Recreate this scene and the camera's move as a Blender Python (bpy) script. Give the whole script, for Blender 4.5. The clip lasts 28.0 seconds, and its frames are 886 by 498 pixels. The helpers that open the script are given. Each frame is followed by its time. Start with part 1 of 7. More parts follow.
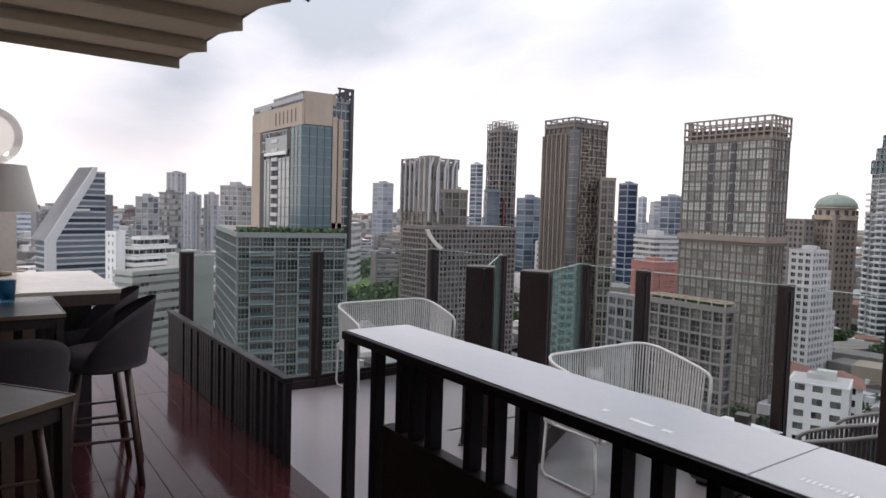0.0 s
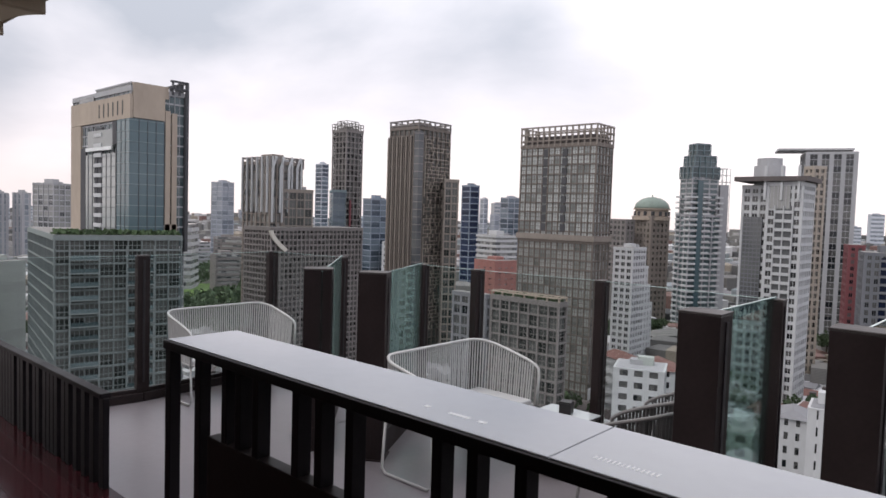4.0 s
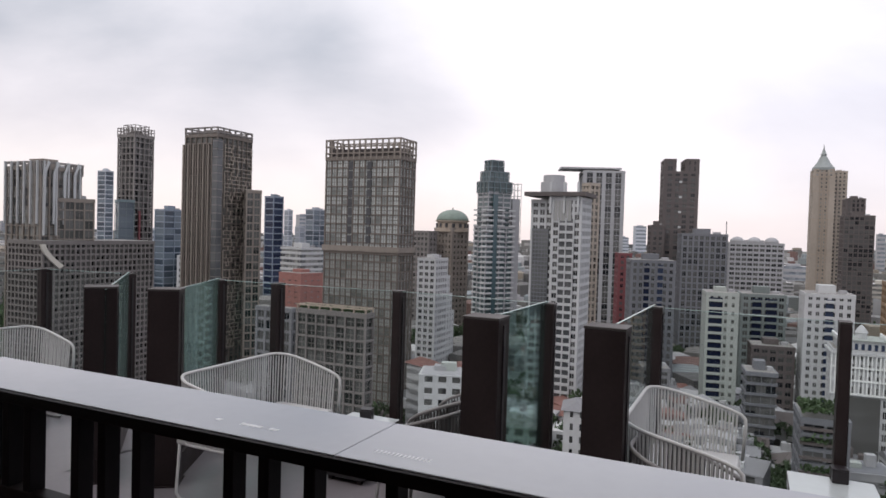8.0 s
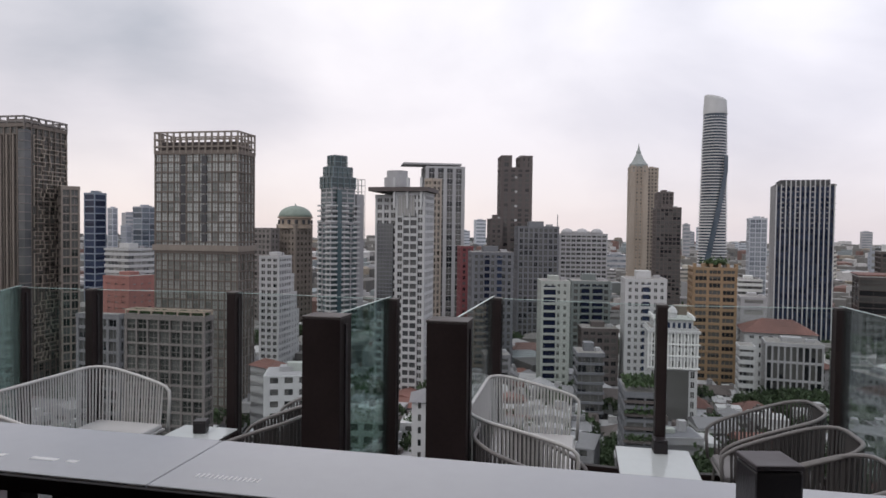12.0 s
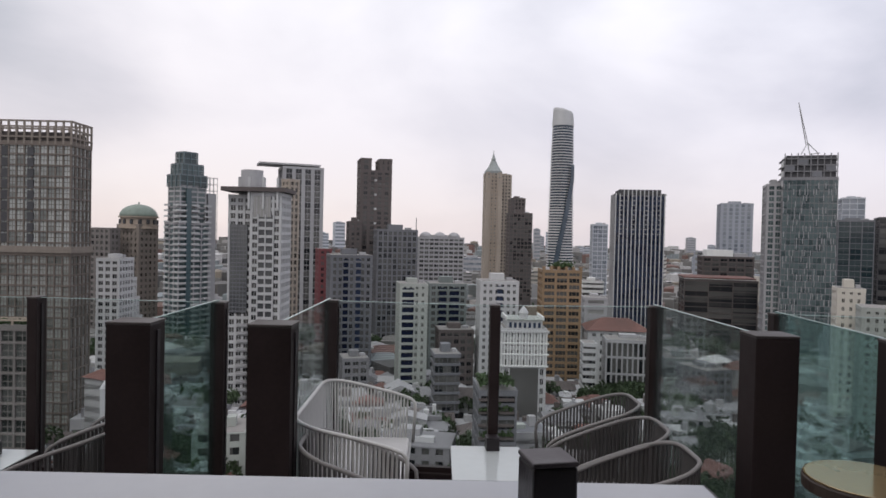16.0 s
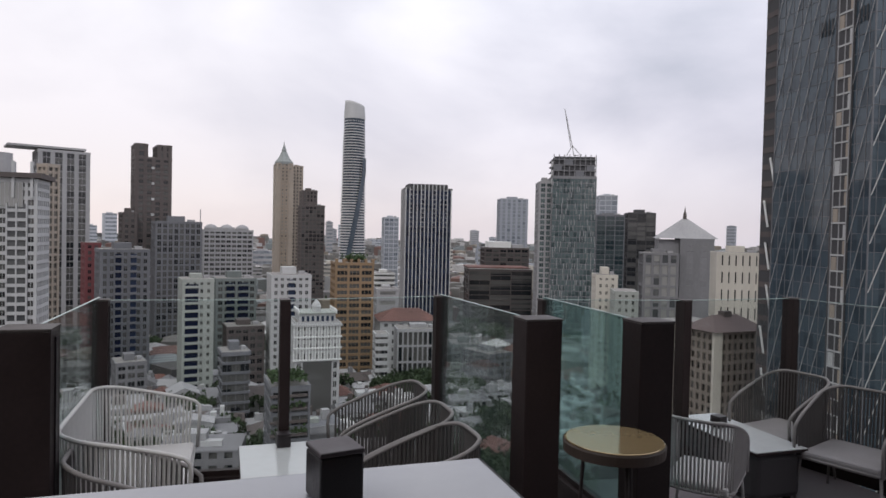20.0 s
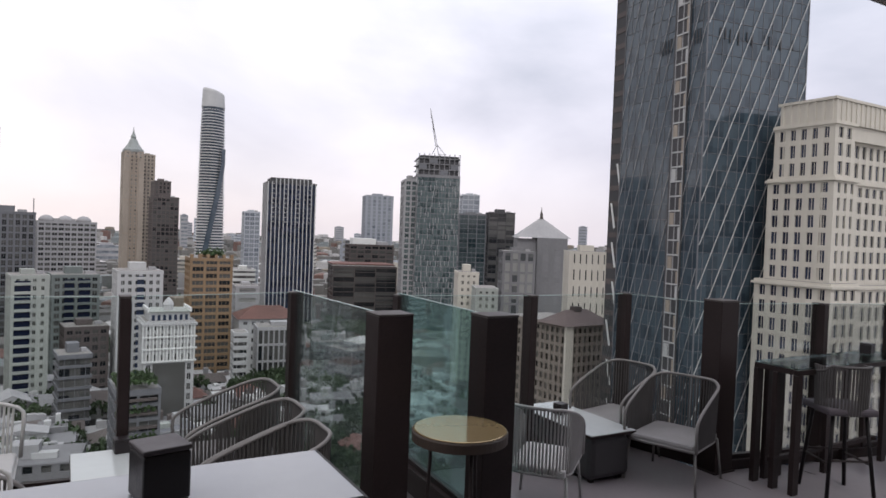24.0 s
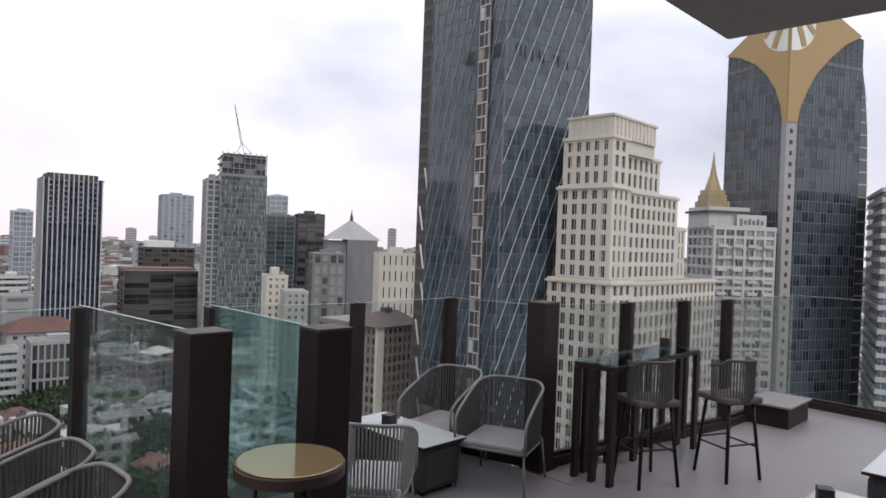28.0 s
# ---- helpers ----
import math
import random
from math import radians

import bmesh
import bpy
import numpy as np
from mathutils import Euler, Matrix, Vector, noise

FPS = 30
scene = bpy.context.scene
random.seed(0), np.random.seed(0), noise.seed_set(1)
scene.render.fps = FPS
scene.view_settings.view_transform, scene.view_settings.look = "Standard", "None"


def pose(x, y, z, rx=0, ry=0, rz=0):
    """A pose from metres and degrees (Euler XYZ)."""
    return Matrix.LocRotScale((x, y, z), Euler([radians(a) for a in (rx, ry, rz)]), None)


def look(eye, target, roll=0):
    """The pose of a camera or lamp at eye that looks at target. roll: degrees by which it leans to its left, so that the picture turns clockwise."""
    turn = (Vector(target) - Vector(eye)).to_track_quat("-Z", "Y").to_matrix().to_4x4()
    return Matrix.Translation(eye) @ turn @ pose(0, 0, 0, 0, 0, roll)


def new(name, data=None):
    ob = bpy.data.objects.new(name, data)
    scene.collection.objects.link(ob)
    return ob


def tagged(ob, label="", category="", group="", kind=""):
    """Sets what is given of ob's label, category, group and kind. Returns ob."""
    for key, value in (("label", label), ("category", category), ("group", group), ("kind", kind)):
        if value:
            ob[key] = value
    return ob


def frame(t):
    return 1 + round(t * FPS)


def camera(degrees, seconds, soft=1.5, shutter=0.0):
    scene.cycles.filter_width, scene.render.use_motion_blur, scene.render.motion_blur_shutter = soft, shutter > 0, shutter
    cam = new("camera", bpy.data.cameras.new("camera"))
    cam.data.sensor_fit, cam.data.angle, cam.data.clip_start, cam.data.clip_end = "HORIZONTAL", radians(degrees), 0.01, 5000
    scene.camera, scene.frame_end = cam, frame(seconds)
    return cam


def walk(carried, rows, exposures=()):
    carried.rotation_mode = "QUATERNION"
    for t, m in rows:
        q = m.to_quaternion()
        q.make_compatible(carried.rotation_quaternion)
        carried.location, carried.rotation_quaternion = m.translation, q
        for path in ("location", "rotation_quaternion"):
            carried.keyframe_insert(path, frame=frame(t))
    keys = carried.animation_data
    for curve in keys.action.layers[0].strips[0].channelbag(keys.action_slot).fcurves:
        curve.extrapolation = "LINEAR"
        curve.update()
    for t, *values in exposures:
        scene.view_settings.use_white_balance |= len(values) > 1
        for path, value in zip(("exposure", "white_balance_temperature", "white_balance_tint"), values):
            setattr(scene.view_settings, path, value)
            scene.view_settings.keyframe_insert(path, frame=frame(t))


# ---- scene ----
cam = camera(67.2, 28.0, soft=1.6)


PATH = [
    (0, (-0.099, 0.008, 1.597), (-1.725, 1.165, 1.475), 1.7),
    (0.5, (-0.087, 0.009, 1.601), (-1.676, 1.218, 1.479), 1.9),
    (1, (-0.091, 0.019, 1.6), (-1.635, 1.285, 1.478), 2.1),
    (1.5, (-0.086, 0.021, 1.599), (-1.58, 1.345, 1.478), 2.0),
    (2, (-0.053, 0.017, 1.603), (-1.501, 1.391, 1.483), 1.6),
    (2.5, (-0.057, 0.03, 1.601), (-1.469, 1.442, 1.482), 1.5),
    (3, (-0.049, 0.044, 1.601), (-1.429, 1.487, 1.485), 1.7),
    (3.5, (-0.052, 0.045, 1.603), (-1.404, 1.515, 1.492), 1.8),
    (5.5, (0.071, 0.102, 1.613), (-1.165, 1.672, 1.525), 1.6),
    (6, (0.065, 0.132, 1.613), (-1.148, 1.721, 1.534), 1.6),
    (6.5, (0.071, 0.106, 1.616), (-1.109, 1.72, 1.545), 1.4),
    (7, (0.093, 0.049, 1.624), (-1.003, 1.722, 1.559), 1.3),
    (7.5, (0.106, -0.008, 1.625), (-0.837, 1.755, 1.565), 1.6),
    (8, (0.106, -0.057, 1.625), (-0.738, 1.756, 1.572), 1.7),
    (8.5, (0.102, -0.026, 1.624), (-0.648, 1.827, 1.571), 1.5),
    (9, (0.099, 0.004, 1.625), (-0.56, 1.891, 1.571), 1.5),
    (9.5, (0.091, 0.017, 1.624), (-0.51, 1.924, 1.57), 1.6),
    (10, (0.093, 0.043, 1.624), (-0.516, 1.947, 1.567), 1.3),
    (10.5, (0.09, 0.05, 1.622), (-0.482, 1.965, 1.564), 1.0),
    (11, (0.089, 0.065, 1.623), (-0.431, 1.995, 1.564), 0.9),
    (11.5, (0.091, 0.065, 1.622), (-0.376, 2.009, 1.563), 0.7),
    (12, (0.099, 0.059, 1.624), (-0.307, 2.017, 1.567), 0.7),
    (12.5, (0.105, 0.068, 1.621), (-0.231, 2.039, 1.568), 0.9),
    (14.5, (0.218, 0.181, 1.609), (0.1, 2.177, 1.561), 0.8),
    (15, (0.228, 0.176, 1.609), (0.156, 2.174, 1.564), 1.0),
    (15.5, (0.258, 0.202, 1.607), (0.225, 2.202, 1.565), 1.1),
    (16, (0.263, 0.174, 1.609), (0.274, 2.174, 1.568), 1.3),
    (16.5, (0.255, 0.168, 1.613), (0.342, 2.166, 1.573), 1.1),
    (17, (0.25, 0.161, 1.613), (0.433, 2.153, 1.575), 0.9),
    (17.5, (0.252, 0.156, 1.612), (0.53, 2.136, 1.572), 0.8),
    (18, (0.256, 0.143, 1.613), (0.626, 2.107, 1.569), 1.0),
    (18.5, (0.26, 0.14, 1.615), (0.711, 2.088, 1.567), 1.3),
    (19, (0.264, 0.137, 1.614), (0.781, 2.068, 1.564), 1.2),
    (19.5, (0.27, 0.135, 1.615), (0.842, 2.051, 1.564), 1.3),
    (20, (0.273, 0.14, 1.613), (0.891, 2.041, 1.564), 1.3),
    (20.5, (0.284, 0.129, 1.611), (0.936, 2.019, 1.564), 1.4),
    (21, (0.299, 0.128, 1.611), (0.997, 2.002, 1.565), 1.6),
    (21.5, (0.308, 0.106, 1.613), (1.053, 1.962, 1.567), 1.7),
    (23.5, (0.317, 0.07, 1.61), (1.26, 1.834, 1.563), 2.6),
    (24, (0.319, 0.066, 1.612), (1.306, 1.805, 1.566), 2.2),
    (24.5, (0.316, 0.071, 1.609), (1.342, 1.787, 1.558), 1.7),
    (25, (0.369, 0.098, 1.606), (1.426, 1.794, 1.549), 1.5),
    (25.5, (0.455, 0.165, 1.597), (1.55, 1.837, 1.536), 1.5),
    (26, (0.476, 0.226, 1.6), (1.617, 1.868, 1.539), 1.4),
    (26.5, (0.402, 0.271, 1.619), (1.691, 1.8, 1.57), 1.5),
    (27, (0.331, 0.305, 1.62), (1.76, 1.704, 1.592), 1.4),
    (27.5, (0.352, 0.352, 1.617), (1.838, 1.69, 1.598), 2.0),
    (28, (0.418, 0.434, 1.623), (1.851, 1.829, 1.604), 2.1),
]
walk(cam, [(t, look(eye, goal, roll)) for t, eye, goal, roll in PATH], [(0.0, 0.42), (3.0, 0.32), (6.0, 0.2), (9.0, 0.0), (12.0, -0.12), (17.0, -0.15), (21.0, -0.1), (25.0, 0.14), (28.0, 0.25)])

# ---- light: a bright overcast sky with soft grey clouds and one wide sun ----
world = bpy.data.worlds.new("overcast_sky")
scene.world = world
world.use_nodes = True
wn, wl = world.node_tree.nodes, world.node_tree.links
wn.clear()


def wnode(kind, **values):
    n = wn.new(kind)
    for k, v in values.items():
        n.inputs[k].default_value = v
    return n


coord = wn.new("ShaderNodeTexCoord")
sky = wn.new("ShaderNodeTexSky")
sky.sky_type, sky.sun_disc = "NISHITA", False
sky.sun_elevation, sky.sun_rotation = radians(38), radians(-20)
sky_gain = wn.new("ShaderNodeVectorMath")
sky_gain.operation = "SCALE"
sky_gain.inputs["Scale"].default_value = 0.11
wl.new(sky.outputs[0], sky_gain.inputs[0])
stretch = wn.new("ShaderNodeMapping")
stretch.inputs["Scale"].default_value = (1.0, 1.0, 2.0)
stretch.inputs["Location"].default_value = (0.35, 0.1, 0.0)
wl.new(coord.outputs["Generated"], stretch.inputs["Vector"])
puffs = wnode("ShaderNodeTexNoise", Scale=2.0, Detail=7.0, Roughness=0.5, Distortion=0.25)
wl.new(stretch.outputs[0], puffs.inputs["Vector"])
ramp = wn.new("ShaderNodeValToRGB")
ramp.color_ramp.elements[0].position, ramp.color_ramp.elements[0].color = 0.40, (1.16, 1.15, 1.20, 1)
ramp.color_ramp.elements[1].position, ramp.color_ramp.elements[1].color = 0.82, (0.52, 0.56, 0.64, 1)
mid = ramp.color_ramp.elements.new(0.56)
mid.color = (0.90, 0.90, 0.975, 1)
# broad grey banks of cloud, broken up by the noise
amount = wn.new("ShaderNodeMath")
amount.operation = "MULTIPLY_ADD"
amount.inputs[1].default_value, amount.inputs[2].default_value = 0.62, 0.13
wl.new(puffs.outputs["Fac"], amount.inputs[0])
for az, el, width, weight in ((-58, 17, 13, 0.14), (-44, 16, 14, 0.12), (-30, 12, 9, 0.10), (14, 15, 12, 0.08), (29, 17, 13, 0.15), (36, 11, 7, 0.08), (45, 14, 11, 0.15), (62, 13, 13, 0.22), (76, 10, 12, 0.15), (-72, 21, 18, 0.34), (-80, 9, 9, 0.18), (8, 24, 9, 0.06)):
    a, e = radians(az), radians(el)
    dot = wn.new("ShaderNodeVectorMath")
    dot.operation = "DOT_PRODUCT"
    dot.inputs[1].default_value = (math.sin(a) * math.cos(e), math.cos(a) * math.cos(e), math.sin(e))
    wl.new(coord.outputs["Generated"], dot.inputs[0])
    lobe = wn.new("ShaderNodeMapRange")
    lobe.interpolation_type = "SMOOTHSTEP"
    lobe.inputs["From Min"].default_value, lobe.inputs["From Max"].default_value = math.cos(radians(width)), 1.0
    wl.new(dot.outputs["Value"], lobe.inputs["Value"])
    broken = wn.new("ShaderNodeMath")
    broken.operation = "MULTIPLY"
    wl.new(lobe.outputs[0], broken.inputs[0])
    wl.new(puffs.outputs["Fac"], broken.inputs[1])
    more = wn.new("ShaderNodeMath")
    more.operation = "MULTIPLY_ADD"
    more.inputs[1].default_value = weight * 2.0
    wl.new(broken.outputs[0], more.inputs[0])
    wl.new(amount.outputs[0], more.inputs[2])
    amount = more
wl.new(amount.outputs[0], ramp.inputs[0])
split = wn.new("ShaderNodeSeparateXYZ")
wl.new(coord.outputs["Generated"], split.inputs[0])
low = wn.new("ShaderNodeValToRGB")
low.color_ramp.elements[0].position, low.color_ramp.elements[0].color = 0.01, (0.83, 0.765, 0.76, 1)
low.color_ramp.elements[1].position, low.color_ramp.elements[1].color = 0.36, (1.04, 1.04, 1.05, 1)
halfway = low.color_ramp.elements.new(0.15)
halfway.color = (0.90, 0.87, 0.885, 1)
wl.new(split.outputs["Z"], low.inputs[0])
warm = wn.new("ShaderNodeMixRGB")
warm.blend_type = "MULTIPLY"
warm.inputs[0].default_value = 1.0
wl.new(ramp.outputs[0], warm.inputs[1])
wl.new(low.outputs[0], warm.inputs[2])
side = wn.new("ShaderNodeValToRGB")
side.color_ramp.elements[0].position, side.color_ramp.elements[0].color = 0.1, (1.02, 0.995, 0.96, 1)
side.color_ramp.elements[1].position, side.color_ramp.elements[1].color = 0.85, (0.985, 0.995, 1.035, 1)
across = wn.new("ShaderNodeMath")
across.operation = "MULTIPLY_ADD"
across.inputs[1].default_value = across.inputs[2].default_value = 0.5
wl.new(split.outputs["X"], across.inputs[0])
wl.new(across.outputs[0], side.inputs[0])
tinted = wn.new("ShaderNodeMixRGB")
tinted.blend_type = "MULTIPLY"
tinted.inputs[0].default_value = 1.0
wl.new(warm.outputs[0], tinted.inputs[1])
wl.new(side.outputs[0], tinted.inputs[2])
cover = wn.new("ShaderNodeMixRGB")
cover.inputs[0].default_value = 0.92
wl.new(sky_gain.outputs[0], cover.inputs[1])
wl.new(tinted.outputs[0], cover.inputs[2])
back = wnode("ShaderNodeBackground", Strength=1.0)
wl.new(cover.outputs[0], back.inputs["Color"])
wout = wn.new("ShaderNodeOutputWorld")
wl.new(back.outputs[0], wout.inputs["Surface"])

sun = new("sun", bpy.data.lights.new("sun", "SUN"))
sun.data.energy, sun.data.angle, sun.data.color = 0.7, radians(14), (1.0, 0.96, 0.9)
sun.matrix_world = look((0, 0, 50), (13, 36, 5))
scene.cycles.transparent_max_bounces = 32
# ---- materials ----
MATS = {}


def material(name, color, rough=0.6, metal=0.0, grain=0.08, size=1.5, fine=14.0, bump=0.05, spec=0.5, coat=0.0, streak=0.0):
    """A surface with broad stains and fine grain in its colour, roughness and relief."""
    if name in MATS:
        return MATS[name]
    m = MATS[name] = bpy.data.materials.new(name)
    m.use_nodes = True
    n, l = m.node_tree.nodes, m.node_tree.links
    b = n["Principled BSDF"]
    b.inputs["Metallic"].default_value = metal
    b.inputs["Specular IOR Level"].default_value = spec
    b.inputs["Coat Weight"].default_value = coat
    b.inputs["Coat Roughness"].default_value = 0.15
    tc = n.new("ShaderNodeTexCoord")
    mp = n.new("ShaderNodeMapping")
    if streak:
        mp.inputs["Scale"].default_value = (1, 1, streak)
    l.new(tc.outputs["Object"], mp.inputs[0])
    big = n.new("ShaderNodeTexNoise")
    big.inputs["Scale"].default_value, big.inputs["Detail"].default_value = size, 5
    small = n.new("ShaderNodeTexNoise")
    small.inputs["Scale"].default_value, small.inputs["Detail"].default_value = size * fine, 3
    info = n.new("ShaderNodeObjectInfo")
    for t in (big, small):
        l.new(mp.outputs[0], t.inputs["Vector"])
    add = n.new("ShaderNodeMath")
    add.operation = "MULTIPLY_ADD"
    add.inputs[1].default_value = 0.5
    l.new(small.outputs["Fac"], add.inputs[0])
    l.new(big.outputs["Fac"], add.inputs[2])
    rnd = n.new("ShaderNodeMath")
    rnd.operation = "MULTIPLY_ADD"
    rnd.inputs[1].default_value = 0.25
    l.new(info.outputs["Random"], rnd.inputs[0])
    l.new(add.outputs[0], rnd.inputs[2])
    ramp = n.new("ShaderNodeMapRange")
    ramp.inputs["From Min"].default_value, ramp.inputs["From Max"].default_value = 0.5, 1.25
    ramp.inputs["To Min"].default_value, ramp.inputs["To Max"].default_value = 1 - 2 * grain, 1 + 2 * grain
    l.new(rnd.outputs[0], ramp.inputs["Value"])
    mul = n.new("ShaderNodeVectorMath")
    mul.operation = "SCALE"
    mul.inputs[0].default_value = color
    l.new(ramp.outputs[0], mul.inputs["Scale"])
    l.new(mul.outputs[0], b.inputs["Base Color"])
    rr = n.new("ShaderNodeMapRange")
    rr.inputs["From Min"].default_value, rr.inputs["From Max"].default_value = 0.3, 0.7
    rr.inputs["To Min"].default_value, rr.inputs["To Max"].default_value = max(0.02, rough - 0.08), min(1, rough + 0.1)
    l.new(big.outputs["Fac"], rr.inputs["Value"])
    l.new(rr.outputs[0], b.inputs["Roughness"])
    if bump:
        bp = n.new("ShaderNodeBump")
        bp.inputs["Strength"].default_value, bp.inputs["Distance"].default_value = bump, 0.02
        l.new(small.outputs["Fac"], bp.inputs["Height"])
        l.new(bp.outputs[0], b.inputs["Normal"])
    return m


def window_glass(name, dark, light, share=0.3, rough=0.12, spec=0.55):
    """Facade glazing: each pane has its own depth of tint, some with blinds drawn."""
    if name in MATS:
        return MATS[name]
    m = MATS[name] = bpy.data.materials.new(name)
    m.use_nodes = True
    n, l = m.node_tree.nodes, m.node_tree.links
    b = n["Principled BSDF"]
    b.inputs["Specular IOR Level"].default_value = spec
    tc = n.new("ShaderNodeTexCoord")
    fl, fr_ = n.new("ShaderNodeVectorMath"), n.new("ShaderNodeVectorMath")
    fl.operation, fr_.operation = "FLOOR", "FRACTION"
    for v in (fl, fr_):
        l.new(tc.outputs["UV"], v.inputs[0])
    info = n.new("ShaderNodeObjectInfo")
    wh = n.new("ShaderNodeTexWhiteNoise")
    wh.noise_dimensions = "4D"
    l.new(fl.outputs[0], wh.inputs["Vector"])
    l.new(info.outputs["Random"], wh.inputs["W"])
    # a drawn blind covers each window from its head down by its own length
    parts, chance = n.new("ShaderNodeSeparateXYZ"), n.new("ShaderNodeSeparateColor")
    l.new(fr_.outputs[0], parts.inputs[0])
    l.new(wh.outputs["Color"], chance.inputs[0])
    blind = n.new("ShaderNodeMath")
    blind.operation = "GREATER_THAN"
    l.new(parts.outputs["Y"], blind.inputs[0])
    l.new(chance.outputs["Green"], blind.inputs[1])
    big = n.new("ShaderNodeTexNoise")
    big.inputs["Scale"].default_value = 0.06
    l.new(tc.outputs["Object"], big.inputs["Vector"])
    lit = n.new("ShaderNodeMath")
    lit.operation = "MULTIPLY_ADD"
    lit.inputs[1].default_value = 0.28
    l.new(blind.outputs[0], lit.inputs[0])
    l.new(wh.outputs["Value"], lit.inputs[2])
    sm = n.new("ShaderNodeMath")
    sm.operation = "MULTIPLY_ADD"
    sm.inputs[1].default_value = 0.55
    l.new(big.outputs["Fac"], sm.inputs[0])
    l.new(lit.outputs[0], sm.inputs[2])
    ramp = n.new("ShaderNodeValToRGB")
    ramp.color_ramp.elements[0].position, ramp.color_ramp.elements[0].color = 0.95 - share, (*dark, 1)
    ramp.color_ramp.elements[1].position, ramp.color_ramp.elements[1].color = 1.35, (*light, 1)
    ramp.color_ramp.elements[1].position = min(1.0, 1.3 - share * 0.5)
    l.new(sm.outputs[0], ramp.inputs[0])
    l.new(ramp.outputs[0], b.inputs["Base Color"])
    b.inputs["Roughness"].default_value = rough
    return m


def clear_glass(name, tint, film=0.0):
    if name in MATS:
        return MATS[name]
    m = MATS[name] = bpy.data.materials.new(name)
    m.use_nodes = True
    n, l = m.node_tree.nodes, m.node_tree.links
    n.remove(n["Principled BSDF"])
    tr, gl, mx, fr = (n.new("ShaderNode" + k) for k in ("BsdfTransparent", "BsdfGlossy", "MixShader", "Fresnel"))
    tr.inputs[0].default_value = (*tint, 1)
    gl.inputs["Roughness"].default_value = 0.02
    fr.inputs[0].default_value = 1.33
    sm = n.new("ShaderNodeTexNoise")
    sm.inputs["Scale"].default_value = 3.0
    sc = n.new("ShaderNodeMath")
    sc.operation = "MULTIPLY"
    l.new(fr.outputs[0], sc.inputs[0])
    mr = n.new("ShaderNodeMapRange")
    mr.inputs["To Min"].default_value, mr.inputs["To Max"].default_value = 0.45, 0.7
    l.new(sm.outputs["Fac"], mr.inputs["Value"])
    l.new(mr.outputs[0], sc.inputs[1])
    l.new(sc.outputs[0], mx.inputs[0])
    l.new(tr.outputs[0], mx.inputs[1])
    l.new(gl.outputs[0], mx.inputs[2])
    if film:
        milky, over = n.new("ShaderNodeBsdfTranslucent"), n.new("ShaderNodeMixShader")
        milky.inputs[0].default_value = (0.55, 0.72, 0.70, 1)
        over.inputs[0].default_value = film
        l.new(mx.outputs[0], over.inputs[1])
        l.new(milky.outputs[0], over.inputs[2])
        mx = over
    l.new(mx.outputs[0], n["Material Output"].inputs[0])
    return m


def foliage(name, color):
    return material(name, color, rough=0.7, grain=0.35, size=0.25, fine=9, bump=0.0, spec=0.2)


DARK = material("dark_bronze_steel", (0.0215, 0.0145, 0.0145), rough=0.5, metal=0.0, grain=0.18, size=3, bump=0.02, spec=0.22)
STEEL = material("black_steel", (0.0135, 0.011, 0.0125), rough=0.45, grain=0.15, size=3, bump=0.02, spec=0.15)
DARKTOP = material("paler_bronze_cap", (0.05, 0.042, 0.04), rough=0.55, grain=0.2, size=6, bump=0.03, spec=0.35)
STOOLWOOD = material("brown_stool_wood", (0.06, 0.034, 0.027), rough=0.4, grain=0.2, size=4, streak=0.2, bump=0.05)
UNSEENWALL = material("unseen_dark_wall", (0.05, 0.045, 0.042), rough=0.5, grain=0.15, size=0.8, bump=0.04)
RAILGLASS = clear_glass("green_tinted_glass", (0.945, 0.965, 0.962))
SIDEGLASS = clear_glass("thick_green_glass", (0.72, 0.89, 0.87), 0.045)
DEEPGLASS = clear_glass("thick_dark_green_glass", (0.73, 0.86, 0.845), 0.012)
GREYGLASS = clear_glass("thick_grey_glass", (0.90, 0.935, 0.935), 0.015)
ROPE = material("white_rope", (0.50, 0.49, 0.48), rough=0.6, grain=0.05, size=8, bump=0.05)
GREYROPE = material("grey_rope", (0.18, 0.17, 0.168), rough=0.65, grain=0.1, size=8, bump=0.05)
DARKROPE = material("dark_grey_rope", (0.065, 0.06, 0.06), rough=0.65, grain=0.12, size=8)
PALEROPE = material("pale_grey_rope", (0.30, 0.29, 0.285), rough=0.6, grain=0.08, size=8, bump=0.05)
CUSHION = material("grey_cushion", (0.22, 0.21, 0.215), rough=0.9, grain=0.08, size=6, fine=30, bump=0.2)
CHARCOAL = material("charcoal_weave", (0.04, 0.037, 0.04), rough=0.7, grain=0.12, size=8, fine=20, bump=0.15)
PALECUSHION = material("pale_cushion", (0.46, 0.45, 0.45), rough=0.9, grain=0.06, size=6, fine=30, bump=0.2)
TABLEGLASS = material("white_backed_glass", (0.46, 0.48, 0.485), rough=0.1, grain=0.03, size=1.2, bump=0.0, spec=0.5)
COUNTERTOP = material("frosted_white_glass", (0.39, 0.405, 0.435), rough=0.07, grain=0.03, size=1.2, bump=0.0, spec=1.0)
PAVER = material("grey_porcelain_floor", (0.195, 0.174, 0.185), rough=0.36, grain=0.05, size=0.8, fine=22, bump=0.03, spec=0.35)
JOINT = material("grey_joint", (0.24, 0.218, 0.23), rough=0.7)
DECK = material("wet_red_deck_board", (0.046, 0.0135, 0.0165), rough=0.11, grain=0.3, size=1.1, fine=12, bump=0.05, spec=0.13)
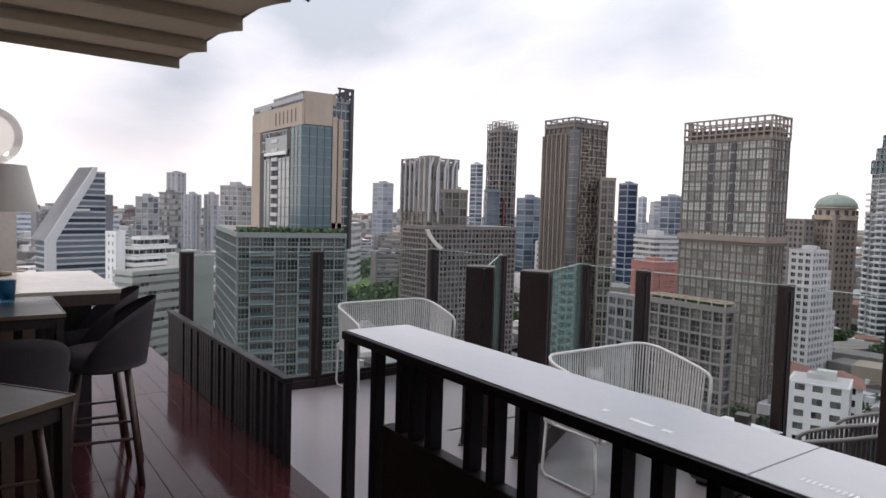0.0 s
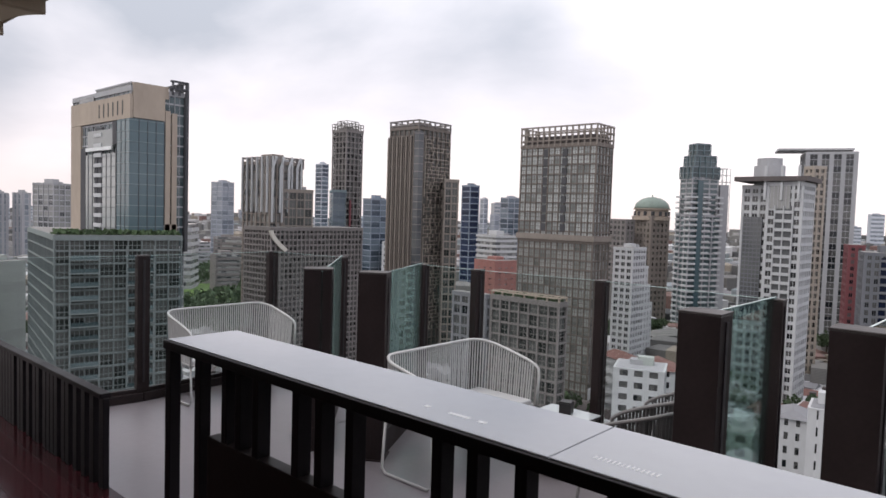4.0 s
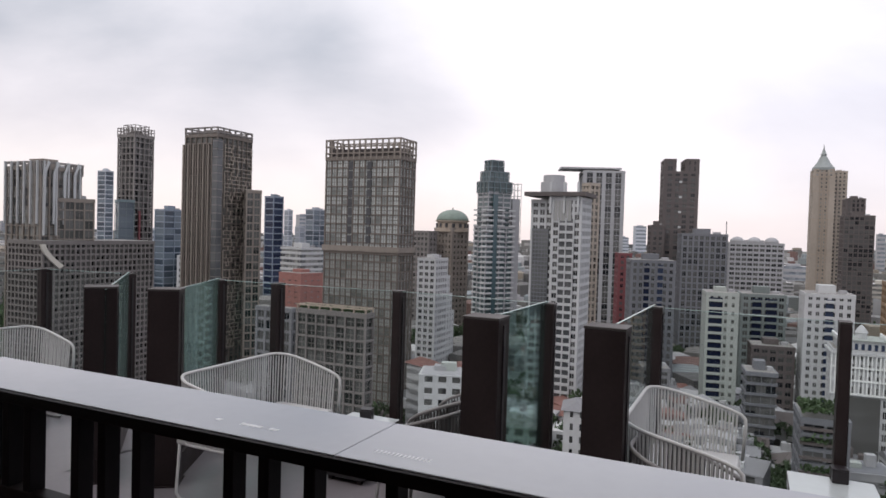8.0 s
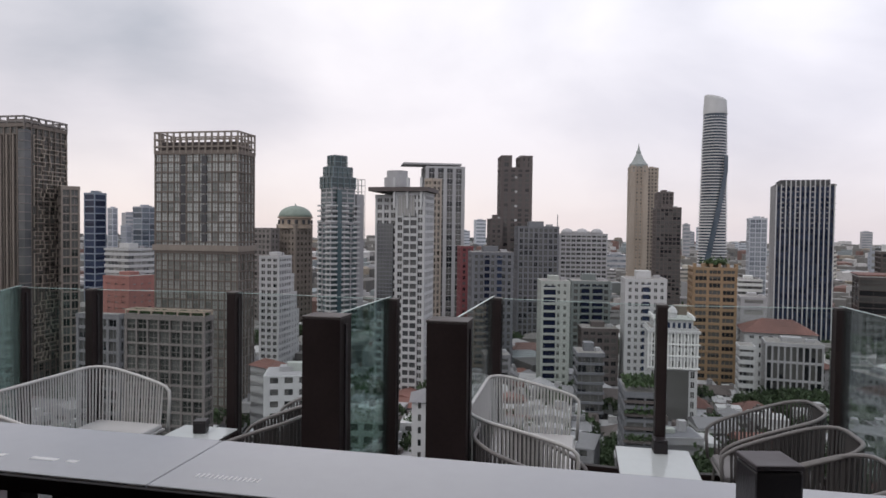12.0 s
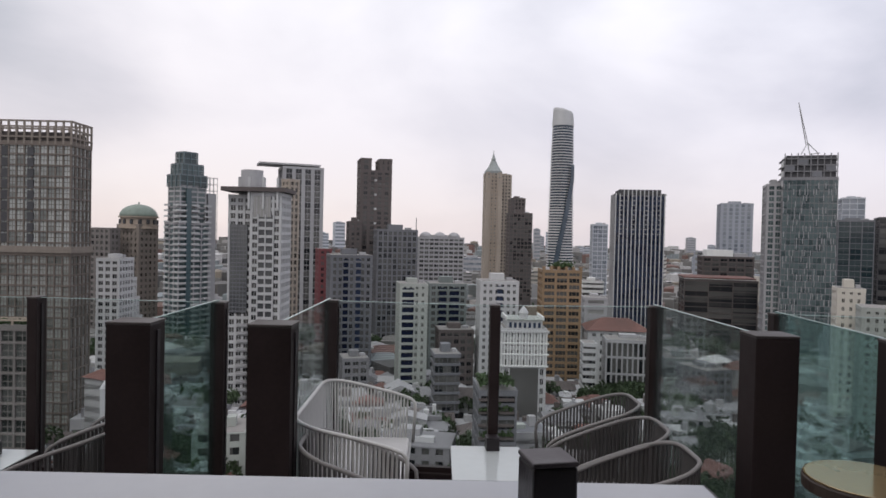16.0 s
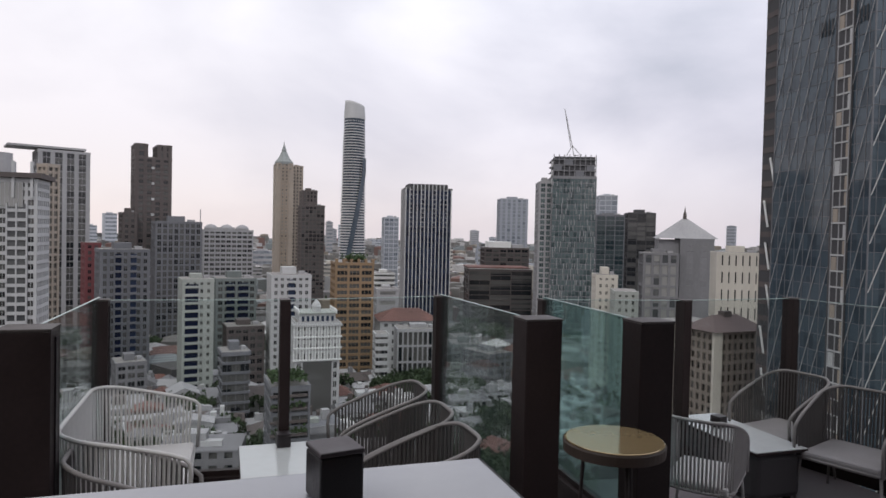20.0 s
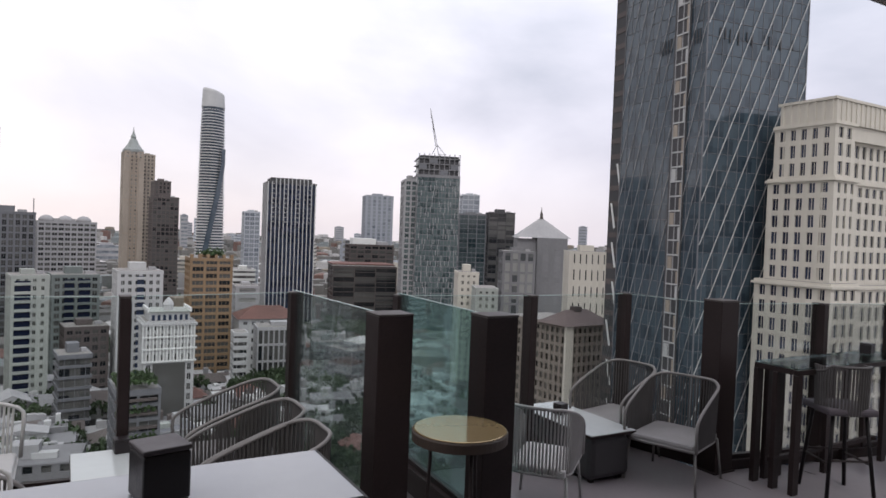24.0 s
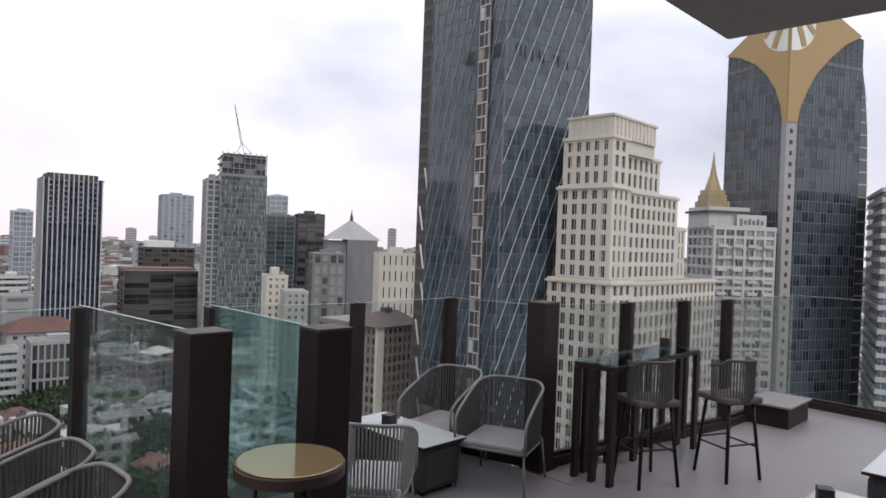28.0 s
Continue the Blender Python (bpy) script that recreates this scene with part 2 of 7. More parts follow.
VELVET = material("grey_upholstery", (0.075, 0.064, 0.075), rough=0.85, grain=0.1, size=5, fine=30, bump=0.15)
DARKWOOD = material("dark_brown_wood", (0.022, 0.013, 0.011), rough=0.5, grain=0.2, size=3, streak=0.2, bump=0.05)
TABLETOP = material("smoked_tabletop", (0.03, 0.03, 0.028), rough=0.3, grain=0.15, size=2, bump=0.02, spec=0.12)
BRONZE = material("bronzed_wood_slat", (0.085, 0.055, 0.038), rough=0.5, grain=0.2, size=4, bump=0.05)
BRASS = material("aged_brass", (0.16, 0.12, 0.08), rough=0.4, metal=0.7, grain=0.15, size=5)
GOLDTOP = material("polished_gold_tabletop", (0.33, 0.245, 0.13), rough=0.10, metal=0.45, grain=0.04, size=2, bump=0.0)
LEATHER = material("black_box_leather", (0.016, 0.012, 0.014), rough=0.42, grain=0.15, size=10, bump=0.1)
CANVAS = material("beige_awning_canvas", (0.34, 0.295, 0.245), rough=0.9, grain=0.05, size=0.8, fine=40, bump=0.1)
SOFFIT = material("grey_soffit", (0.42, 0.39, 0.36), rough=0.8, grain=0.04, size=0.6, bump=0.03)
MARBLE = material("cream_marble_top", (0.62, 0.56, 0.48), rough=0.18, grain=0.06, size=1.5)
PLAINWHITE = material("plain_white", (0.85, 0.86, 0.86), rough=0.4, grain=0.02, size=4, bump=0.0)
SHADE = material("cream_lamp_shade", (0.62, 0.60, 0.56), rough=0.8, grain=0.04, size=2)


# ---- mesh helpers ----
def box(bm, x0, y0, z0, x1, y1, z1, bevel=0.0, m=None):
    """A box, bevelled where asked, added to bm."""
    c = Matrix.Translation(((x0 + x1) / 2, (y0 + y1) / 2, (z0 + z1) / 2)) @ Matrix.Diagonal((abs(x1 - x0), abs(y1 - y0), abs(z1 - z0), 1))
    r = bmesh.ops.create_cube(bm, size=1, matrix=(m or Matrix()) @ c)
    if bevel:
        vs = set(r["verts"])
        es = [e for e in bm.edges if e.verts[0] in vs and e.verts[1] in vs]
        bmesh.ops.bevel(bm, geom=es, offset=bevel, segments=2, affect="EDGES", profile=0.5)
    return r


def boxmesh(name, x0, y0, z0, x1, y1, z1, bevel=0.0):
    bm = bmesh.new()
    box(bm, x0, y0, z0, x1, y1, z1, bevel)
    return meshof(name, bm)


def glazing_mesh(x0, y0, z0, x1, y1, z1, across=3.0, along=3.0, step=3.3, shift=0.0):
    """A glass core whose faces are counted off in bays and storeys, one cell to a window."""
    me = boxmesh("glazing", x0, y0, z0, x1, y1, z1)
    uv = me.uv_layers.new(name="bays")
    for f in me.polygons:
        for k in f.loop_indices:
            p = me.vertices[me.loops[k].vertex_index].co
            u = (p.y - y0 + shift) / along + 200 if abs(f.normal.x) > 0.5 else (p.x - x0 + shift) / across
            uv.data[k].uv = (u, (p.z - z0) / step)
    return me


def meshof(name, bm, smooth=False):
    me = bpy.data.meshes.new(name)
    bm.to_mesh(me)
    bm.free()
    if smooth:
        for p in me.polygons:
            p.use_smooth = True
    return me


def part(name, bm, mat, parent, label="", smooth=False, m=None):
    """Links a bmesh, or a mesh that others share, as one part of a thing or of a part."""
    me = bm if isinstance(bm, bpy.types.Mesh) else meshof(name, bm, smooth)
    if mat and not me.materials:
        me.materials.append(mat)
    ob = new(name, me)
    ob.parent = parent
    if m is not None:
        ob.matrix_basis = m
    if label:
        ob["label"] = label
    return ob


def empty(name, m, label="", category="", group="", kind=""):
    ob = new(name)
    ob.empty_display_size = 0.2
    ob.matrix_basis = m
    return tagged(ob, label, category, group, kind)


def tube(bm, pts, r, sides=6, closed=False):
    """A round bar along the points."""
    pts = [Vector(p) for p in pts]
    rings = []
    n = len(pts)
    for i, p in enumerate(pts):
        a = pts[(i - 1) % n] if closed or i else p
        b = pts[(i + 1) % n] if closed or i < n - 1 else p
        d = (b - a).normalized()
        up = Vector((0, 0, 1)) if abs(d.z) < 0.9 else Vector((1, 0, 0))
        u = d.cross(up).normalized()
        v = d.cross(u)
        rings.append([bm.verts.new(p + r * (math.cos(k * math.tau / sides) * u + math.sin(k * math.tau / sides) * v)) for k in range(sides)])
    m = n if closed else n - 1
    for i in range(m):
        A, B = rings[i], rings[(i + 1) % n]
        for k in range(sides):
            bm.faces.new((A[k], A[(k + 1) % sides], B[(k + 1) % sides], B[k]))
    if not closed:
        bm.faces.new(rings[0][::-1])
        bm.faces.new(rings[-1])


def lathe(bm, prof, sides=32, m=None):
    """Turns a profile of (radius, height) round the z axis."""
    rings = []
    for r, z in prof:
        rings.append([bm.verts.new((m or Matrix()) @ Vector((r * math.cos(k * math.tau / sides), r * math.sin(k * math.tau / sides), z))) for k in range(sides)])
    for A, B in zip(rings, rings[1:]):
        for k in range(sides):
            bm.faces.new((A[k], A[(k + 1) % sides], B[(k + 1) % sides], B[k]))
    bm.faces.new(rings[0][::-1])
    bm.faces.new(rings[-1])


def prism(bm, pts, z0, z1):
    """An upright prism over a plan outline, counter-clockwise."""
    a = [bm.verts.new((x, y, z0)) for x, y in pts]
    b = [bm.verts.new((x, y, z1)) for x, y in pts]
    n = len(pts)
    for i in range(n):
        bm.faces.new((a[i], a[(i + 1) % n], b[(i + 1) % n], b[i]))
    bm.faces.new(a[::-1])
    bm.faces.new(b)
def fine(name, mat, parent, boxes, label=""):
    """Many small boxes as one joined part, for lines too thin to pick apart."""
    vs, fs = [], []
    for x0, y0, z0, x1, y1, z1 in boxes:
        i = len(vs)
        vs += [(x0, y0, z0), (x1, y0, z0), (x1, y1, z0), (x0, y1, z0), (x0, y0, z1), (x1, y0, z1), (x1, y1, z1), (x0, y1, z1)]
        fs += [(i, i + 1, i + 5, i + 4), (i + 1, i + 2, i + 6, i + 5), (i + 2, i + 3, i + 7, i + 6), (i + 3, i, i + 4, i + 7), (i + 4, i + 5, i + 6, i + 7), (i + 3, i + 2, i + 1, i)]
    me = bpy.data.meshes.new(name)
    me.from_pydata(vs, [], fs)
    ob = part(name, me, mat, parent, label)
    ob["kind"] = "stuff"
    return ob


# ---- the city ----
GROUND = -70.0


def wall(name, color, grain=0.10):
    return material(name, color, rough=0.75, grain=grain, size=0.07, fine=12, bump=0.0, spec=0.3, streak=0.35)


TONES = {
    "brown": wall("brown_grey_concrete", (0.185, 0.170, 0.162)),
    "tan": wall("tan_stone", (0.34, 0.295, 0.25)),
    "sand": wall("sand_render", (0.36, 0.30, 0.245)),
    "cream": wall("cream_stone", (0.56, 0.53, 0.47), 0.06),
    "white": wall("white_render", (0.47, 0.475, 0.48), 0.07),
    "pale": wall("pale_grey_render", (0.35, 0.35, 0.36)),
    "mint": wall("pale_green_render", (0.36, 0.385, 0.36)),
    "bright": wall("bright_white_render", (0.72, 0.73, 0.72), 0.06),
    "grey": wall("mid_grey_concrete", (0.20, 0.20, 0.21)),
    "slate": wall("slate_grey_cladding", (0.16, 0.165, 0.18)),
    "dark": wall("dark_grey_cladding", (0.065, 0.065, 0.07)),
    "umber": wall("umber_cladding", (0.108, 0.093, 0.09)),
    "maroon": wall("maroon_brick", (0.17, 0.06, 0.065)),
    "rose": wall("faded_pink_render", (0.33, 0.16, 0.14)),
    "ochre": wall("ochre_render", (0.275, 0.19, 0.118)),
    "stone": wall("brown_window_grid", (0.225, 0.195, 0.17)),
    "bark": wall("dark_brown_window_frame", (0.15, 0.128, 0.112)),
    "sage": wall("green_grey_frame", (0.175, 0.20, 0.195)),
    "mauve": wall("mauve_roof_tiles", (0.13, 0.10, 0.098)),
    "blue": wall("blue_grey_cladding", (0.20, 0.235, 0.285)),
    "teal": wall("teal_grey_cladding", (0.15, 0.195, 0.21)),
    # two pale blue-greys with distance haze painted into the base colour
    "haze": wall("hazed_blue_grey_render", (0.46, 0.485, 0.53), 0.05),
    "haze2": wall("hazed_grey_render", (0.32, 0.34, 0.38), 0.05),
    "gold": material("gold_cladding", (0.37, 0.26, 0.12), rough=0.5, metal=0.2, grain=0.06, size=0.2),
    "roof": wall("grey_roof_felt", (0.24, 0.23, 0.22)),
    "tile": wall("red_roof_tiles", (0.17, 0.09, 0.077), 0.2),
    "green": material("roof_planting", (0.045, 0.075, 0.03), rough=0.8, grain=0.4, size=0.6, bump=0.0),
}
PANES = {
    "dark": window_glass("dark_panes", (0.014, 0.016, 0.019), (0.10, 0.10, 0.097), 0.28),
    "grey": window_glass("grey_panes", (0.07, 0.075, 0.08), (0.28, 0.28, 0.27), 0.35),
    "blue": window_glass("blue_panes", (0.03, 0.045, 0.065), (0.12, 0.15, 0.18), 0.4),
    "teal": window_glass("teal_panes", (0.04, 0.062, 0.066), (0.11, 0.145, 0.15), 0.45),
    "inky": window_glass("inky_teal_panes", (0.012, 0.026, 0.031), (0.05, 0.07, 0.075), 0.4),
    "deep": window_glass("deep_blue_panes", (0.013, 0.018, 0.04), (0.035, 0.047, 0.085), 0.3, spec=0.25),
    # paled so that the base colour holds the sky reflected in the glass
    "pale": window_glass("pale_panes", (0.13, 0.14, 0.13), (0.30, 0.31, 0.295), 0.6),
    "dim": window_glass("dim_green_panes", (0.022, 0.027, 0.025), (0.105, 0.11, 0.104), 0.42),
    "gold_t": window_glass("blue_black_panes", (0.02, 0.028, 0.042), (0.07, 0.09, 0.115), 0.45, spec=0.45),
    "tower": window_glass("blue_grey_tower_glass", (0.03, 0.046, 0.062), (0.058, 0.083, 0.105), 0.5, rough=0.07),
    # base colour lightened further in place of a sky reflection
    "mirror": window_glass("painted_sky_panes", (0.20, 0.215, 0.21), (0.44, 0.46, 0.45), 0.6),
    "azure": window_glass("blue_green_panes", (0.04, 0.072, 0.085), (0.10, 0.15, 0.165), 0.5),
    # far panes, paled in colour to stand for haze
    "haze": window_glass("hazed_panes", (0.15, 0.17, 0.20), (0.26, 0.28, 0.31), 0.5),
}


FOOT = []


def tower(name, label, x, y, rot, w, d, ztop, tone="grey", glass="dark", fh=3.4, sh=0.9, ps=3.4, pw=0.6, proud=0.45, lead=0.0,
          tiers=(), roof=True, piers=True, base=GROUND, category="tower", balc=(), mull=1, trans=0.0):
    """A building from its nearest corner: storeys of recessed glazing behind floor bands and piers.
    tiers: (x0, y0, x1, y1, z0, z1) blocks in the plan of the corner; z from the ground up to 0 at the top."""
    t = empty(name, pose(x, y, base, 0, 0, rot), label, category)
    H = ztop - base
    mid = t.matrix_basis @ Vector((w / 2, d / 2, 0))
    FOOT.append((mid.x, mid.y, math.hypot(w, d) / 2))
    for x0, y0, x1, y1, z0, z1, *pane in tiers or ((0, 0, w, d, 0, H),):
        z0, z1 = (z0 if z0 >= 0 else H + z0), (z1 if z1 > 0 else H + z1)
        g = proud
        n = max(1, round((z1 - z0) / fh))
        step = (z1 - z0) / n
        bays = [(v - pw) / max(1, round(v / ps)) if ps < 20 else 3.0 for v in (x1 - x0, y1 - y0)]
        part("glazing", glazing_mesh(x0 + g, y0 + g, z0, x1 - g, y1 - g, z1 - 0.3, bays[0], bays[1], step, g - pw / 2), PANES[pane[0] if pane else glass], t)
        band = boxmesh("floor_band", x0 + lead, y0 + lead, -sh / 2, x1 - lead, y1 - lead, sh / 2)
        for k in range(n):
            part("floor_band", band, TONES[tone], t, m=Matrix.Translation((0, 0, z0 + k * step + sh / 2 + (0.02 if k else 0))))
        part("parapet", boxmesh("parapet", x0 - 0.1, y0 - 0.1, z1 - 0.5, x1 + 0.1, y1 + 0.1, z1 + 0.9), TONES[tone], t)
        part("roof", boxmesh("roof", x0 + 0.3, y0 + 0.3, z1 + 0.88, x1 - 0.3, y1 - 0.3, z1 + 0.96), TONES["roof"], t)
        if piers:
            for length, width, run in ((x1 - x0, y1 - y0, 0), (y1 - y0, x1 - x0, 1)):
                k = max(1, round(length / ps))
                gap = (length - pw) / k
                for far in (0, 1):
                    me = None
                    rear = bmesh.new()
                    for i in range(k + 1):
                        if run and i in (0, k):
                            inner = proud + 0.12
                            if pw > inner + 0.2:
                                ya, yb = (y0 + inner, y0 + pw) if i == 0 else (y1 - pw, y1 - inner)
                                xa = x0 - 0.03 if not far else x1 - proud - 0.1
                                part("corner_pier", boxmesh("corner_pier", xa, ya, z0, xa + proud + 0.13, yb, z1 + 0.3), TONES[tone], t)
                            continue
                        if me is None:
                            me = boxmesh("pier", -0.03, -0.03, z0, pw if not run else proud + 0.1, proud + 0.1 if not run else pw, z1 + 0.3)
                        off = i * gap
                        px = (x0 + off) if not run else (x0 if not far else x1 - proud - 0.07)
                        py = (y0 + off) if run else (y0 if not far else y1 - proud - 0.07)
                        if far:
                            box(rear, px - 0.03, py - 0.03, z0, px + (pw if not run else proud + 0.1), py + (proud + 0.1 if not run else pw), z1 + 0.3)
                        else:
                            part("pier", me, TONES[tone], t, m=Matrix.Translation((px, py, 0)))
                    if far and len(rear.verts):
                        part("rear_facade", rear, TONES[tone], t)["kind"] = "stuff"
                    else:
                        rear.free()
        if mull and fh < 5:
            thin = []
            for length, bay, run in ((x1 - x0, bays[0], 0), (y1 - y0, bays[1], 1)):
                for i in range(max(1, int(length / bay))):
                    for q in range(mull):
                        a = pw / 2 + bay * (i + (q + 1) / (mull + 1)) - 0.06
                        thin.append((x0 + a, y0 + g - 0.09, z0, x0 + a + 0.13, y0 + g + 0.02, z1 - 0.4) if not run else (x0 + g - 0.09, y0 + a, z0, x0 + g + 0.02, y0 + a + 0.13, z1 - 0.4))
            for k in range(n if trans else 0):
                z = z0 + k * step + sh + trans * (step - sh)
                thin.append((x0 + g - 0.1, y0 + g - 0.1, z, x1 - g, y0 + g + 0.02, z + 0.16))
                thin.append((x0 + g - 0.1, y0 + g - 0.1, z, x0 + g + 0.02, y1 - g, z + 0.16))
            fine("mullion_grid", TONES[tone], t, thin)
        if roof and (x1 - x0) > 8 and (y1 - y0) > 6 and z1 > H - 6:
            rx, ry = x0 + (x1 - x0) * 0.3, y0 + (y1 - y0) * 0.3
            lift = 2.4 + (x * 7.3 + y * 3.1) % 1.8
            part("plant_room", boxmesh("plant_room", rx, ry, z1, rx + (x1 - x0) * 0.36, ry + (y1 - y0) * 0.4, z1 + lift), TONES[tone], t)
            part("water_tank", boxmesh("water_tank", x0 + (x1 - x0) * 0.72, ry, z1, x0 + (x1 - x0) * 0.88, ry + 2.4, z1 + 2.2), TONES["pale"], t)
    for f0, f1 in balc:
        n = round(H / fh)
        # flat dark strip stands in for the shade inside the balconies
        part("balcony_recess", boxmesh("balcony_recess", w * f0, -0.12, 1.0, w * f1, 0.3, H - 1.2), PANES["deep"], t)
        slab_mesh = boxmesh("balcony", w * f0 - 0.1, -1.1, 0, w * f1 + 0.1, 0.2, 1.0)
        for k in range(n):
            part("balcony", slab_mesh, TONES[tone], t, m=Matrix.Translation((0, 0, 0.5 + k * H / n)))
    return t


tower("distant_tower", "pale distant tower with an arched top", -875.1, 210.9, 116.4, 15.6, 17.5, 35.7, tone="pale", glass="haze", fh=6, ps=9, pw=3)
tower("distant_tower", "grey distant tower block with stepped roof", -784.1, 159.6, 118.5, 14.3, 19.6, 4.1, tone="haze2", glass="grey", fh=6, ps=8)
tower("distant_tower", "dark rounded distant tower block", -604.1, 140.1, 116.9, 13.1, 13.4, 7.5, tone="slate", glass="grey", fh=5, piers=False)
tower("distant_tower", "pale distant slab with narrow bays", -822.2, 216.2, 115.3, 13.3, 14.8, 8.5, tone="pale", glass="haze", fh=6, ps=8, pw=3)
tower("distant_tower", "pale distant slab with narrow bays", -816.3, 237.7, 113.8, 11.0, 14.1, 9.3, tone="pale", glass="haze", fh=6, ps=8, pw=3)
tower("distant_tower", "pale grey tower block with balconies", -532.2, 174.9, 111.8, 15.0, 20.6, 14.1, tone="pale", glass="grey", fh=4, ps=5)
tower("apartment_block", "narrow white apartment block with small windows", -296.3, 48.2, 120.8, 4.6, 5.8, -12.6, tone="bright", glass="dark", sh=1.8, ps=3, pw=1.4)
tower("office_block", "wide white office block with stepped terraces", -295.0, 55.3, 119.4, 23.6, 10.6, -14.9, tone="bright", glass="dark", sh=1.6, piers=False, tiers=((0, 0, 25, 10, 0, -8), (2, 2, 23, 9, -8, -4), (5, 3, 20, 8, -4, 0)))
tower("office_block", "pale green office block with long window bands", -246.0, 45.2, 119.6, 27.9, 9.7, -24.1, tone="mint", glass="grey", sh=1.9, piers=False, roof=False)
tower("office_block", "pale green blank-walled block", -261.2, 68.8, 115.2, 10.6, 14.0, -20.2, tone="mint", glass="grey", sh=3.4, piers=False)
tower_a = tower("residential_tower", "tan and blue glass tower on a wide podium", -188.3, 81.4, 90, 15.7, 42.2, 33.4, tone="pale", glass="teal", fh=2.95, sh=0.45, ps=3.1, pw=0.16, proud=0.25, roof=False)
podium_a = tower("podium_block", "glass apartment podium with green roof terrace", -186.3, 61.3, 78.8, 31.7, 60.0, -7.8, tone="sage", glass="dim", fh=3.5, sh=0.5, ps=3.4, pw=0.3, proud=0.7, roof=False, mull=2, trans=0.35)
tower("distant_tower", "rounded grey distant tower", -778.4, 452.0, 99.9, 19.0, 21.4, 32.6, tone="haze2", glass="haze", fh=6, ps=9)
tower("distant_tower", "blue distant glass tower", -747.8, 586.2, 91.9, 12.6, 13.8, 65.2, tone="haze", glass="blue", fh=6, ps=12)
tower_b = tower("lattice_tower", "brown tower with a flared concrete fin crown", -228.4, 153.4, 90, 15.8, 19.8, 19.7, tone="stone", glass="grey", fh=3.5, sh=0.4, ps=3.4, pw=0.5, proud=0.6)
tower("lattice_tower", "brown lower wing beside the finned tower", -230.3, 155.9, 62.9, 16.4, 18.0, 8.7, tone="stone", glass="dim", fh=3.5, sh=0.5, ps=3.4, pw=0.5)
podium_b = tower("lattice_podium", "brown podium block wrapped in a square lattice", -222.2, 150.1, 90, 47.4, 19.3, -6.7, tone="brown", glass="dark", fh=2.3, sh=0.7, ps=2.1, pw=0.62, proud=0.7, roof=False, mull=0)
tower_e = tower("tower_under_construction", "dark tower with a bare concrete lattice top", -306.1, 257.7, 90, 12.9, 13.3, 48.4, tone="brown", glass="dark", fh=3.3, sh=0.7, ps=3.2, pw=0.6, proud=0.8)
tower("office_block", "plain blue-grey glazed block", -295.3, 239.3, 58, 7.7, 14.0, 12.2, tone="teal", glass="blue", fh=3.6, sh=0.2, ps=12, pw=0.3)
tower("distant_tower", "dark blue distant office tower", -443.8, 404.0, 87.7, 21.3, 11.8, 12.3, tone="blue", glass="blue", fh=5, ps=9)
tower_c = tower("residential_tower", "brown-grey tower with tall stone piers", -207.7, 216.6, 90, 21.6, 18.7, 39.5, tone="bark", glass="dim", fh=3.4, sh=0.5, ps=2.9, pw=0.5, proud=0.5, lead=0.1, mull=2, trans=0.4)
tower("residential_tower", "brown-grey stepped wing of the stone-piered tower", -200.8, 227.0, 48.5, 6.6, 20.0, 16.3, tone="stone", glass="dim", fh=3.4, sh=0.6, ps=2.9, pw=0.6, proud=0.7)
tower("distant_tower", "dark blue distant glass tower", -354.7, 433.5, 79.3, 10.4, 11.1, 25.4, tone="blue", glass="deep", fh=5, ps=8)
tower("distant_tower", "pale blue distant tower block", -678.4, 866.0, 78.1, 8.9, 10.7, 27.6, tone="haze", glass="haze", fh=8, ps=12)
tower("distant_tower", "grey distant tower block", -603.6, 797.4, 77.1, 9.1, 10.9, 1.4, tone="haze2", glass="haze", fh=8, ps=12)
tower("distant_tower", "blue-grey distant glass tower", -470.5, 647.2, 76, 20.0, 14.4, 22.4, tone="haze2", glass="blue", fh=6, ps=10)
tower("office_block", "white office block with long window bands", -252.6, 335.7, 76.9, 18.0, 20.0, -12.0, tone="white", glass="grey", fh=3.4, sh=1.6, piers=False)
tower("office_block", "faded pink office block", -240.5, 319.7, 76.9, 18.0, 20.0, -26.6, tone="rose", glass="grey", fh=3.4, sh=2.6, ps=6, pw=3)
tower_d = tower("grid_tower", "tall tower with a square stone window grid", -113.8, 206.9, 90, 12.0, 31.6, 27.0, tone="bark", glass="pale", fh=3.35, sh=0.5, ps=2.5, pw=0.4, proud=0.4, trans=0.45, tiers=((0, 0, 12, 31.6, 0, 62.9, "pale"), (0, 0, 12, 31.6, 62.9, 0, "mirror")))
garden_block = tower("grid_block", "low block with a square frame and roof garden", -96.3, 158.0, 90, 4.4, 23.8, -22.8, tone="brown", glass="dim", fh=3.6, sh=0.6, ps=3.4, pw=0.5, proud=0.6, roof=False, trans=0.4)
tower("grid_block", "low grey framed office block", -128.3, 166.4, 90, 3.2, 14.0, -24.5, tone="grey", glass="dark", fh=3.6, sh=0.9, ps=3.8, pw=0.8, roof=False)
domed = tower("domed_tower", "brown tower with stepped shoulders and a green dome", -184.5, 410.5, 66.2, 15.3, 18.6, 3.2, tone="stone", glass="dark", fh=3.6, sh=1.7, ps=4, pw=1.8, roof=False)
tower("domed_tower_wing", "brown side wing of the domed tower", -196.5, 399.3, 68.2, 7.5, 16.8, 0.7, tone="brown", glass="dark", fh=3.6, sh=1.5, ps=4, pw=1.6)
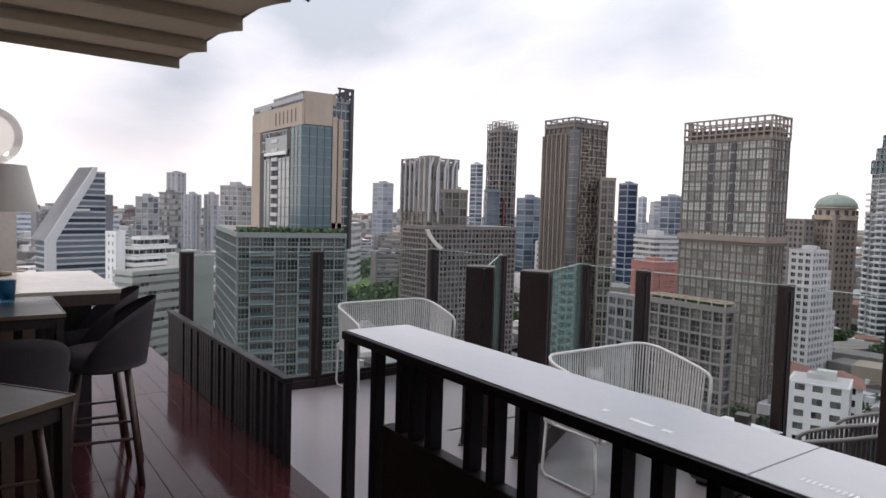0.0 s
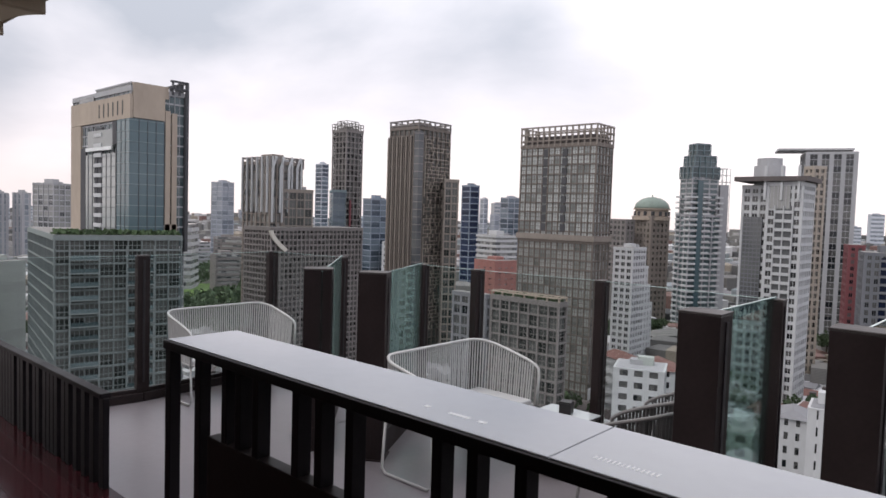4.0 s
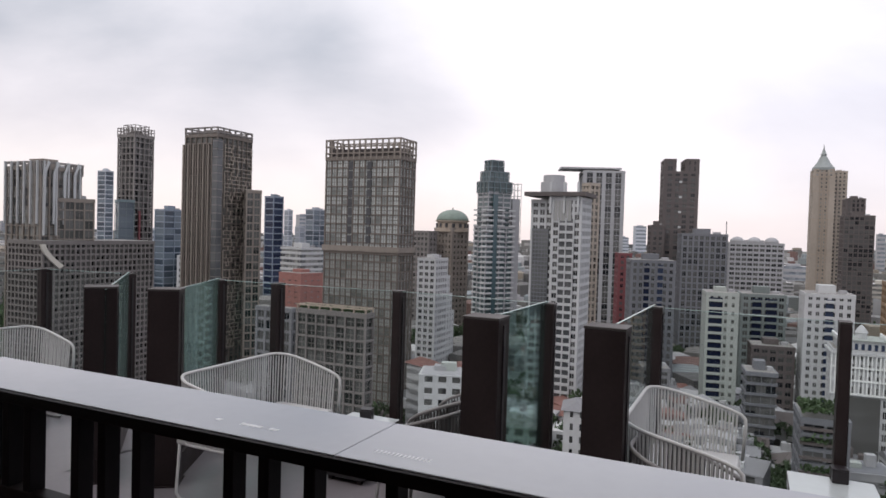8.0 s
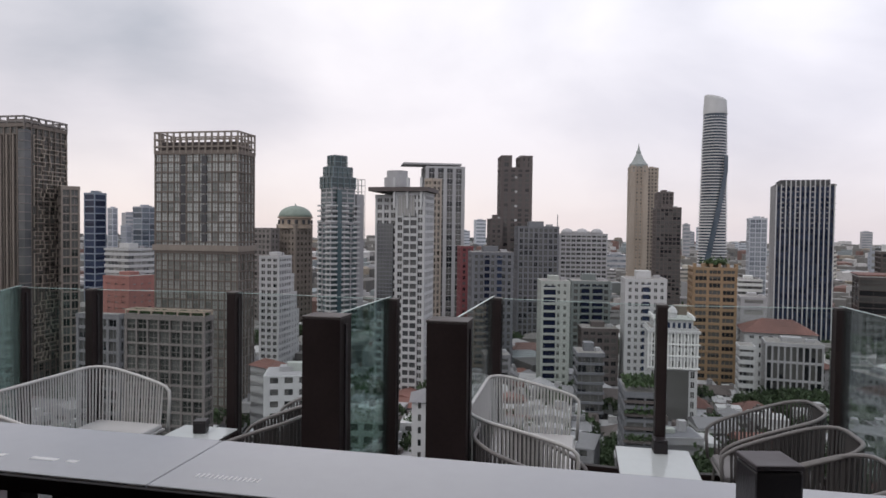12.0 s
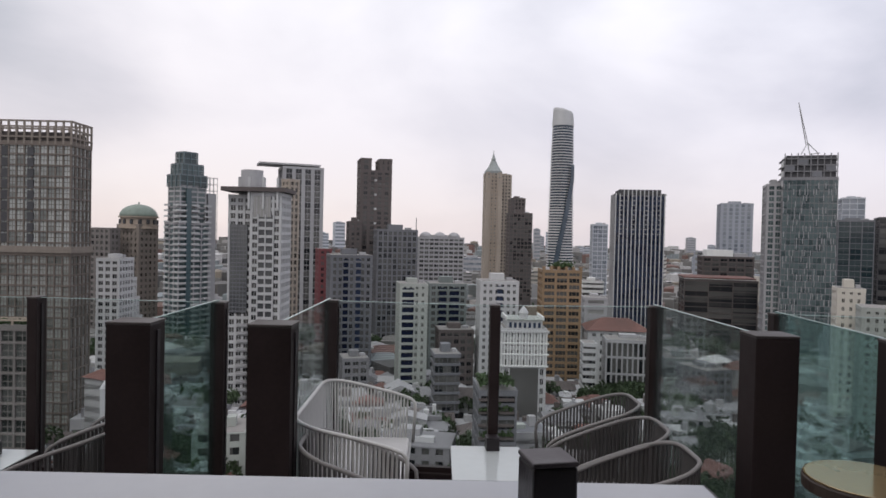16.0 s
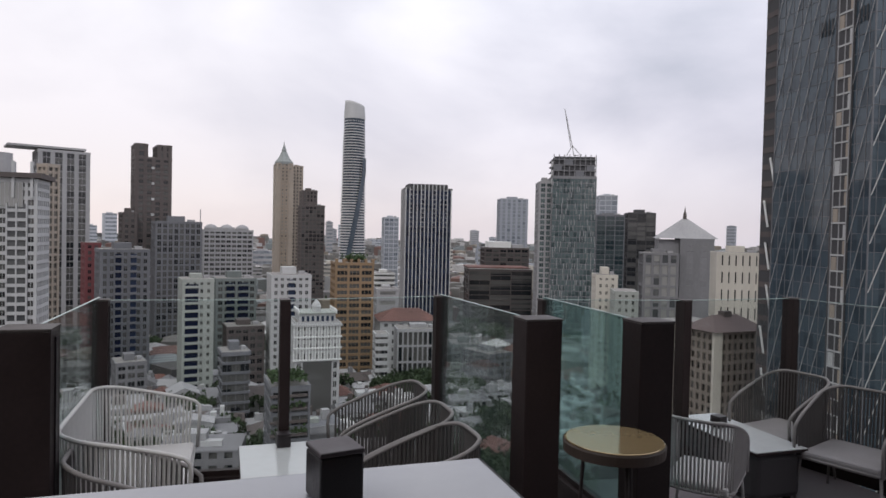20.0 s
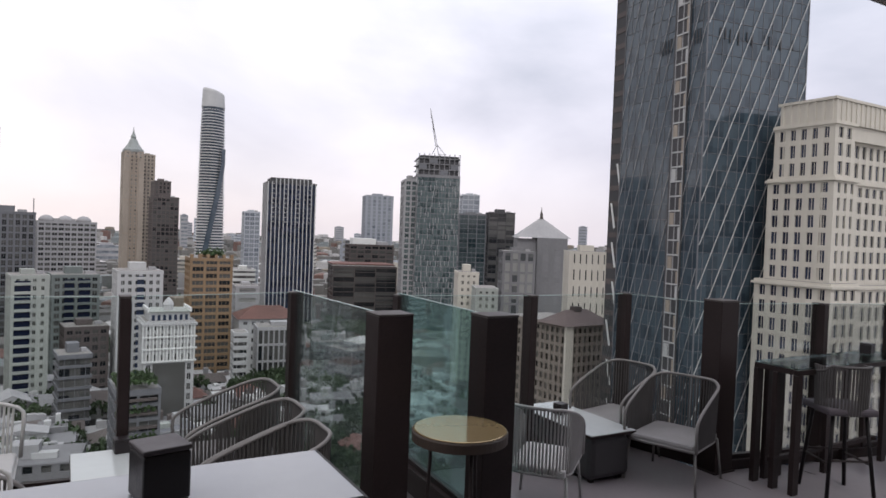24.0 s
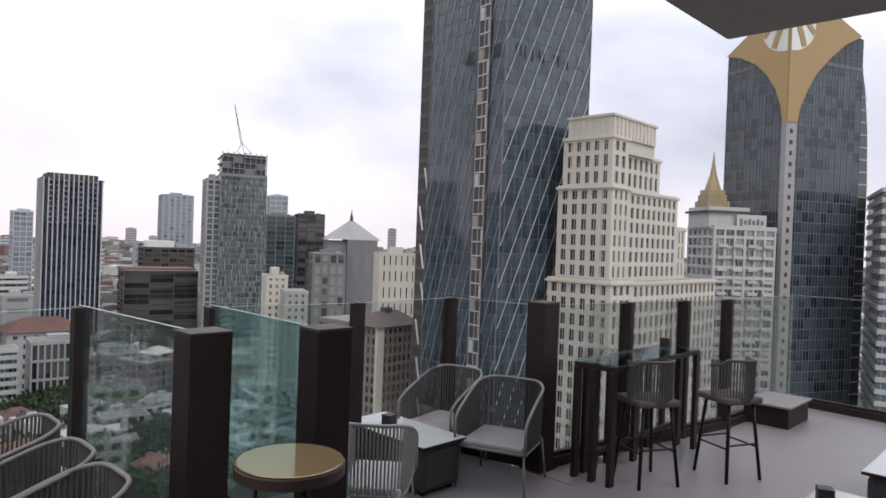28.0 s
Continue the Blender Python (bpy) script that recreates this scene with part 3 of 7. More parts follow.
stepped = tower("apartment_block", "white apartment slab stepping down at one side", -137.9, 288.8, 90, 22.1, 9.9, -12.4, tone="white", glass="dark", fh=3.1, sh=1.3, ps=3.0, pw=1.0, tiers=((0, 0, 14, 9.9, 0, 0), (14.1, 0, 17, 9.9, 0, -9), (17.1, 0, 20, 9.9, 0, -18), (20.1, 0, 23, 9.9, 0, -27)))
teal_tower = tower("residential_tower", "teal-grey tower with a stepped glazed crown", -152.5, 391.4, 56.3, 21.3, 13.9, 26.9, tone="pale", glass="teal", fh=3.3, sh=1.0, ps=5.2, pw=0.6, mull=0, tiers=((0, 0, 21.3, 13.9, 0, -22), (1.5, 1.0, 19.5, 13, -21.9, 0)))
white_tower = tower("residential_tower", "white residential tower with a dark flat roof", -59.8, 253.1, 90, 16.5, 21.1, 15.5, tone="white", glass="dark", fh=3.1, sh=1.15, ps=2.9, pw=0.9, tiers=((0, 0, 16.5, 11.8, 0, 0), (3.2, 11.9, 16.5, 21.1, 0, -1)))
tower("residential_tower", "tan residential tower block", -72.5, 322.0, 52.7, 6.3, 5.9, 26.3, tone="tan", glass="dark", fh=3.2, sh=1.1, ps=3.2, pw=1.0)
fin_tower = tower("office_tower", "grey office tower with tall pale fins", -98.7, 418.5, 20.3, 25.8, 24.0, 41.9, tone="pale", glass="dark", fh=3.6, sh=0.3, ps=7, pw=2.2)
tower("office_tower", "maroon brick office block", -67.2, 374.0, 17.2, 7.3, 16.0, -8.3, tone="maroon", glass="dark", fh=3.3, sh=1.4, ps=3.4, pw=1.4)
tower("apartment_block", "dark green-grey apartment block", -52.6, 325.8, 16.2, 20.7, 18.0, -10.0, tone="slate", glass="dark", fh=3.3, sh=1.2, ps=3.0, pw=1.3, balc=((0.3, 0.42), (0.6, 0.72)))
twin = tower("twin_top_tower", "dark brown tower with twin crowns", -53.4, 446.8, 13.8, 21.2, 20.0, 51.3, tone="umber", glass="dark", fh=3.3, sh=1.3, ps=5, pw=2.2, roof=False, tiers=((0, 0, 21.2, 20, 0, -8), (0, 0, 7.3, 20, -7.9, 0), (12.7, 0, 21.2, 20, -7.9, 0)))
tower("twin_top_wing", "dark brown shoulder of the twin-crowned tower", -59.4, 441.0, 14.7, 8.3, 18.0, 8.8, tone="umber", glass="dark", fh=3.3, sh=1.3, ps=4, pw=1.6)
mast_slab = tower("office_block", "dark grey slab with a roof mast", -37.8, 408.3, 12.3, 25.1, 20.0, 3.7, tone="slate", glass="dark", fh=3.5, sh=0.9, ps=3, pw=1.0)
hotel = tower("hotel_block", "white hotel slab with rows of balconies", -14.6, 479.8, 8.7, 33.2, 20.0, -0.7, tone="pale", glass="dark", fh=3.2, sh=1.4, ps=3.6, pw=0.8)
spire = tower("spire_tower", "tan tower with a green spire", 47.7, 698.4, 3.1, 16.7, 26.0, 68.0, tone="tan", glass="grey", fh=3.6, sh=1.8, ps=4, pw=2.0, roof=False)
tower("spire_tower_wing", "tan side wing of the spired tower", 64.3, 712.1, 1.8, 11.7, 26.0, 67.0, tone="tan", glass="dark", fh=3.6, sh=1.6, ps=4, pw=1.8)
tower("office_tower", "brown stepped office tower", 65.5, 616.5, 0.9, 13.4, 24.0, 36.6, tone="umber", glass="dark", fh=3.5, sh=1.2, ps=3.6, pw=1.4)
tower("office_tower", "dark brown office tower", 62.4, 596.8, 1, 20.7, 24.0, 22.4, tone="umber", glass="dark", fh=3.5, sh=0.9, ps=3.6, pw=0.8)
tower("apartment_block", "narrow pale green apartment block", -16.4, 289.6, 10.2, 12.3, 15.0, -20.6, tone="mint", glass="dark", fh=3.3, sh=1.7, ps=3.0, pw=1.6, balc=((0.08, 0.5),))
tower("apartment_block", "grey-green apartment block with balconies", -4.1, 340.0, 7.7, 19.0, 16.0, -24.0, tone="sage", glass="dark", fh=3.2, sh=1.2, ps=3.2, pw=1.0, balc=((0.25, 0.45), (0.55, 0.8)))
tower("apartment_block", "white tower block with small windows", 18.6, 289.4, 3.3, 16.8, 17.0, -18.7, tone="white", glass="dark", fh=3.1, sh=1.4, ps=2.6, pw=1.3, balc=((0.42, 0.58),))
ornate = tower("ornate_block", "ornate white block with a dark central bay", 23.8, 239.0, 1.4, 15.9, 15.0, -32.1, tone="white", glass="dark", fh=3.3, sh=1.2, ps=2.2, pw=0.9, roof=False)
ochre = tower("hotel_tower", "ochre hotel tower with planted roof", 51.1, 326.2, -1.9, 19.2, 20.0, -15.0, tone="ochre", glass="dark", fh=3.3, sh=1.25, ps=6.4, pw=1.1, mull=2)
striped = tower("striped_tower", "dark glass tower with white vertical fins", 114.4, 435.4, -7.7, 32.0, 24.0, 30.7, tone="dark", glass="deep", fh=3.6, sh=0.3, piers=False)
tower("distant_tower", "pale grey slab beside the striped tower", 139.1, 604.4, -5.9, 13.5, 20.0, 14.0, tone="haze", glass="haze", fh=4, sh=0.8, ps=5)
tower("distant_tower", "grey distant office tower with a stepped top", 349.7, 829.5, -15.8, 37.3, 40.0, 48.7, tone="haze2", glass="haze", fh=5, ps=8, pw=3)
flat_block = tower("office_block", "dark brown flat office block", 163.2, 441.0, -13.3, 45.5, 30.0, -24.5, tone="umber", glass="dark", fh=3.6, sh=0.35, ps=15, pw=0.5, roof=False)
plant_block = tower("office_block", "grey roof block with white plant room", 191.7, 483.6, -14.6, 34.8, 30.0, -10.0, tone="umber", glass="dark", fh=3.6, sh=1.0, ps=6, pw=1)
crane_tower = tower("glass_tower_under_construction", "grey glass tower under construction with a crane", 192.1, 373.7, -20.2, 27.2, 26.0, 37.3, tone="grey", glass="teal", fh=3.4, sh=0.36, ps=2.3, pw=0.16, proud=0.2, roof=False, mull=0)
tower("service_core", "pale service core beside the glass tower", 187.2, 381.8, -19.1, 8.8, 20.0, 34.5, tone="pale", glass="teal", fh=3.4, sh=0.9, ps=5, pw=1.2)
tower("office_tower", "dark blue-grey office block", 287.8, 480.7, -23.9, 22.9, 30.0, 18.5, tone="slate", glass="inky", fh=4, sh=0.4, ps=9, pw=0.6)
tower("office_tower", "near-black glass office block", 341.9, 517.5, -26.4, 24.2, 30.0, 22.6, tone="dark", glass="dark", fh=4, sh=0.4, ps=9, pw=0.6)
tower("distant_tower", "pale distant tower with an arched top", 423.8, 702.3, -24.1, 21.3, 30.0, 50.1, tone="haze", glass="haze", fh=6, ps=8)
tower("office_block", "grey stone block with tall window bays", 245.3, 353.4, -27.7, 21.3, 24.0, -8.7, tone="grey", glass="grey", fh=7, sh=1.5, ps=6, pw=1.6)
pyramid_block = tower("office_block", "blank-walled grey tower with a pyramid roof", 268.7, 348.7, -30.6, 19.8, 30.0, 0.5, tone="grey", glass="grey", fh=3.6, sh=3.4, ps=9, pw=4, roof=False)
tower("office_block", "white block with narrow vertical slits", 213.9, 251.6, -33.3, 19.4, 24.0, -5.3, tone="cream", glass="dark", fh=8, sh=3.0, ps=3.2, pw=2.2)
tower("apartment_block", "pale stepped apartment block", 154.8, 257.3, -24, 9.4, 16.0, -16.2, tone="cream", glass="dark", fh=3.1, sh=1.7, ps=3.2, pw=1.6)
tower("apartment_block", "pale green terraced apartment block", 151.0, 236.1, -25.6, 9.4, 16.0, -21.5, tone="mint", glass="dark", fh=3.1, sh=1.6, ps=3.2, pw=1.6, roof=False)
hip = tower("hip_roof_block", "tan apartment block under a brown hipped roof", 136.6, 160.4, 4.6, 18.7, 28.5, -26.2, tone="stone", glass="dark", fh=3.1, sh=1.1, ps=2.3, pw=0.9, roof=False)
glass_tower = tower("glass_tower", "tall dark glass tower with slanting steel lines", 127.9, 105.4, -8.6, 31.3, 31.3, 107.5, tone="slate", glass="tower", fh=3.9, sh=0.1, ps=60, pw=0.25, proud=0.12, roof=False)
stone = tower("stone_tower", "cream stone tower rising in setbacks", 143.0, 83.6, 0, 24.0, 13.7, 31.4, tone="cream", glass="deep", fh=4.05, sh=1.15, ps=3.0, pw=1.3, proud=0.35, roof=False, tiers=((0, 0, 7.4, 14, 86.5, 98.4), (7.5, 2.2, 29, 13.8, 86.5, 95.5), (-0.6, -0.6, 8.0, 14.8, 63.5, 86.3), (8.1, 1.5, 39, 14.6, 63.5, 86.0), (39.1, 2.5, 47, 14.4, 63.5, 77.6), (-1.8, -1.8, 8.5, 16.2, 0.0, 63.2), (8.6, 0.0, 64, 16.0, 0.0, 62.6)))
condo = tower("condominium", "white condominium with framed balconies", 227.4, 92.9, -37.9, 23.0, 18.1, 10.1, tone="white", glass="grey", fh=3.5, sh=1.0, ps=3.6, pw=0.8)
gold = tower("gold_crowned_tower", "dark glass tower with a curved gold crown", 248.7, 78.0, -24.7, 36.2, 28.0, 70.2, tone="slate", glass="gold_t", fh=3.8, sh=0.25, ps=3.0, pw=0.15, proud=0.12, roof=False)
tower("office_block", "white banded office block with a folded roof", 255.7, 50.0, -72, 12.1, 40.0, 24.0, tone="white", glass="blue", fh=4, sh=1.6, piers=False)
tower("office_block", "low grey banded office block", -0.7, 240.2, 7.2, 9.7, 12.0, -42.2, tone="slate", glass="dark", fh=3.6, sh=0.9, piers=False)
tower("office_block", "dark grey long office block", 0.9, 290.2, 6.9, 15.5, 14.0, -40.5, tone="umber", glass="dark", fh=3.4, sh=1.3, ps=3, pw=0.9)
tower("office_block", "pale grey boxy block with few openings", 85.2, 385.9, -5.4, 13.2, 16.0, -33.4, tone="pale", glass="grey", fh=6, sh=3.6, ps=9, pw=2)
tower("office_block", "white banded block with a flat roof", 101.6, 469.3, -5.2, 14.9, 18.0, -29.1, tone="bright", glass="dark", fh=3.8, sh=1.9, piers=False)
tower("office_block", "long office block with narrow glass bays", 71.7, 281.2, -7.3, 20.4, 14.0, -41.7, tone="pale", glass="dark", fh=7, sh=0.9, ps=2.2, pw=0.6, proud=0.6)
hall = tower("exhibition_hall", "long white hall under a red tiled roof", 70.5, 310.3, -5.8, 28.3, 22.0, -41.9, tone="white", glass="dark", fh=4, sh=2.0, ps=4, pw=2, roof=False)
tower("apartment_block", "small white banded apartment block", 60.3, 273.7, -5.4, 5.7, 10.0, -42.4, tone="white", glass="dark", fh=3.2, sh=1.6, piers=False)
flats = tower("apartment_block", "dark grey concrete apartment block", 107.3, 263.0, 17.9, 12.8, 18.9, -50.8, tone="slate", glass="dark", fh=3.2, sh=1.3, ps=3.0, pw=1.0)
tower("apartment_block", "grey-green walk-up block with pale piers", 97.5, 284.0, -11.9, 13.4, 14.4, -49.6, tone="sage", glass="dark", fh=3.2, sh=1.1, ps=4, pw=1.2)
terraces = tower("terraced_block", "dark concrete block with a planted roof terrace", 11.0, 164.8, 3.1, 9.5, 14.0, -37.5, tone="slate", glass="dark", fh=3.2, sh=0.9, ps=4, pw=0.5, roof=False)
tower("apartment_block", "mid grey apartment block with deep balconies", -36.4, 259.6, 15, 10.2, 12.0, -48.3, tone="grey", glass="dark", fh=3.2, sh=1.2, ps=3.4, pw=0.8)
# ---- shapes that set the towers apart ----
def block(parent, name, tone, x0, y0, z0, x1, y1, z1, label="", bevel=0.0):
    mat = tone if not isinstance(tone, str) else TONES[tone]
    return part(name, boxmesh(name, x0, y0, z0, x1, y1, z1, bevel), mat, parent, label)


def crown(parent, tone, x0, y0, x1, y1, z0, z1, step, beam=0.6, beams=2):
    """An open roof frame: columns round the edge and ring beams."""
    col = boxmesh("crown_column", -beam / 2, -beam / 2, z0, beam / 2, beam / 2, z1)
    for length, run in ((x1 - x0, 0), (y1 - y0, 1)):
        k = max(1, round(length / step))
        for i in range(k + (0 if run else 1)):
            if run and i == 0:
                continue
            for far in (0, 1):
                p = (x0 + length * i / k, y1 if far else y0, 0) if not run else (x1 if far else x0, y0 + length * i / k, 0)
                part("crown_column", col, TONES[tone], parent, m=Matrix.Translation(p))
    for j in range(beams):
        z = z1 - j * (z1 - z0) / beams
        e = beam / 2 + 0.05
        for b in ((x0 - e, y0 - e, z - beam, x1 + e, y0 + e, z), (x0 - e, y1 - e, z - beam, x1 + e, y1 + e, z), (x0 - e, y0 + e, z - beam, x0 + e, y1 - e, z), (x1 - e, y0 + e, z - beam, x1 + e, y1 - e, z)):
            block(parent, "crown_beam", tone, *b)


def plate(parent, name, tone, pts, side, thick, off=0.0, label=""):
    """A flat panel on the right (y = 0) or left (x = 0) face, from outline points (along, height)."""
    bm = bmesh.new()
    if side == "R":
        a = [bm.verts.new((u, -off, z)) for u, z in pts]
        b = [bm.verts.new((u, -off - thick, z)) for u, z in pts]
    else:
        a = [bm.verts.new((-off, u, z)) for u, z in pts]
        b = [bm.verts.new((-off - thick, u, z)) for u, z in pts]
    n = len(pts)
    for i in range(n):
        bm.faces.new((a[i], a[(i + 1) % n], b[(i + 1) % n], b[i]))
    bm.faces.new(a)
    bm.faces.new(b[::-1])
    bmesh.ops.recalc_face_normals(bm, faces=bm.faces)
    return part(name, bm, TONES[tone] if isinstance(tone, str) else tone, parent, label)


# tan tower on its podium
for b in ((-0.5, -0.3, 95.3, 0.3, 42.3, 101.9), (-0.5, 34.5, 62, 0.3, 42.3, 95.2)):
    block(tower_a, "stone_cladding", "sand", *b)
for b in ((0.4, -0.5, 95.5, 9.4, 0.3, 105.2), (9.5, -0.6, 64, 11.0, 0.3, 98.5), (11.5, -0.6, 64, 13.0, 0.3, 98.0), (0.6, -0.6, 62.5, 13.2, 0.3, 66.0)):
    block(tower_a, "stone_cladding", "sand", *b)
block(tower_a, "fin_wall", "dark", 15.3, -1.2, 58, 16.2, 22, 103.2, "dark full-height fin wall")
for k in range(5):
    block(tower_a, "fin_frame", "dark", 15.3, -1.2 + k * 3.2, 103.2, 16.2, -0.5 + k * 3.2, 107.2)
block(tower_a, "fin_frame", "dark", 11.2, -1.2, 103.2, 11.7, -0.6, 107.2)
block(tower_a, "fin_frame", "dark", 13.2, -1.2, 103.2, 13.6, -0.6, 107.2)
for z in (104.9, 106.9):
    block(tower_a, "fin_beam", "dark", 15.35, -1.25, z, 16.15, 12.4, z + 0.5)
    block(tower_a, "fin_beam", "dark", 10.8, -1.25, z, 15.3, -0.6, z + 0.5)
block(tower_a, "penthouse_glass", PANES["grey"], 0.3, 1.0, 101.8, 6, 24.6, 105.0, "glazed rooftop lantern")
block(tower_a, "penthouse_roof", "pale", 0.1, 0.8, 105.0, 6.5, 24.9, 105.4)
fine("bar_grid", TONES["pale"], tower_a, [(0.2, 1.0 + k * 1.6, 101.9, 0.32, 1.15 + k * 1.6, 105.0) for k in range(15)])
block(tower_a, "terrace_rail", PANES["grey"], -0.3, 24.8, 102.0, -0.2, 36.0, 103.4)
block(tower_a, "penthouse_wall", "sand", 1.2, -0.2, 101.8, 10.6, 16, 105.3)
for k in range(10):
    block(tower_a, "balcony", "white", -0.9, 18.0, 64.5 + k * 2.95, 0.4, 23.5, 65.6 + k * 2.95)
    # dark box in front of the wall, painted as recess shade
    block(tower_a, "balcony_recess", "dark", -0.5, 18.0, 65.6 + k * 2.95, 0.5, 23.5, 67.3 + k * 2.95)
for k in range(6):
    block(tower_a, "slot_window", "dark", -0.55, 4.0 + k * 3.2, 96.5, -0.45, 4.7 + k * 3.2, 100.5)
# upright dark strip painted as the shade of a recess
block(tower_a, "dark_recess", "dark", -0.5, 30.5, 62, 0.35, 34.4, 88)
bm = bmesh.new()
rng = random.Random(5)
for k in range(900):
    u, v = rng.uniform(0.5, 31), rng.uniform(0.3, 9)
    z = 62.6 + rng.random() * 1.6
    m4 = Matrix.Translation((u, v, z)) @ Euler((rng.random() * 6, rng.random() * 6, rng.random() * 6)).to_matrix().to_4x4()
    bmesh.ops.create_grid(bm, x_segments=1, y_segments=1, size=0.45, matrix=m4)
part("terrace_planting", bm, TONES["green"], podium_a)
for k in range(16):
    for u0, u1 in ((3.6, 10.2), (17.2, 23.8)):
        block(podium_a, "balcony_slab", "sage", u0, -1.5, 4.0 + k * 3.5, u1, -0.05, 4.35 + k * 3.5)
        block(podium_a, "balcony_glass", PANES["teal"], u0, -1.5, 4.37 + k * 3.5, u1, -1.42, 5.4 + k * 3.5)
for u in (3.4, 10.3, 17.0, 23.9):
    block(podium_a, "balcony_column", "sage", u - 0.2, -1.55, 0, u + 0.2, -1.2, 60.5)
block(tower_a, "corner_glass_bay", PANES["azure"], -0.8, -0.8, 62.5, 9.2, 7.5, 95.2, "blue-green glass corner bay")
fine("bar_grid", TONES["dark"], tower_a, [(-0.9, u, 62.5, -0.78, u + 0.14, 95.2) for u in (1.6, 4.4, 7.3)] + [(u, -0.9, 62.5, u + 0.14, -0.78, 95.2) for u in (1.8, 4.2, 6.6, 9.0)])
for k in range(11):
    block(tower_a, "bay_line", "teal", -0.86, -0.86, 65.2 + k * 2.95, 9.26, 7.56, 65.45 + k * 2.95)
# reflected sky is painted into the pale colour of these panes
block(tower_a, "mirror_glazing", PANES["mirror"], -0.55, 8.0, 62.5, 0.3, 17.8, 86.0, "glass paled by painted sky reflection")
block(tower_a, "mirror_glazing", PANES["mirror"], -0.55, 23.8, 62.5, 0.3, 30.2, 86.0, "glass paled by painted sky reflection")
for k in range(8):
    block(tower_a, "glazing_line", "slate", -0.62, 8.0, 64.4 + k * 2.95, -0.5, 29, 64.65 + k * 2.95)
for k in range(7):
    block(tower_a, "dark_mullion", "dark", -0.64, 8.2 + k * 3.3, 62.5, -0.5, 8.6 + k * 3.3, 86)
block(tower_a, "loggia_rail", "bright", -1.1, 10.5, 87.0, -0.6, 29.0, 88.0, "white loggia parapet")
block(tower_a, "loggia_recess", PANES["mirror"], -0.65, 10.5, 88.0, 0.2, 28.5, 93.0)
# dark panel painted as shade in the loggia opening
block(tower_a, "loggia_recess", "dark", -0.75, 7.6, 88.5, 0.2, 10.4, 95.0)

# finned tower, its podium and the lattice-topped tower
crown(tower_b, "brown", 0, 0, 15.8, 19.8, 88, 92.3, 3.2, 0.7, 1)
for i in range(6):
    block(tower_b, "tall_fin", "white", -0.9, 1.0 + i * 3.6, 70, -0.2, 1.5 + i * 3.6, 92.4)
for i in range(4):
    block(tower_b, "tall_fin", "white", 0.5 + i * 4.6, -0.9, 66, 1.0 + i * 4.6, -0.2, 92.4)
for u in (0.4, 4.0, 8.0, 12.0):
    rib = [(u, 70), (u, 88.0)] + [(u + 3.2 * math.sin(q * 0.157) * 0.55, 88.0 + 4.6 * math.sin(q * 0.157)) for q in range(1, 11)]
    rib += [(a + 0.75, b - 0.5) for a, b in rib[:1:-1]] + [(u + 0.75, 70)]
    plate(tower_b, "curved_rib", "white", rib, "R", 0.5, 0.35)
outer = [(-1.2 + 7 * (k / 10) ** 1.6, 63.0 - 8.5 * (k / 10)) for k in range(11)]
inner = [(0.6 + 7 * (k / 10) ** 1.6, 63.0 - 7.6 * (k / 10)) for k in range(10, -1, -1)]
plate(podium_b, "curved_ribbon", "cream", outer + inner, "R", 0.8, 0.1, "pale curved ribbon wall")
crown(tower_e, "brown", 0, 0, 12.9, 13.3, 118, 123.2, 2.1, 0.32, 3)
crown(tower_e, "brown", 2, 2, 11, 11, 118, 125, 3, 0.3, 3)
block(tower_e, "lift_strip", "maroon", 3.0, -0.6, 30, 4.2, 0.2, 78, "rust red lift strip")
block(tower_c, "crown_block", "brown", 1.5, 1.5, 109.5, 20, 17, 111.6)
crown(tower_c, "brown", 0.2, 0.2, 21.4, 18.5, 109.5, 113.3, 3.5, 0.6, 2)
# grey panes put the corner's light reflection into their colour
block(tower_c, "corner_glazing", PANES["grey"], -0.45, -0.45, 20, 2.6, 2.4, 108)
fine("bar_grid", TONES["brown"], tower_c, [(-0.55, -0.55, 22 + k * 3.4, 2.7, 2.5, 22.3 + k * 3.4) for k in range(26)])
g = random.Random(44)
lattice = []
for k in range(52):
    u, z = 4.0, 18 + k * 1.7
    while u < 21:
        n = g.uniform(1.6, 5.5)
        if g.random() < 0.72:
            lattice.append((u, -0.5, z, min(u + n, 21.3), -0.1, z + 0.28))
        if g.random() < 0.8:
            lattice.append((u, -0.48, z, u + 0.3, -0.1, z + 1.7))
        u += n
fine("facade_lattice", TONES["tan"], tower_c, lattice, "irregular pale facade lattice")
for k in range(6):
    block(tower_c, "tall_pier", "stone", -0.5, 4.4 + k * 2.9, 20, 0.3, 5.1 + k * 2.9, 106)

# grid tower: belt and open crown
block(tower_d, "belt", "stone", -0.5, -0.5, 63.4, 12.5, 32.1, 65.4)
block(tower_d, "crown_core", "umber", 1.2, 1.2, 97, 10.8, 30.4, 100.8)
crown(tower_d, "stone", 0.1, 0.1, 11.9, 31.5, 97, 104.3, 2.4, 0.5, 3)
for k in range(9):
    for yy in (11.6, 19.6):
        block(tower_d, "dark_bay", "dark", -0.12, yy, 66.5 + k * 3.35, 0.42, yy + 1.9, 69.2 + k * 3.35)
bm = bmesh.new()
for k in range(700):
    m4 = Matrix.Translation((rng.uniform(0.6, 4), rng.uniform(0.5, 23), 47.6 + rng.random() * 1.2)) @ Euler((rng.random() * 6, rng.random() * 6, rng.random() * 6)).to_matrix().to_4x4()
    bmesh.ops.create_grid(bm, x_segments=1, y_segments=1, size=0.4, matrix=m4)
part("roof_garden", bm, TONES["green"], garden_block)
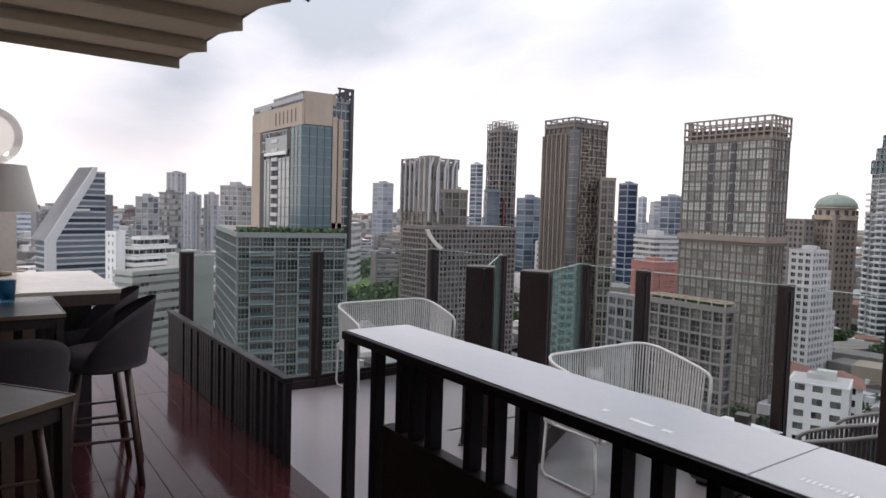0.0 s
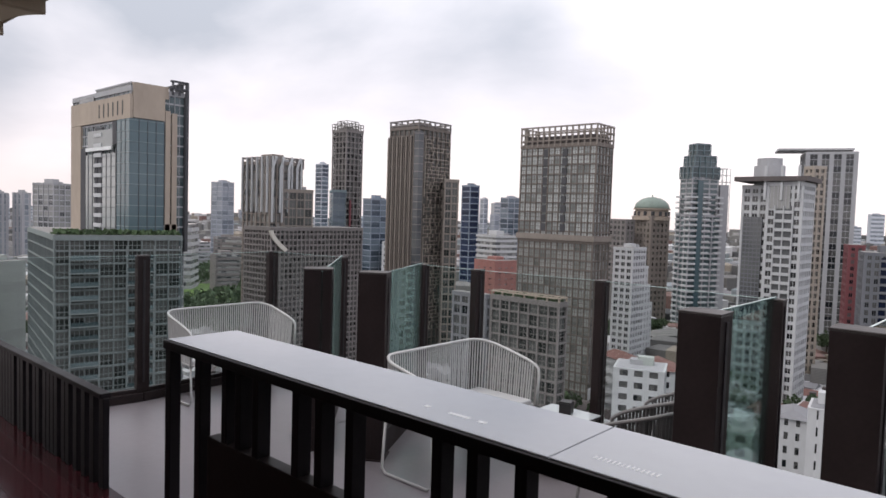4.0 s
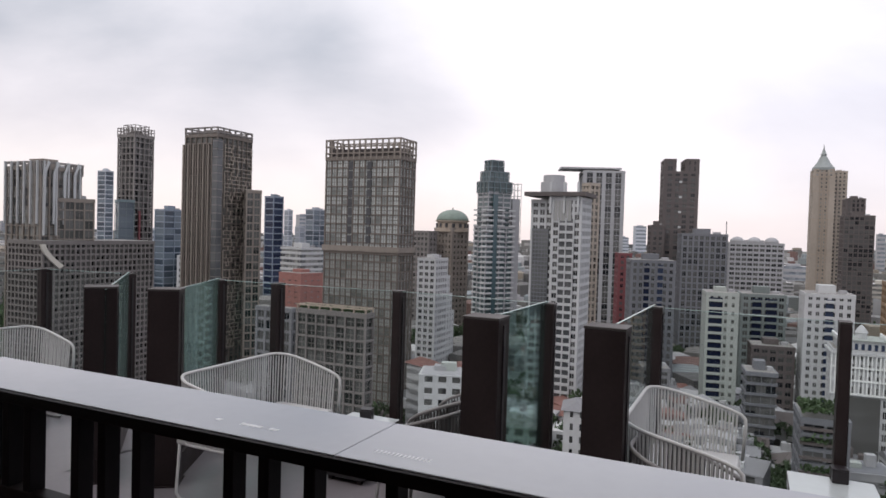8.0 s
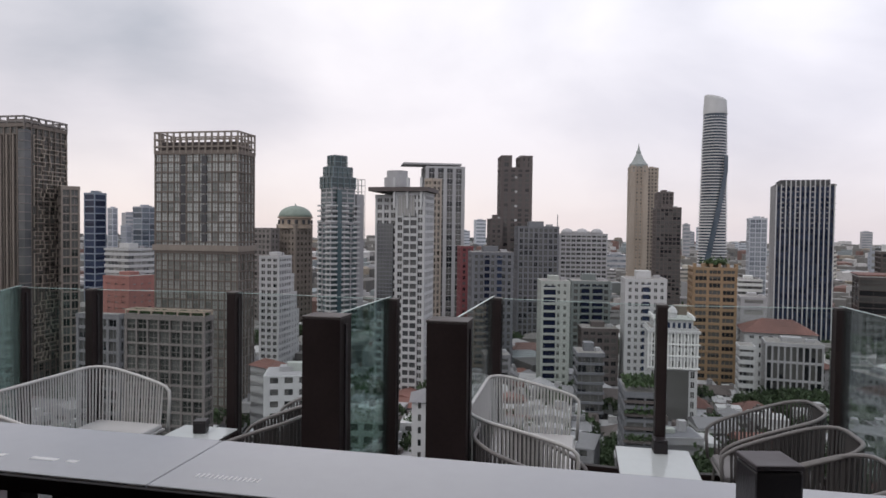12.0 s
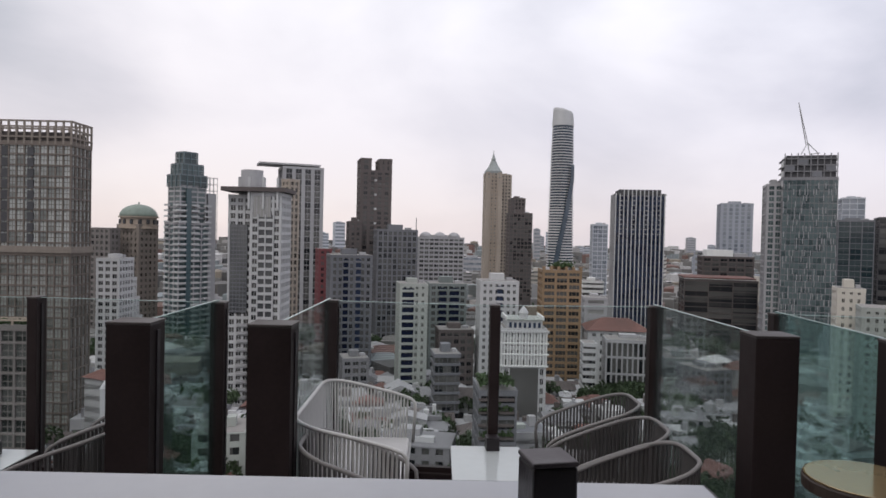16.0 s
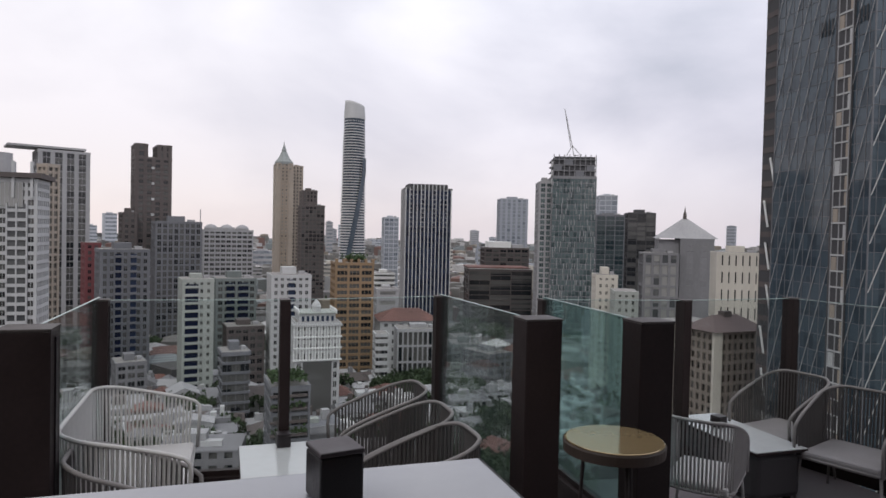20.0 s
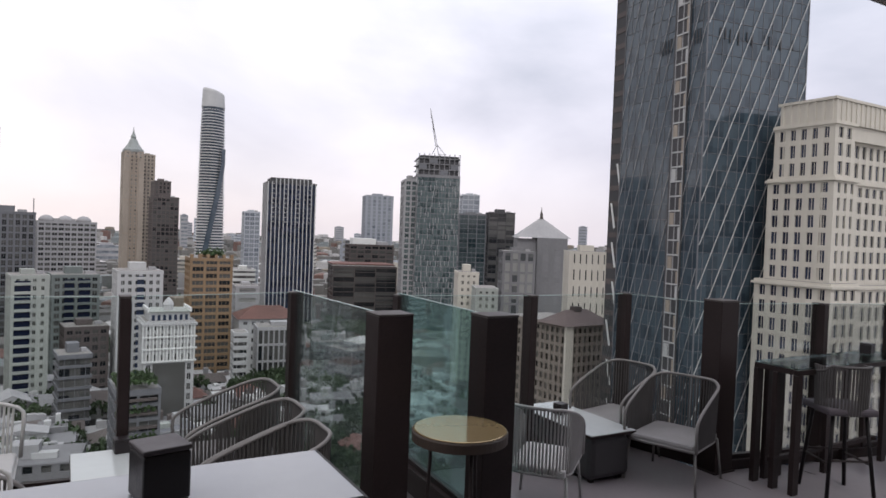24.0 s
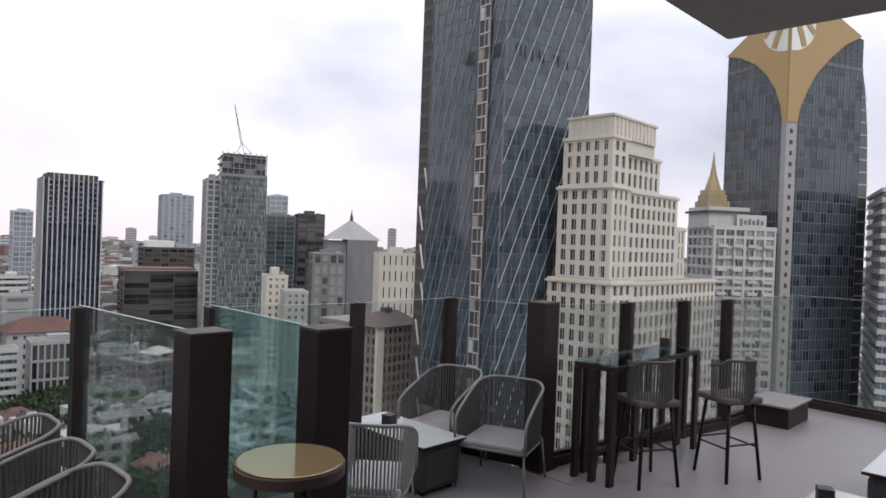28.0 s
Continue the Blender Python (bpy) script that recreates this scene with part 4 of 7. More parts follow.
crown(garden_block, "sand", 0.3, 0.3, 4.2, 23.5, 47, 49.4, 3.6, 0.4, 1)

# green dome on a drum
bm = bmesh.new()
lathe(bm, [(11.4, 71.5), (11.4, 73.5), (10.6, 73.6), (10.6, 78.2), (11.8, 78.4), (11.8, 79.2)], 28, Matrix.Translation((8.6, 9.6, 0)))
part("drum", bm, TONES["sand"], domed)
bm = bmesh.new()
lathe(bm, [(11.2 * math.cos(a), 79.2 + 7.6 * math.sin(a)) for a in [math.radians(k * 9) for k in range(10)]] + [(0.5, 86.8), (0.4, 88.2)], 28, Matrix.Translation((8.6, 9.6, 0)))
part("dome", bm, material("green_copper", (0.20, 0.25, 0.215), rough=0.6, grain=0.15, size=0.3), domed, "weathered green copper dome", smooth=True)
for k in range(14):
    a = k * math.tau / 14
    block(domed, "drum_window", "dark", 8.6 + 10.5 * math.cos(a) - 0.8, 9.6 + 10.5 * math.sin(a) - 0.8, 74.4, 8.6 + 10.5 * math.cos(a) + 0.8, 9.6 + 10.5 * math.sin(a) + 0.8, 77.2)

# crowns of the middle towers
for x0, y0, x1, y1, z0, z1 in ((1.0, 0.6, 19.6, 13.2, 96.9, 104), (2.8, 1.6, 17.6, 12.2, 104, 110.5), (4.8, 2.8, 14.2, 10.6, 110.5, 117.6)):
    block(teal_tower, "crown_glazing", PANES["teal"], x0 + 0.3, y0 + 0.3, z0, x1 - 0.3, y1 - 0.3, z1)
    crown(teal_tower, "teal", x0, y0, x1, y1, z0, z1, 4.2, 0.5, 2)
    block(teal_tower, "crown_roof", "slate", x0, y0, z1, x1, y1, z1 + 0.4)
fine("balcony", TONES["white"], teal_tower, [(a, b, 3 + k * 3.3, c, d, 4.1 + k * 3.3) for k in range(26) for a, b, c, d in ((-1.0, -1.0, 4.6, 0.3), (-1.0, 0.3, 0.3, 4.6), (8.2, -1.0, 13.4, 0.3), (17.2, -1.0, 22.0, 0.3), (-1.0, 9.2, 0.3, 13.2))], "white stacked balconies")
block(teal_tower, "corner_glass", PANES["azure"], 4.7, -0.6, 2, 8.0, 0.3, 96, "blue-green glass strip")
crown(teal_tower, "pale", 23.0, 3, 29, 10, 60, 104, 3.0, 0.25, 11)
block(teal_tower, "side_bay", "pale", 21.5, 2, 0, 27.5, 12, 94)
block(white_tower, "flat_roof", "umber", -1.6, -1.6, 86.6, 17.9, 22.6, 88.2, "dark overhanging flat roof")
bm = bmesh.new()
lathe(bm, [(5.2, 88), (5.2, 92.4), (4.2, 92.5), (4.2, 95.2)], 24, Matrix.Translation((8, 13.5, 0)))
part("roof_drum", bm, TONES["pale"], white_tower)
block(white_tower, "glazed_bay", PANES["grey"], 2.8, 13.5, 40, 3.4, 20.2, 74, "grey glazed bay")
fine("bar_grid", TONES["slate"], white_tower, [(2.7, 13.5, 40.6 + k * 1.55, 2.82, 20.2, 40.95 + k * 1.55) for k in range(22)] + [(2.68, 13.5 + k * 1.3, 40, 2.82, 13.68 + k * 1.3, 74) for k in range(6)])
fine("bar_grid", TONES["pale"], white_tower, [(-0.3, 4.0 + k * 1.3, 77, -0.2, 4.18 + k * 1.3, 85) for k in range(6)])
# flat grey panel in place of shade behind the balcony fronts
block(white_tower, "balcony_recess", PANES["grey"], -0.12, 2.9, 2, 0.5, 8.6, 78)
fine("balcony_front", TONES["white"], white_tower, [(-0.9, 2.7, 0.9 + k * 3.1, 0.2, 8.8, 1.95 + k * 3.1) for k in range(25)] + [(-0.85, u, 0, 0.1, u + 0.45, 78) for u in (2.6, 5.6, 8.4)])
fine("balcony_front", TONES["pale"], white_tower, [(2.3, 13.0, 0.9 + k * 3.1, 3.3, 17.0, 1.9 + k * 3.1) for k in range(12)])
block(white_tower, "upper_glazing", PANES["grey"], -0.25, 4.0, 77, 0.3, 10.5, 85)
for k in range(3):
    block(white_tower, "roof_fin", "white", -1.0 + 0.0, 1.0 + k * 5.4, 80, -0.2, 1.8 + k * 5.4, 92)
block(fin_tower, "roof_plate", "pale", -14, 2, 113.8, 24, 22, 114.9, "thin pale roof plate")
for k in range(9):
    block(twin, "pale_panel", "white", 9.4, -0.25, 30 + k * 9.6, 11.0, 0.2, 31.4 + k * 9.6)
bm = bmesh.new()
tube(bm, [(24.2, 1, 73), (24.2, 1, 82)], 0.25, 6)
part("mast", bm, TONES["slate"], mast_slab)
for k in range(3):
    bm = bmesh.new()
    lathe(bm, [(4.6, 0), (4.4, 1.6), (2.8, 3.2), (0.4, 4.0)], 16, Matrix.Translation((6.0 + k * 10.5, 9, 70.0)))
    part("domed_roof", bm, TONES["pale"], hotel, smooth=True)

# spire
bm = bmesh.new()
lathe(bm, [(9.6, 138), (9.6, 140.5), (8.0, 142), (5.2, 146), (3.2, 150.5), (2.4, 151), (2.6, 153), (1.6, 155), (0.5, 159), (0.1, 162.5)], 8, Matrix.Translation((8.3, 8.3, 0)) @ Matrix.Rotation(radians(22.5), 4, "Z"))
part("spire_roof", bm, material("grey_green_metal", (0.24, 0.262, 0.258), rough=0.5, grain=0.1, size=0.3), spire, "grey-green metal spire")
fine("cornice_trim", TONES["sand"], spire, [(-0.8, -0.8, z, 17.5, 4.6, z + 0.9) for z in (60, 92, 118, 131.5)] + [(5.2 + k * 1.9, -0.5, 0, 5.8 + k * 1.9, 0.2, 136) for k in range(4)])
block(spire, "corner_turret", "tan", -0.6, -0.6, 0, 4.2, 4.2, 132)
block(spire, "corner_turret", "tan", 12.5, -0.6, 0, 17.3, 4.2, 132)

# twisting tower
twist = empty("twisting_tower", pose(205, 1132, GROUND) @ Matrix.Diagonal((1.08, 1.08, 1, 1)), "tall slim twisting tower with white curved balconies", "tower")
bm = bmesh.new()
sides = 28


def ring(z, scale, turn):
    c, s = math.cos(turn), math.sin(turn)
    out = []
    for k in range(sides):
        a = k * math.tau / sides
        px, py = 21.0 * scale * math.cos(a), 17.5 * scale * math.sin(a)
        out.append((px * c - py * s, px * s + py * c, z))
    return out


rows = [[bm.verts.new(p) for p in ring(z, 0.93, z / 290 * 1.4)] for z in range(0, 261, 10)]
for A, B in zip(rows, rows[1:]):
    for k in range(sides):
        bm.faces.new((A[k], A[(k + 1) % sides], B[(k + 1) % sides], B[k]))
part("glazing", bm, PANES["blue"], twist)
for k in range(56):
    z = 2 + k * 4.6
    bm = bmesh.new()
    sc = 1.0 if z < 215 else 1.0 - (z - 215) / 45 * 0.08
    lo, hi = ring(z, sc, z / 290 * 1.4), ring(z + (2.1 if k < 26 else 1.4), sc, z / 290 * 1.4)
    a, b = [bm.verts.new(p) for p in lo], [bm.verts.new(p) for p in hi]
    for q in range(sides):
        bm.faces.new((a[q], a[(q + 1) % sides], b[(q + 1) % sides], b[q]))
    bm.faces.new(a[::-1])
    bm.faces.new(b)
    part("curved_balcony", bm, TONES["white"], twist)
bm = bmesh.new()
blade = []
for k in range(31):
    z = 8 + k * 6.2
    aa = radians(-118 + 76 * min(1, z / 170)) if z < 170 else radians(-42)
    blade.append((22.3 * math.cos(aa), 19.2 * math.sin(aa), z))
for (x0, y0, z0), (x1, y1, z1) in zip(blade, blade[1:]):
    q0, q1 = math.atan2(y0 / 19.2, x0 / 22.3) - 0.35, math.atan2(y1 / 19.2, x1 / 22.3) - 0.35
    vs = [bm.verts.new(p) for p in ((x0, y0, z0), (22.3 * math.cos(q0), 19.2 * math.sin(q0), z0), (22.3 * math.cos(q1), 19.2 * math.sin(q1), z1), (x1, y1, z1))]
    bm.faces.new(vs)
bmesh.ops.remove_doubles(bm, verts=bm.verts, dist=0.01)
bmesh.ops.solidify(bm, geom=bm.faces, thickness=0.6)
part("glass_blade", bm, PANES["blue"], twist)
bm = bmesh.new()
prev = None
for k in range(8):
    z = 260 + k * 4.6
    pts = [bm.verts.new((p[0], p[1], z - max(0.0, (p[0] + 21) / 42) * 12.0 * k / 7)) for p in ring(z, 0.96 - 0.012 * k, 1.25)]
    if prev:
        for q in range(sides):
            bm.faces.new((prev[q], prev[(q + 1) % sides], pts[(q + 1) % sides], pts[q]))
    prev = pts
bm.faces.new(prev)
part("cap", bm, TONES["white"], twist, "smooth white sloping cap", smooth=True)

# white fins of the dark tower
for k in range(13):
    block(striped, "white_fin", "white", 0.1 + k * 2.58, -0.45, 0, 0.68 + k * 2.58, 0.3, 100.7 + (3.2 if 1 < k < 11 else 0.8), "")
for k in range(8):
    block(striped, "white_fin", "pale", -0.35, 2.0 + k * 2.9, 0, 0.3, 2.6 + k * 2.9, 101.5)
block(striped, "roof_screen", "dark", 2.5, 1.0, 100.7, 29, 22, 104.2)
for k in range(7):
    for j in range(9):
        block(striped, "small_slab", "pale", 3.2 + k * 4.0, -0.45, 75 + j * 3.1, 4.6 + k * 4.0, 0.2, 75.5 + j * 3.1)

block(flat_block, "roof_edge", "bright", -0.6, -0.6, 46.6, 43.5, 30.5, 47.2)
block(flat_block, "roof_sheet", "tile", -1.0, -1.0, 47.25, 44.0, 31, 48.0, "dull red roof sheet")
block(plant_block, "plant_storey", "bright", 3, 3, 61.0, 21, 24, 65.5, "white plant storey")
block(plant_block, "plant_storey", "pale", 22, 4, 61.0, 31, 24, 63.4)
# unfinished top floors and crane
for k in range(4):
    block(crane_tower, "bare_slab", "grey", 0.2, 0.2, 108 + k * 3.5, 27, 24, 108.5 + k * 3.5)
block(crane_tower, "bare_core", "dark", 1.6, 1.2, 107, 26.2, 23, 120.6)
for k in range(9):
    block(crane_tower, "bare_column", "grey", 0.4 + k * 3.25, 0.3, 107, 0.9 + k * 3.25, 0.8, 121.8)
for k in range(4):
    block(crane_tower, "bare_wall", "slate", 0.6 + k * 6.8, 0.15, 108.6 + 3.5 * ((k + 1) % 3), 5.6 + k * 6.8, 0.6, 111.4 + 3.5 * ((k + 1) % 3))
    block(crane_tower, "safety_sheet", "white", -0.1, 0.5, 98.0 + k * 5.4, 0.2, 9.0, 101.4 + k * 5.4)
g = random.Random(12)
fine("slat_screen", TONES["pale"], crane_tower, [(2.3 * j + o, -0.12, 3.4 * k, 2.3 * j + o + 0.3, 0.25, 3.4 * k + 3.3) for k in range(31) for j in range(12) for o in (g.uniform(0.2, 1.9),) if g.random() < 0.5] + [(-0.12, 2.3 * j + o, 3.4 * k, 0.25, 2.3 * j + o + 0.3, 3.4 * k + 3.3) for k in range(31) for j in range(11) for o in (g.uniform(0.2, 1.9),) if g.random() < 0.5], "scattered white facade slats")
crane = empty("tower_crane", crane_tower.matrix_basis @ Matrix.Translation((14, 8, 121.9)), "pale lattice tower crane on the unfinished roof", "crane")
for p in (((0, 0, 0), (-1.2, 0, 6.5)), ((-4.5, 0, 0), (-1.2, 0, 6.5)), ((4.5, 0, 0.3), (-1.2, 0, 6.5)), ((-1.2, 0, 6.5), (-6.4, 0, 29.5)), ((-2.0, 0.8, 5.8), (-6.4, 0, 29.5)), ((0, 0, 0), (5.0, 0, 0.8))):
    bm = bmesh.new()
    tube(bm, p, 0.24, 5)
    part("boom", bm, TONES["pale"], crane)
for k in range(9):
    bm = bmesh.new()
    f0, f1 = k / 9, (k + 0.6) / 9
    tube(bm, [(-1.2 - 5.2 * f0, 0, 6.5 + 23 * f0), (-2.0 - 4.4 * f1, 0.8 * (1 - f1), 5.8 + 23.7 * f1)], 0.12, 4)
    part("brace", bm, TONES["pale"], crane)


def pitched(parent, name, mat, x0, y0, x1, y1, z0, z1, inset):
    """A hipped roof over a rectangle."""
    bm = bmesh.new()
    a = [bm.verts.new(p) for p in ((x0, y0, z0), (x1, y0, z0), (x1, y1, z0), (x0, y1, z0))]
    mx, my = (x0 + x1) / 2, (y0 + y1) / 2
    if x1 - x0 >= y1 - y0:
        r = [bm.verts.new((min(x0 + inset, mx - 0.05), my, z1)), bm.verts.new((max(x1 - inset, mx + 0.05), my, z1))]
        for f in ((a[0], a[1], r[1], r[0]), (a[1], a[2], r[1]), (a[2], a[3], r[0], r[1]), (a[3], a[0], r[0])):
            bm.faces.new(f)
    else:
        r = [bm.verts.new((mx, min(y0 + inset, my - 0.05), z1)), bm.verts.new((mx, max(y1 - inset, my + 0.05), z1))]
        for f in ((a[0], a[1], r[0]), (a[1], a[2], r[1], r[0]), (a[2], a[3], r[1]), (a[3], a[0], r[0], r[1])):
            bm.faces.new(f)
    bm.faces.new(a[::-1])
    return part(name, bm, TONES[mat] if isinstance(mat, str) else mat, parent)


pitched(pyramid_block, "pyramid_roof", "pale", -14, 0, 22, 30, 71.4, 84.5, 17)
block(pyramid_block, "roof_wing", "grey", -13, 3, 0, -0.2, 28, 70.6)
bm = bmesh.new()
lathe(bm, [(1.2, 84), (1.0, 87), (0.4, 89), (0.1, 92)], 8, Matrix.Translation((4, 15, 0)))
part("finial", bm, TONES["umber"], pyramid_block)
pitched(hip, "hipped_roof", "mauve", -1.4, -1.4, 20.4, 12.7, 44.3, 48.6, 6.0)
block(hip, "corner_strip", "cream", -0.5, -0.5, 0, 2.6, 0.4, 44.2)
block(hip, "roof_vent", "umber", 8, 4.5, 47.5, 11, 7, 49.6)

# tall glass tower
for k in range(34):
    u = -70 + k * 4.4
    x0, x1, z0, z1 = u, u + 76, 0.0, 177.0
    if x0 < 0.2:
        z0 = (0.2 - x0) / 76 * 177
        x0 = 0.2
    if x1 > 31:
        z1 = z0 + (31 - x0) / 76 * 177
        x1 = 31
    if x1 - x0 > 0.5:
        plate(glass_tower, "slanting_line", "white", [(x0, z0), (x0 + 0.2, z0), (x1 + 0.2, z1), (x1, z1)], "R", 0.14, 0.05)
for k in range(30):
    u = 31 + 44 - k * 3.6
    x0, x1, z0, z1 = u, u - 56, 0.0, 177.0
    if x0 > 31:
        z0 = (x0 - 31) / 56 * 177
        x0 = 31
    if x1 < 0.2:
        z1 = z0 + (x0 - 0.2) / 56 * 177
        x1 = 0.2
    if x0 - x1 > 0.5 and z1 <= 178:
        plate(glass_tower, "slanting_line", "pale", [(x0, z0), (x0 + 0.12, z0), (x1 + 0.12, z1), (x1, z1)], "L", 0.1, 0.05)
# proud dark strip painted as the shade of a recessed balcony column
block(glass_tower, "balcony_shaft", "dark", -0.35, 5.6, 0, 0.3, 10.8, 177)
for k in range(50):
    block(glass_tower, "balcony_slab", "white", -0.55, 5.9, 1.0 + k * 3.55, 0.2, 9.9, 1.35 + k * 3.55)
    block(glass_tower, "balcony_front", "tan" if k % 4 else "white", -0.5, 5.9 if k % 3 else 8.2, 1.4 + k * 3.55, 0.1, 6.5 if k % 3 else 9.6, 4.3 + k * 3.55)
fine("post_frame", TONES["pale"], glass_tower, [(-0.45, u, 0, 0.1, u + 0.28, 177) for u in (5.7, 7.7, 9.8)])
fine("vent_grille", TONES["dark"], glass_tower, [(-0.16, u, 118.4, -0.03, u + 0.3, 121.9) for u in (2.2, 3.2, 4.2, 12.2, 13.3, 14.4, 15.5)] + [(u, -0.16, 118.4 + (u * 7 % 3) * 0.5, u + 0.3, -0.03, 121.9) for u in (3.5, 5, 6.5, 9, 11.5, 13, 17, 18.5, 22, 26)])
block(glass_tower, "side_wing", "dark", 1.5, 31.2, 0, 20, 38.0, 177.2)
for k in range(40):
    block(glass_tower, "wing_band", "umber", 1.35, 31.3, 2 + k * 4.4, 1.5, 37.8, 3.4 + k * 4.4)
for k in range(7):
    plate(glass_tower, "pale_slash", "bright", [(32.0 + (k % 3), 20 + k * 11), (32.7 + (k % 3), 20 + k * 11), (34.6 + (k % 3), 27 + k * 11), (33.9 + (k % 3), 27 + k * 11)], "L", 0.2, -1.25)

# gold crown
GOLDL = [(28.2, 147.2), (15.6, 154.0), (-0.5, 166), (-0.5, 118), (1.2, 118), (2.2, 124), (4.6, 130), (8.6, 136), (14, 141), (21, 145)]
GOLDR = [(-0.5, 166), (18, 159.4), (34.2, 152.2), (26, 148), (18.5, 142), (12, 135.5), (8, 129), (5.2, 123), (4.2, 118), (-0.5, 118)]
plate(gold, "gold_panel", "gold", GOLDL, "L", 0.7, 0.1, "curved gold cladding")
plate(gold, "gold_panel", "gold", GOLDR, "R", 0.7, 0.1, "curved gold cladding")
plate(gold, "upper_glazing", PANES["gold_t"], [(28.0, 140), (28.0, 147), (0, 158), (0, 140)], "L", 0.1, -0.05)
plate(gold, "upper_glazing", PANES["gold_t"], [(0, 140), (0, 158), (36, 151.5), (36, 140)], "R", 0.1, -0.05)
fine("mullion_grid", TONES["slate"], gold, [(u, -0.2, 140, u + 0.14, 0, 157.6 - u * 0.18) for u in range(3, 36, 3)] + [(9, -0.2, z, 36, 0, z + 0.22) for z in (143.8, 147.6)] + [(-0.2, u, 140, 0, u + 0.14, 157.6 - u * 0.393) for u in range(3, 28, 3)] + [(-0.2, 3, 143.8, 0, 28, 144.0)])
block(gold, "corner_pier", "pale", -0.6, -0.6, 0, 4.2, 1.4, 118, "pale grey corner pier")
for k in range(30):
    block(gold, "pier_window", "dark", 1.2, -0.75, 2.5 + k * 3.85, 2.4, -0.55, 4.0 + k * 3.85)
plate(gold, "side_wing", PANES["grey"], [(36.3, 0), (43.5, 0), (43.5, 98), (42.6, 118), (40.6, 134), (36.3, 151)], "R", 8.0, -10.0, "pale curved glass wing")
for k in range(29):
    block(gold, "wing_ledge", "pale", 36.25, 1.7, 2 + k * 4.6, 43.8 - max(0.0, (k - 20) * 0.32), 2.0, 2.5 + k * 4.6)
# fan-shaped opening in the gold: white plates painted as sky, crossed by curved ribs
RIBS = (((0.2, 9.8), (0.7, 4.4), (2.6, 0.0), (4.6, -4.4), (5.7, -7.6)), ((4.9, 9.5), (5.8, 3.2), (7.8, -0.2), (10.4, -2.4)), ((8.6, 8.6), (5.9, 3.6), (2.2, -0.6)))
for side in "LR":
    arc = [(11.0 * math.sin(radians(a)), 152.2 + 9.6 * math.cos(radians(a))) for a in range(0, 181, 12)]
    plate(gold, "pale_opening", "bright", arc, side, 0.12, 0.82, "white fan plate painted as sky through an opening")
    for line, wide in zip(RIBS, (1.15, 0.95, 0.85)):
        rim_a, rim_b = [], []
        for i, (u, v) in enumerate(line):
            p, q = Vector(line[max(0, i - 1)]), Vector(line[min(len(line) - 1, i + 1)])
            n = (q - p).normalized() * wide
            rim_a.append((u - n.y, 152.2 + v + n.x))
            rim_b.append((u + n.y, 152.2 + v - n.x))
        plate(gold, "gold_rib", "gold", rim_a + rim_b[::-1], side, 0.3, 0.86)

DULLGOLD = material("dull_gold_roof", (0.30, 0.245, 0.14), rough=0.5, metal=0.2, grain=0.1, size=0.4)
# condominium: roof box, sign and gold roof
block(condo, "roof_storey", "white", -1.0, 2.0, 80.3, 14, 16, 87.5)
block(condo, "roof_ledge", "umber", -2.0, 1.0, 85.5, 15, 17, 86.2)
block(condo, "sign_board", "white", 8.5, 0.6, 79.5, 19.5, 1.0, 85.0, "white sign board")
for k in range(6):
    block(condo, "sign_bar", "slate", 9.6 + k * 1.55, 0.5, 81.6 if k else 81.0, 10.6 + k * 1.55, 0.6, 83.6 - (0.5 if k % 2 else 0))
for s0, z0, z1 in ((4.2, 87.5, 89.6), (3.5, 89.6, 91.8), (3.0, 91.8, 93.6)):
    block(condo, "gold_tier", DULLGOLD, 3.4 - s0, 8 - s0, z0, 3.4 + s0, 8 + s0, z1)
bm = bmesh.new()
lathe(bm, [(2.9, 93.6), (1.2, 99), (0.6, 102.5), (0.1, 107)], 8, Matrix.Translation((3.4, 8, 0)) @ Matrix.Rotation(radians(45), 4, "Z"))
part("gold_spire", bm, DULLGOLD, condo, "gold pyramid spire")
for k in range(18):
    for j in range(4):
        block(condo, "balcony", "white", 1.2 + j * 5.6, -1.1, 4 + k * 4.1, 4.6 + j * 5.6, 0.2, 5.0 + k * 4.1)

# stone tower: cornices and attic
for x0, y0, x1, y1, z in ((-0.4, -0.4, 7.8, 14.3, 98.4), (7.9, 1.8, 29.4, 14.2, 95.5), (-1.2, -1.2, 8.5, 15.2, 86.2), (8.6, 1.0, 39.5, 15.0, 86.0), (39.6, 2.1, 47.4, 14.8, 77.6), (-2.4, -2.4, 9.0, 16.7, 63.0), (9.1, -0.5, 64.5, 16.5, 62.6)):
    block(stone, "cornice", "cream", x0, y0, z, x1, y1, z + 0.55)
block(stone, "upper_wall", "cream", 7.5, 1.0, 95.6, 23, 13.9, 98.85)
block(stone, "attic", "cream", 0.5, 0.5, 98.9, 22.5, 13.2, 103.8)
block(stone, "attic_cornice", "cream", 0.1, 0.1, 103.8, 22.9, 13.6, 104.4)
for k in range(12):
    block(stone, "attic_pilaster", "cream", 0.6 + k * 1.9, 0.25, 98.95, 1.2 + k * 1.9, 0.55, 103.8)
for k in range(7):
    block(stone, "attic_pilaster", "cream", 0.25, 0.9 + k * 1.9, 98.95, 0.55, 1.5 + k * 1.9, 103.8)
for x0, y0, z0 in ((0, 0, 86.5), (-0.6, -0.6, 63.5), (-1.8, -1.8, 0)):
    for k in range(3):
        block(stone, "pair_mullion", "cream", x0 + 0.05, y0 + 2.4 + k * 3.1 + (3.1 if k == 2 else 0), z0, x0 + 0.3, y0 + 2.65 + k * 3.1 + (3.1 if k == 2 else 0), {0: 98, -0.6: 86, -1.8: 62.8}[x0])

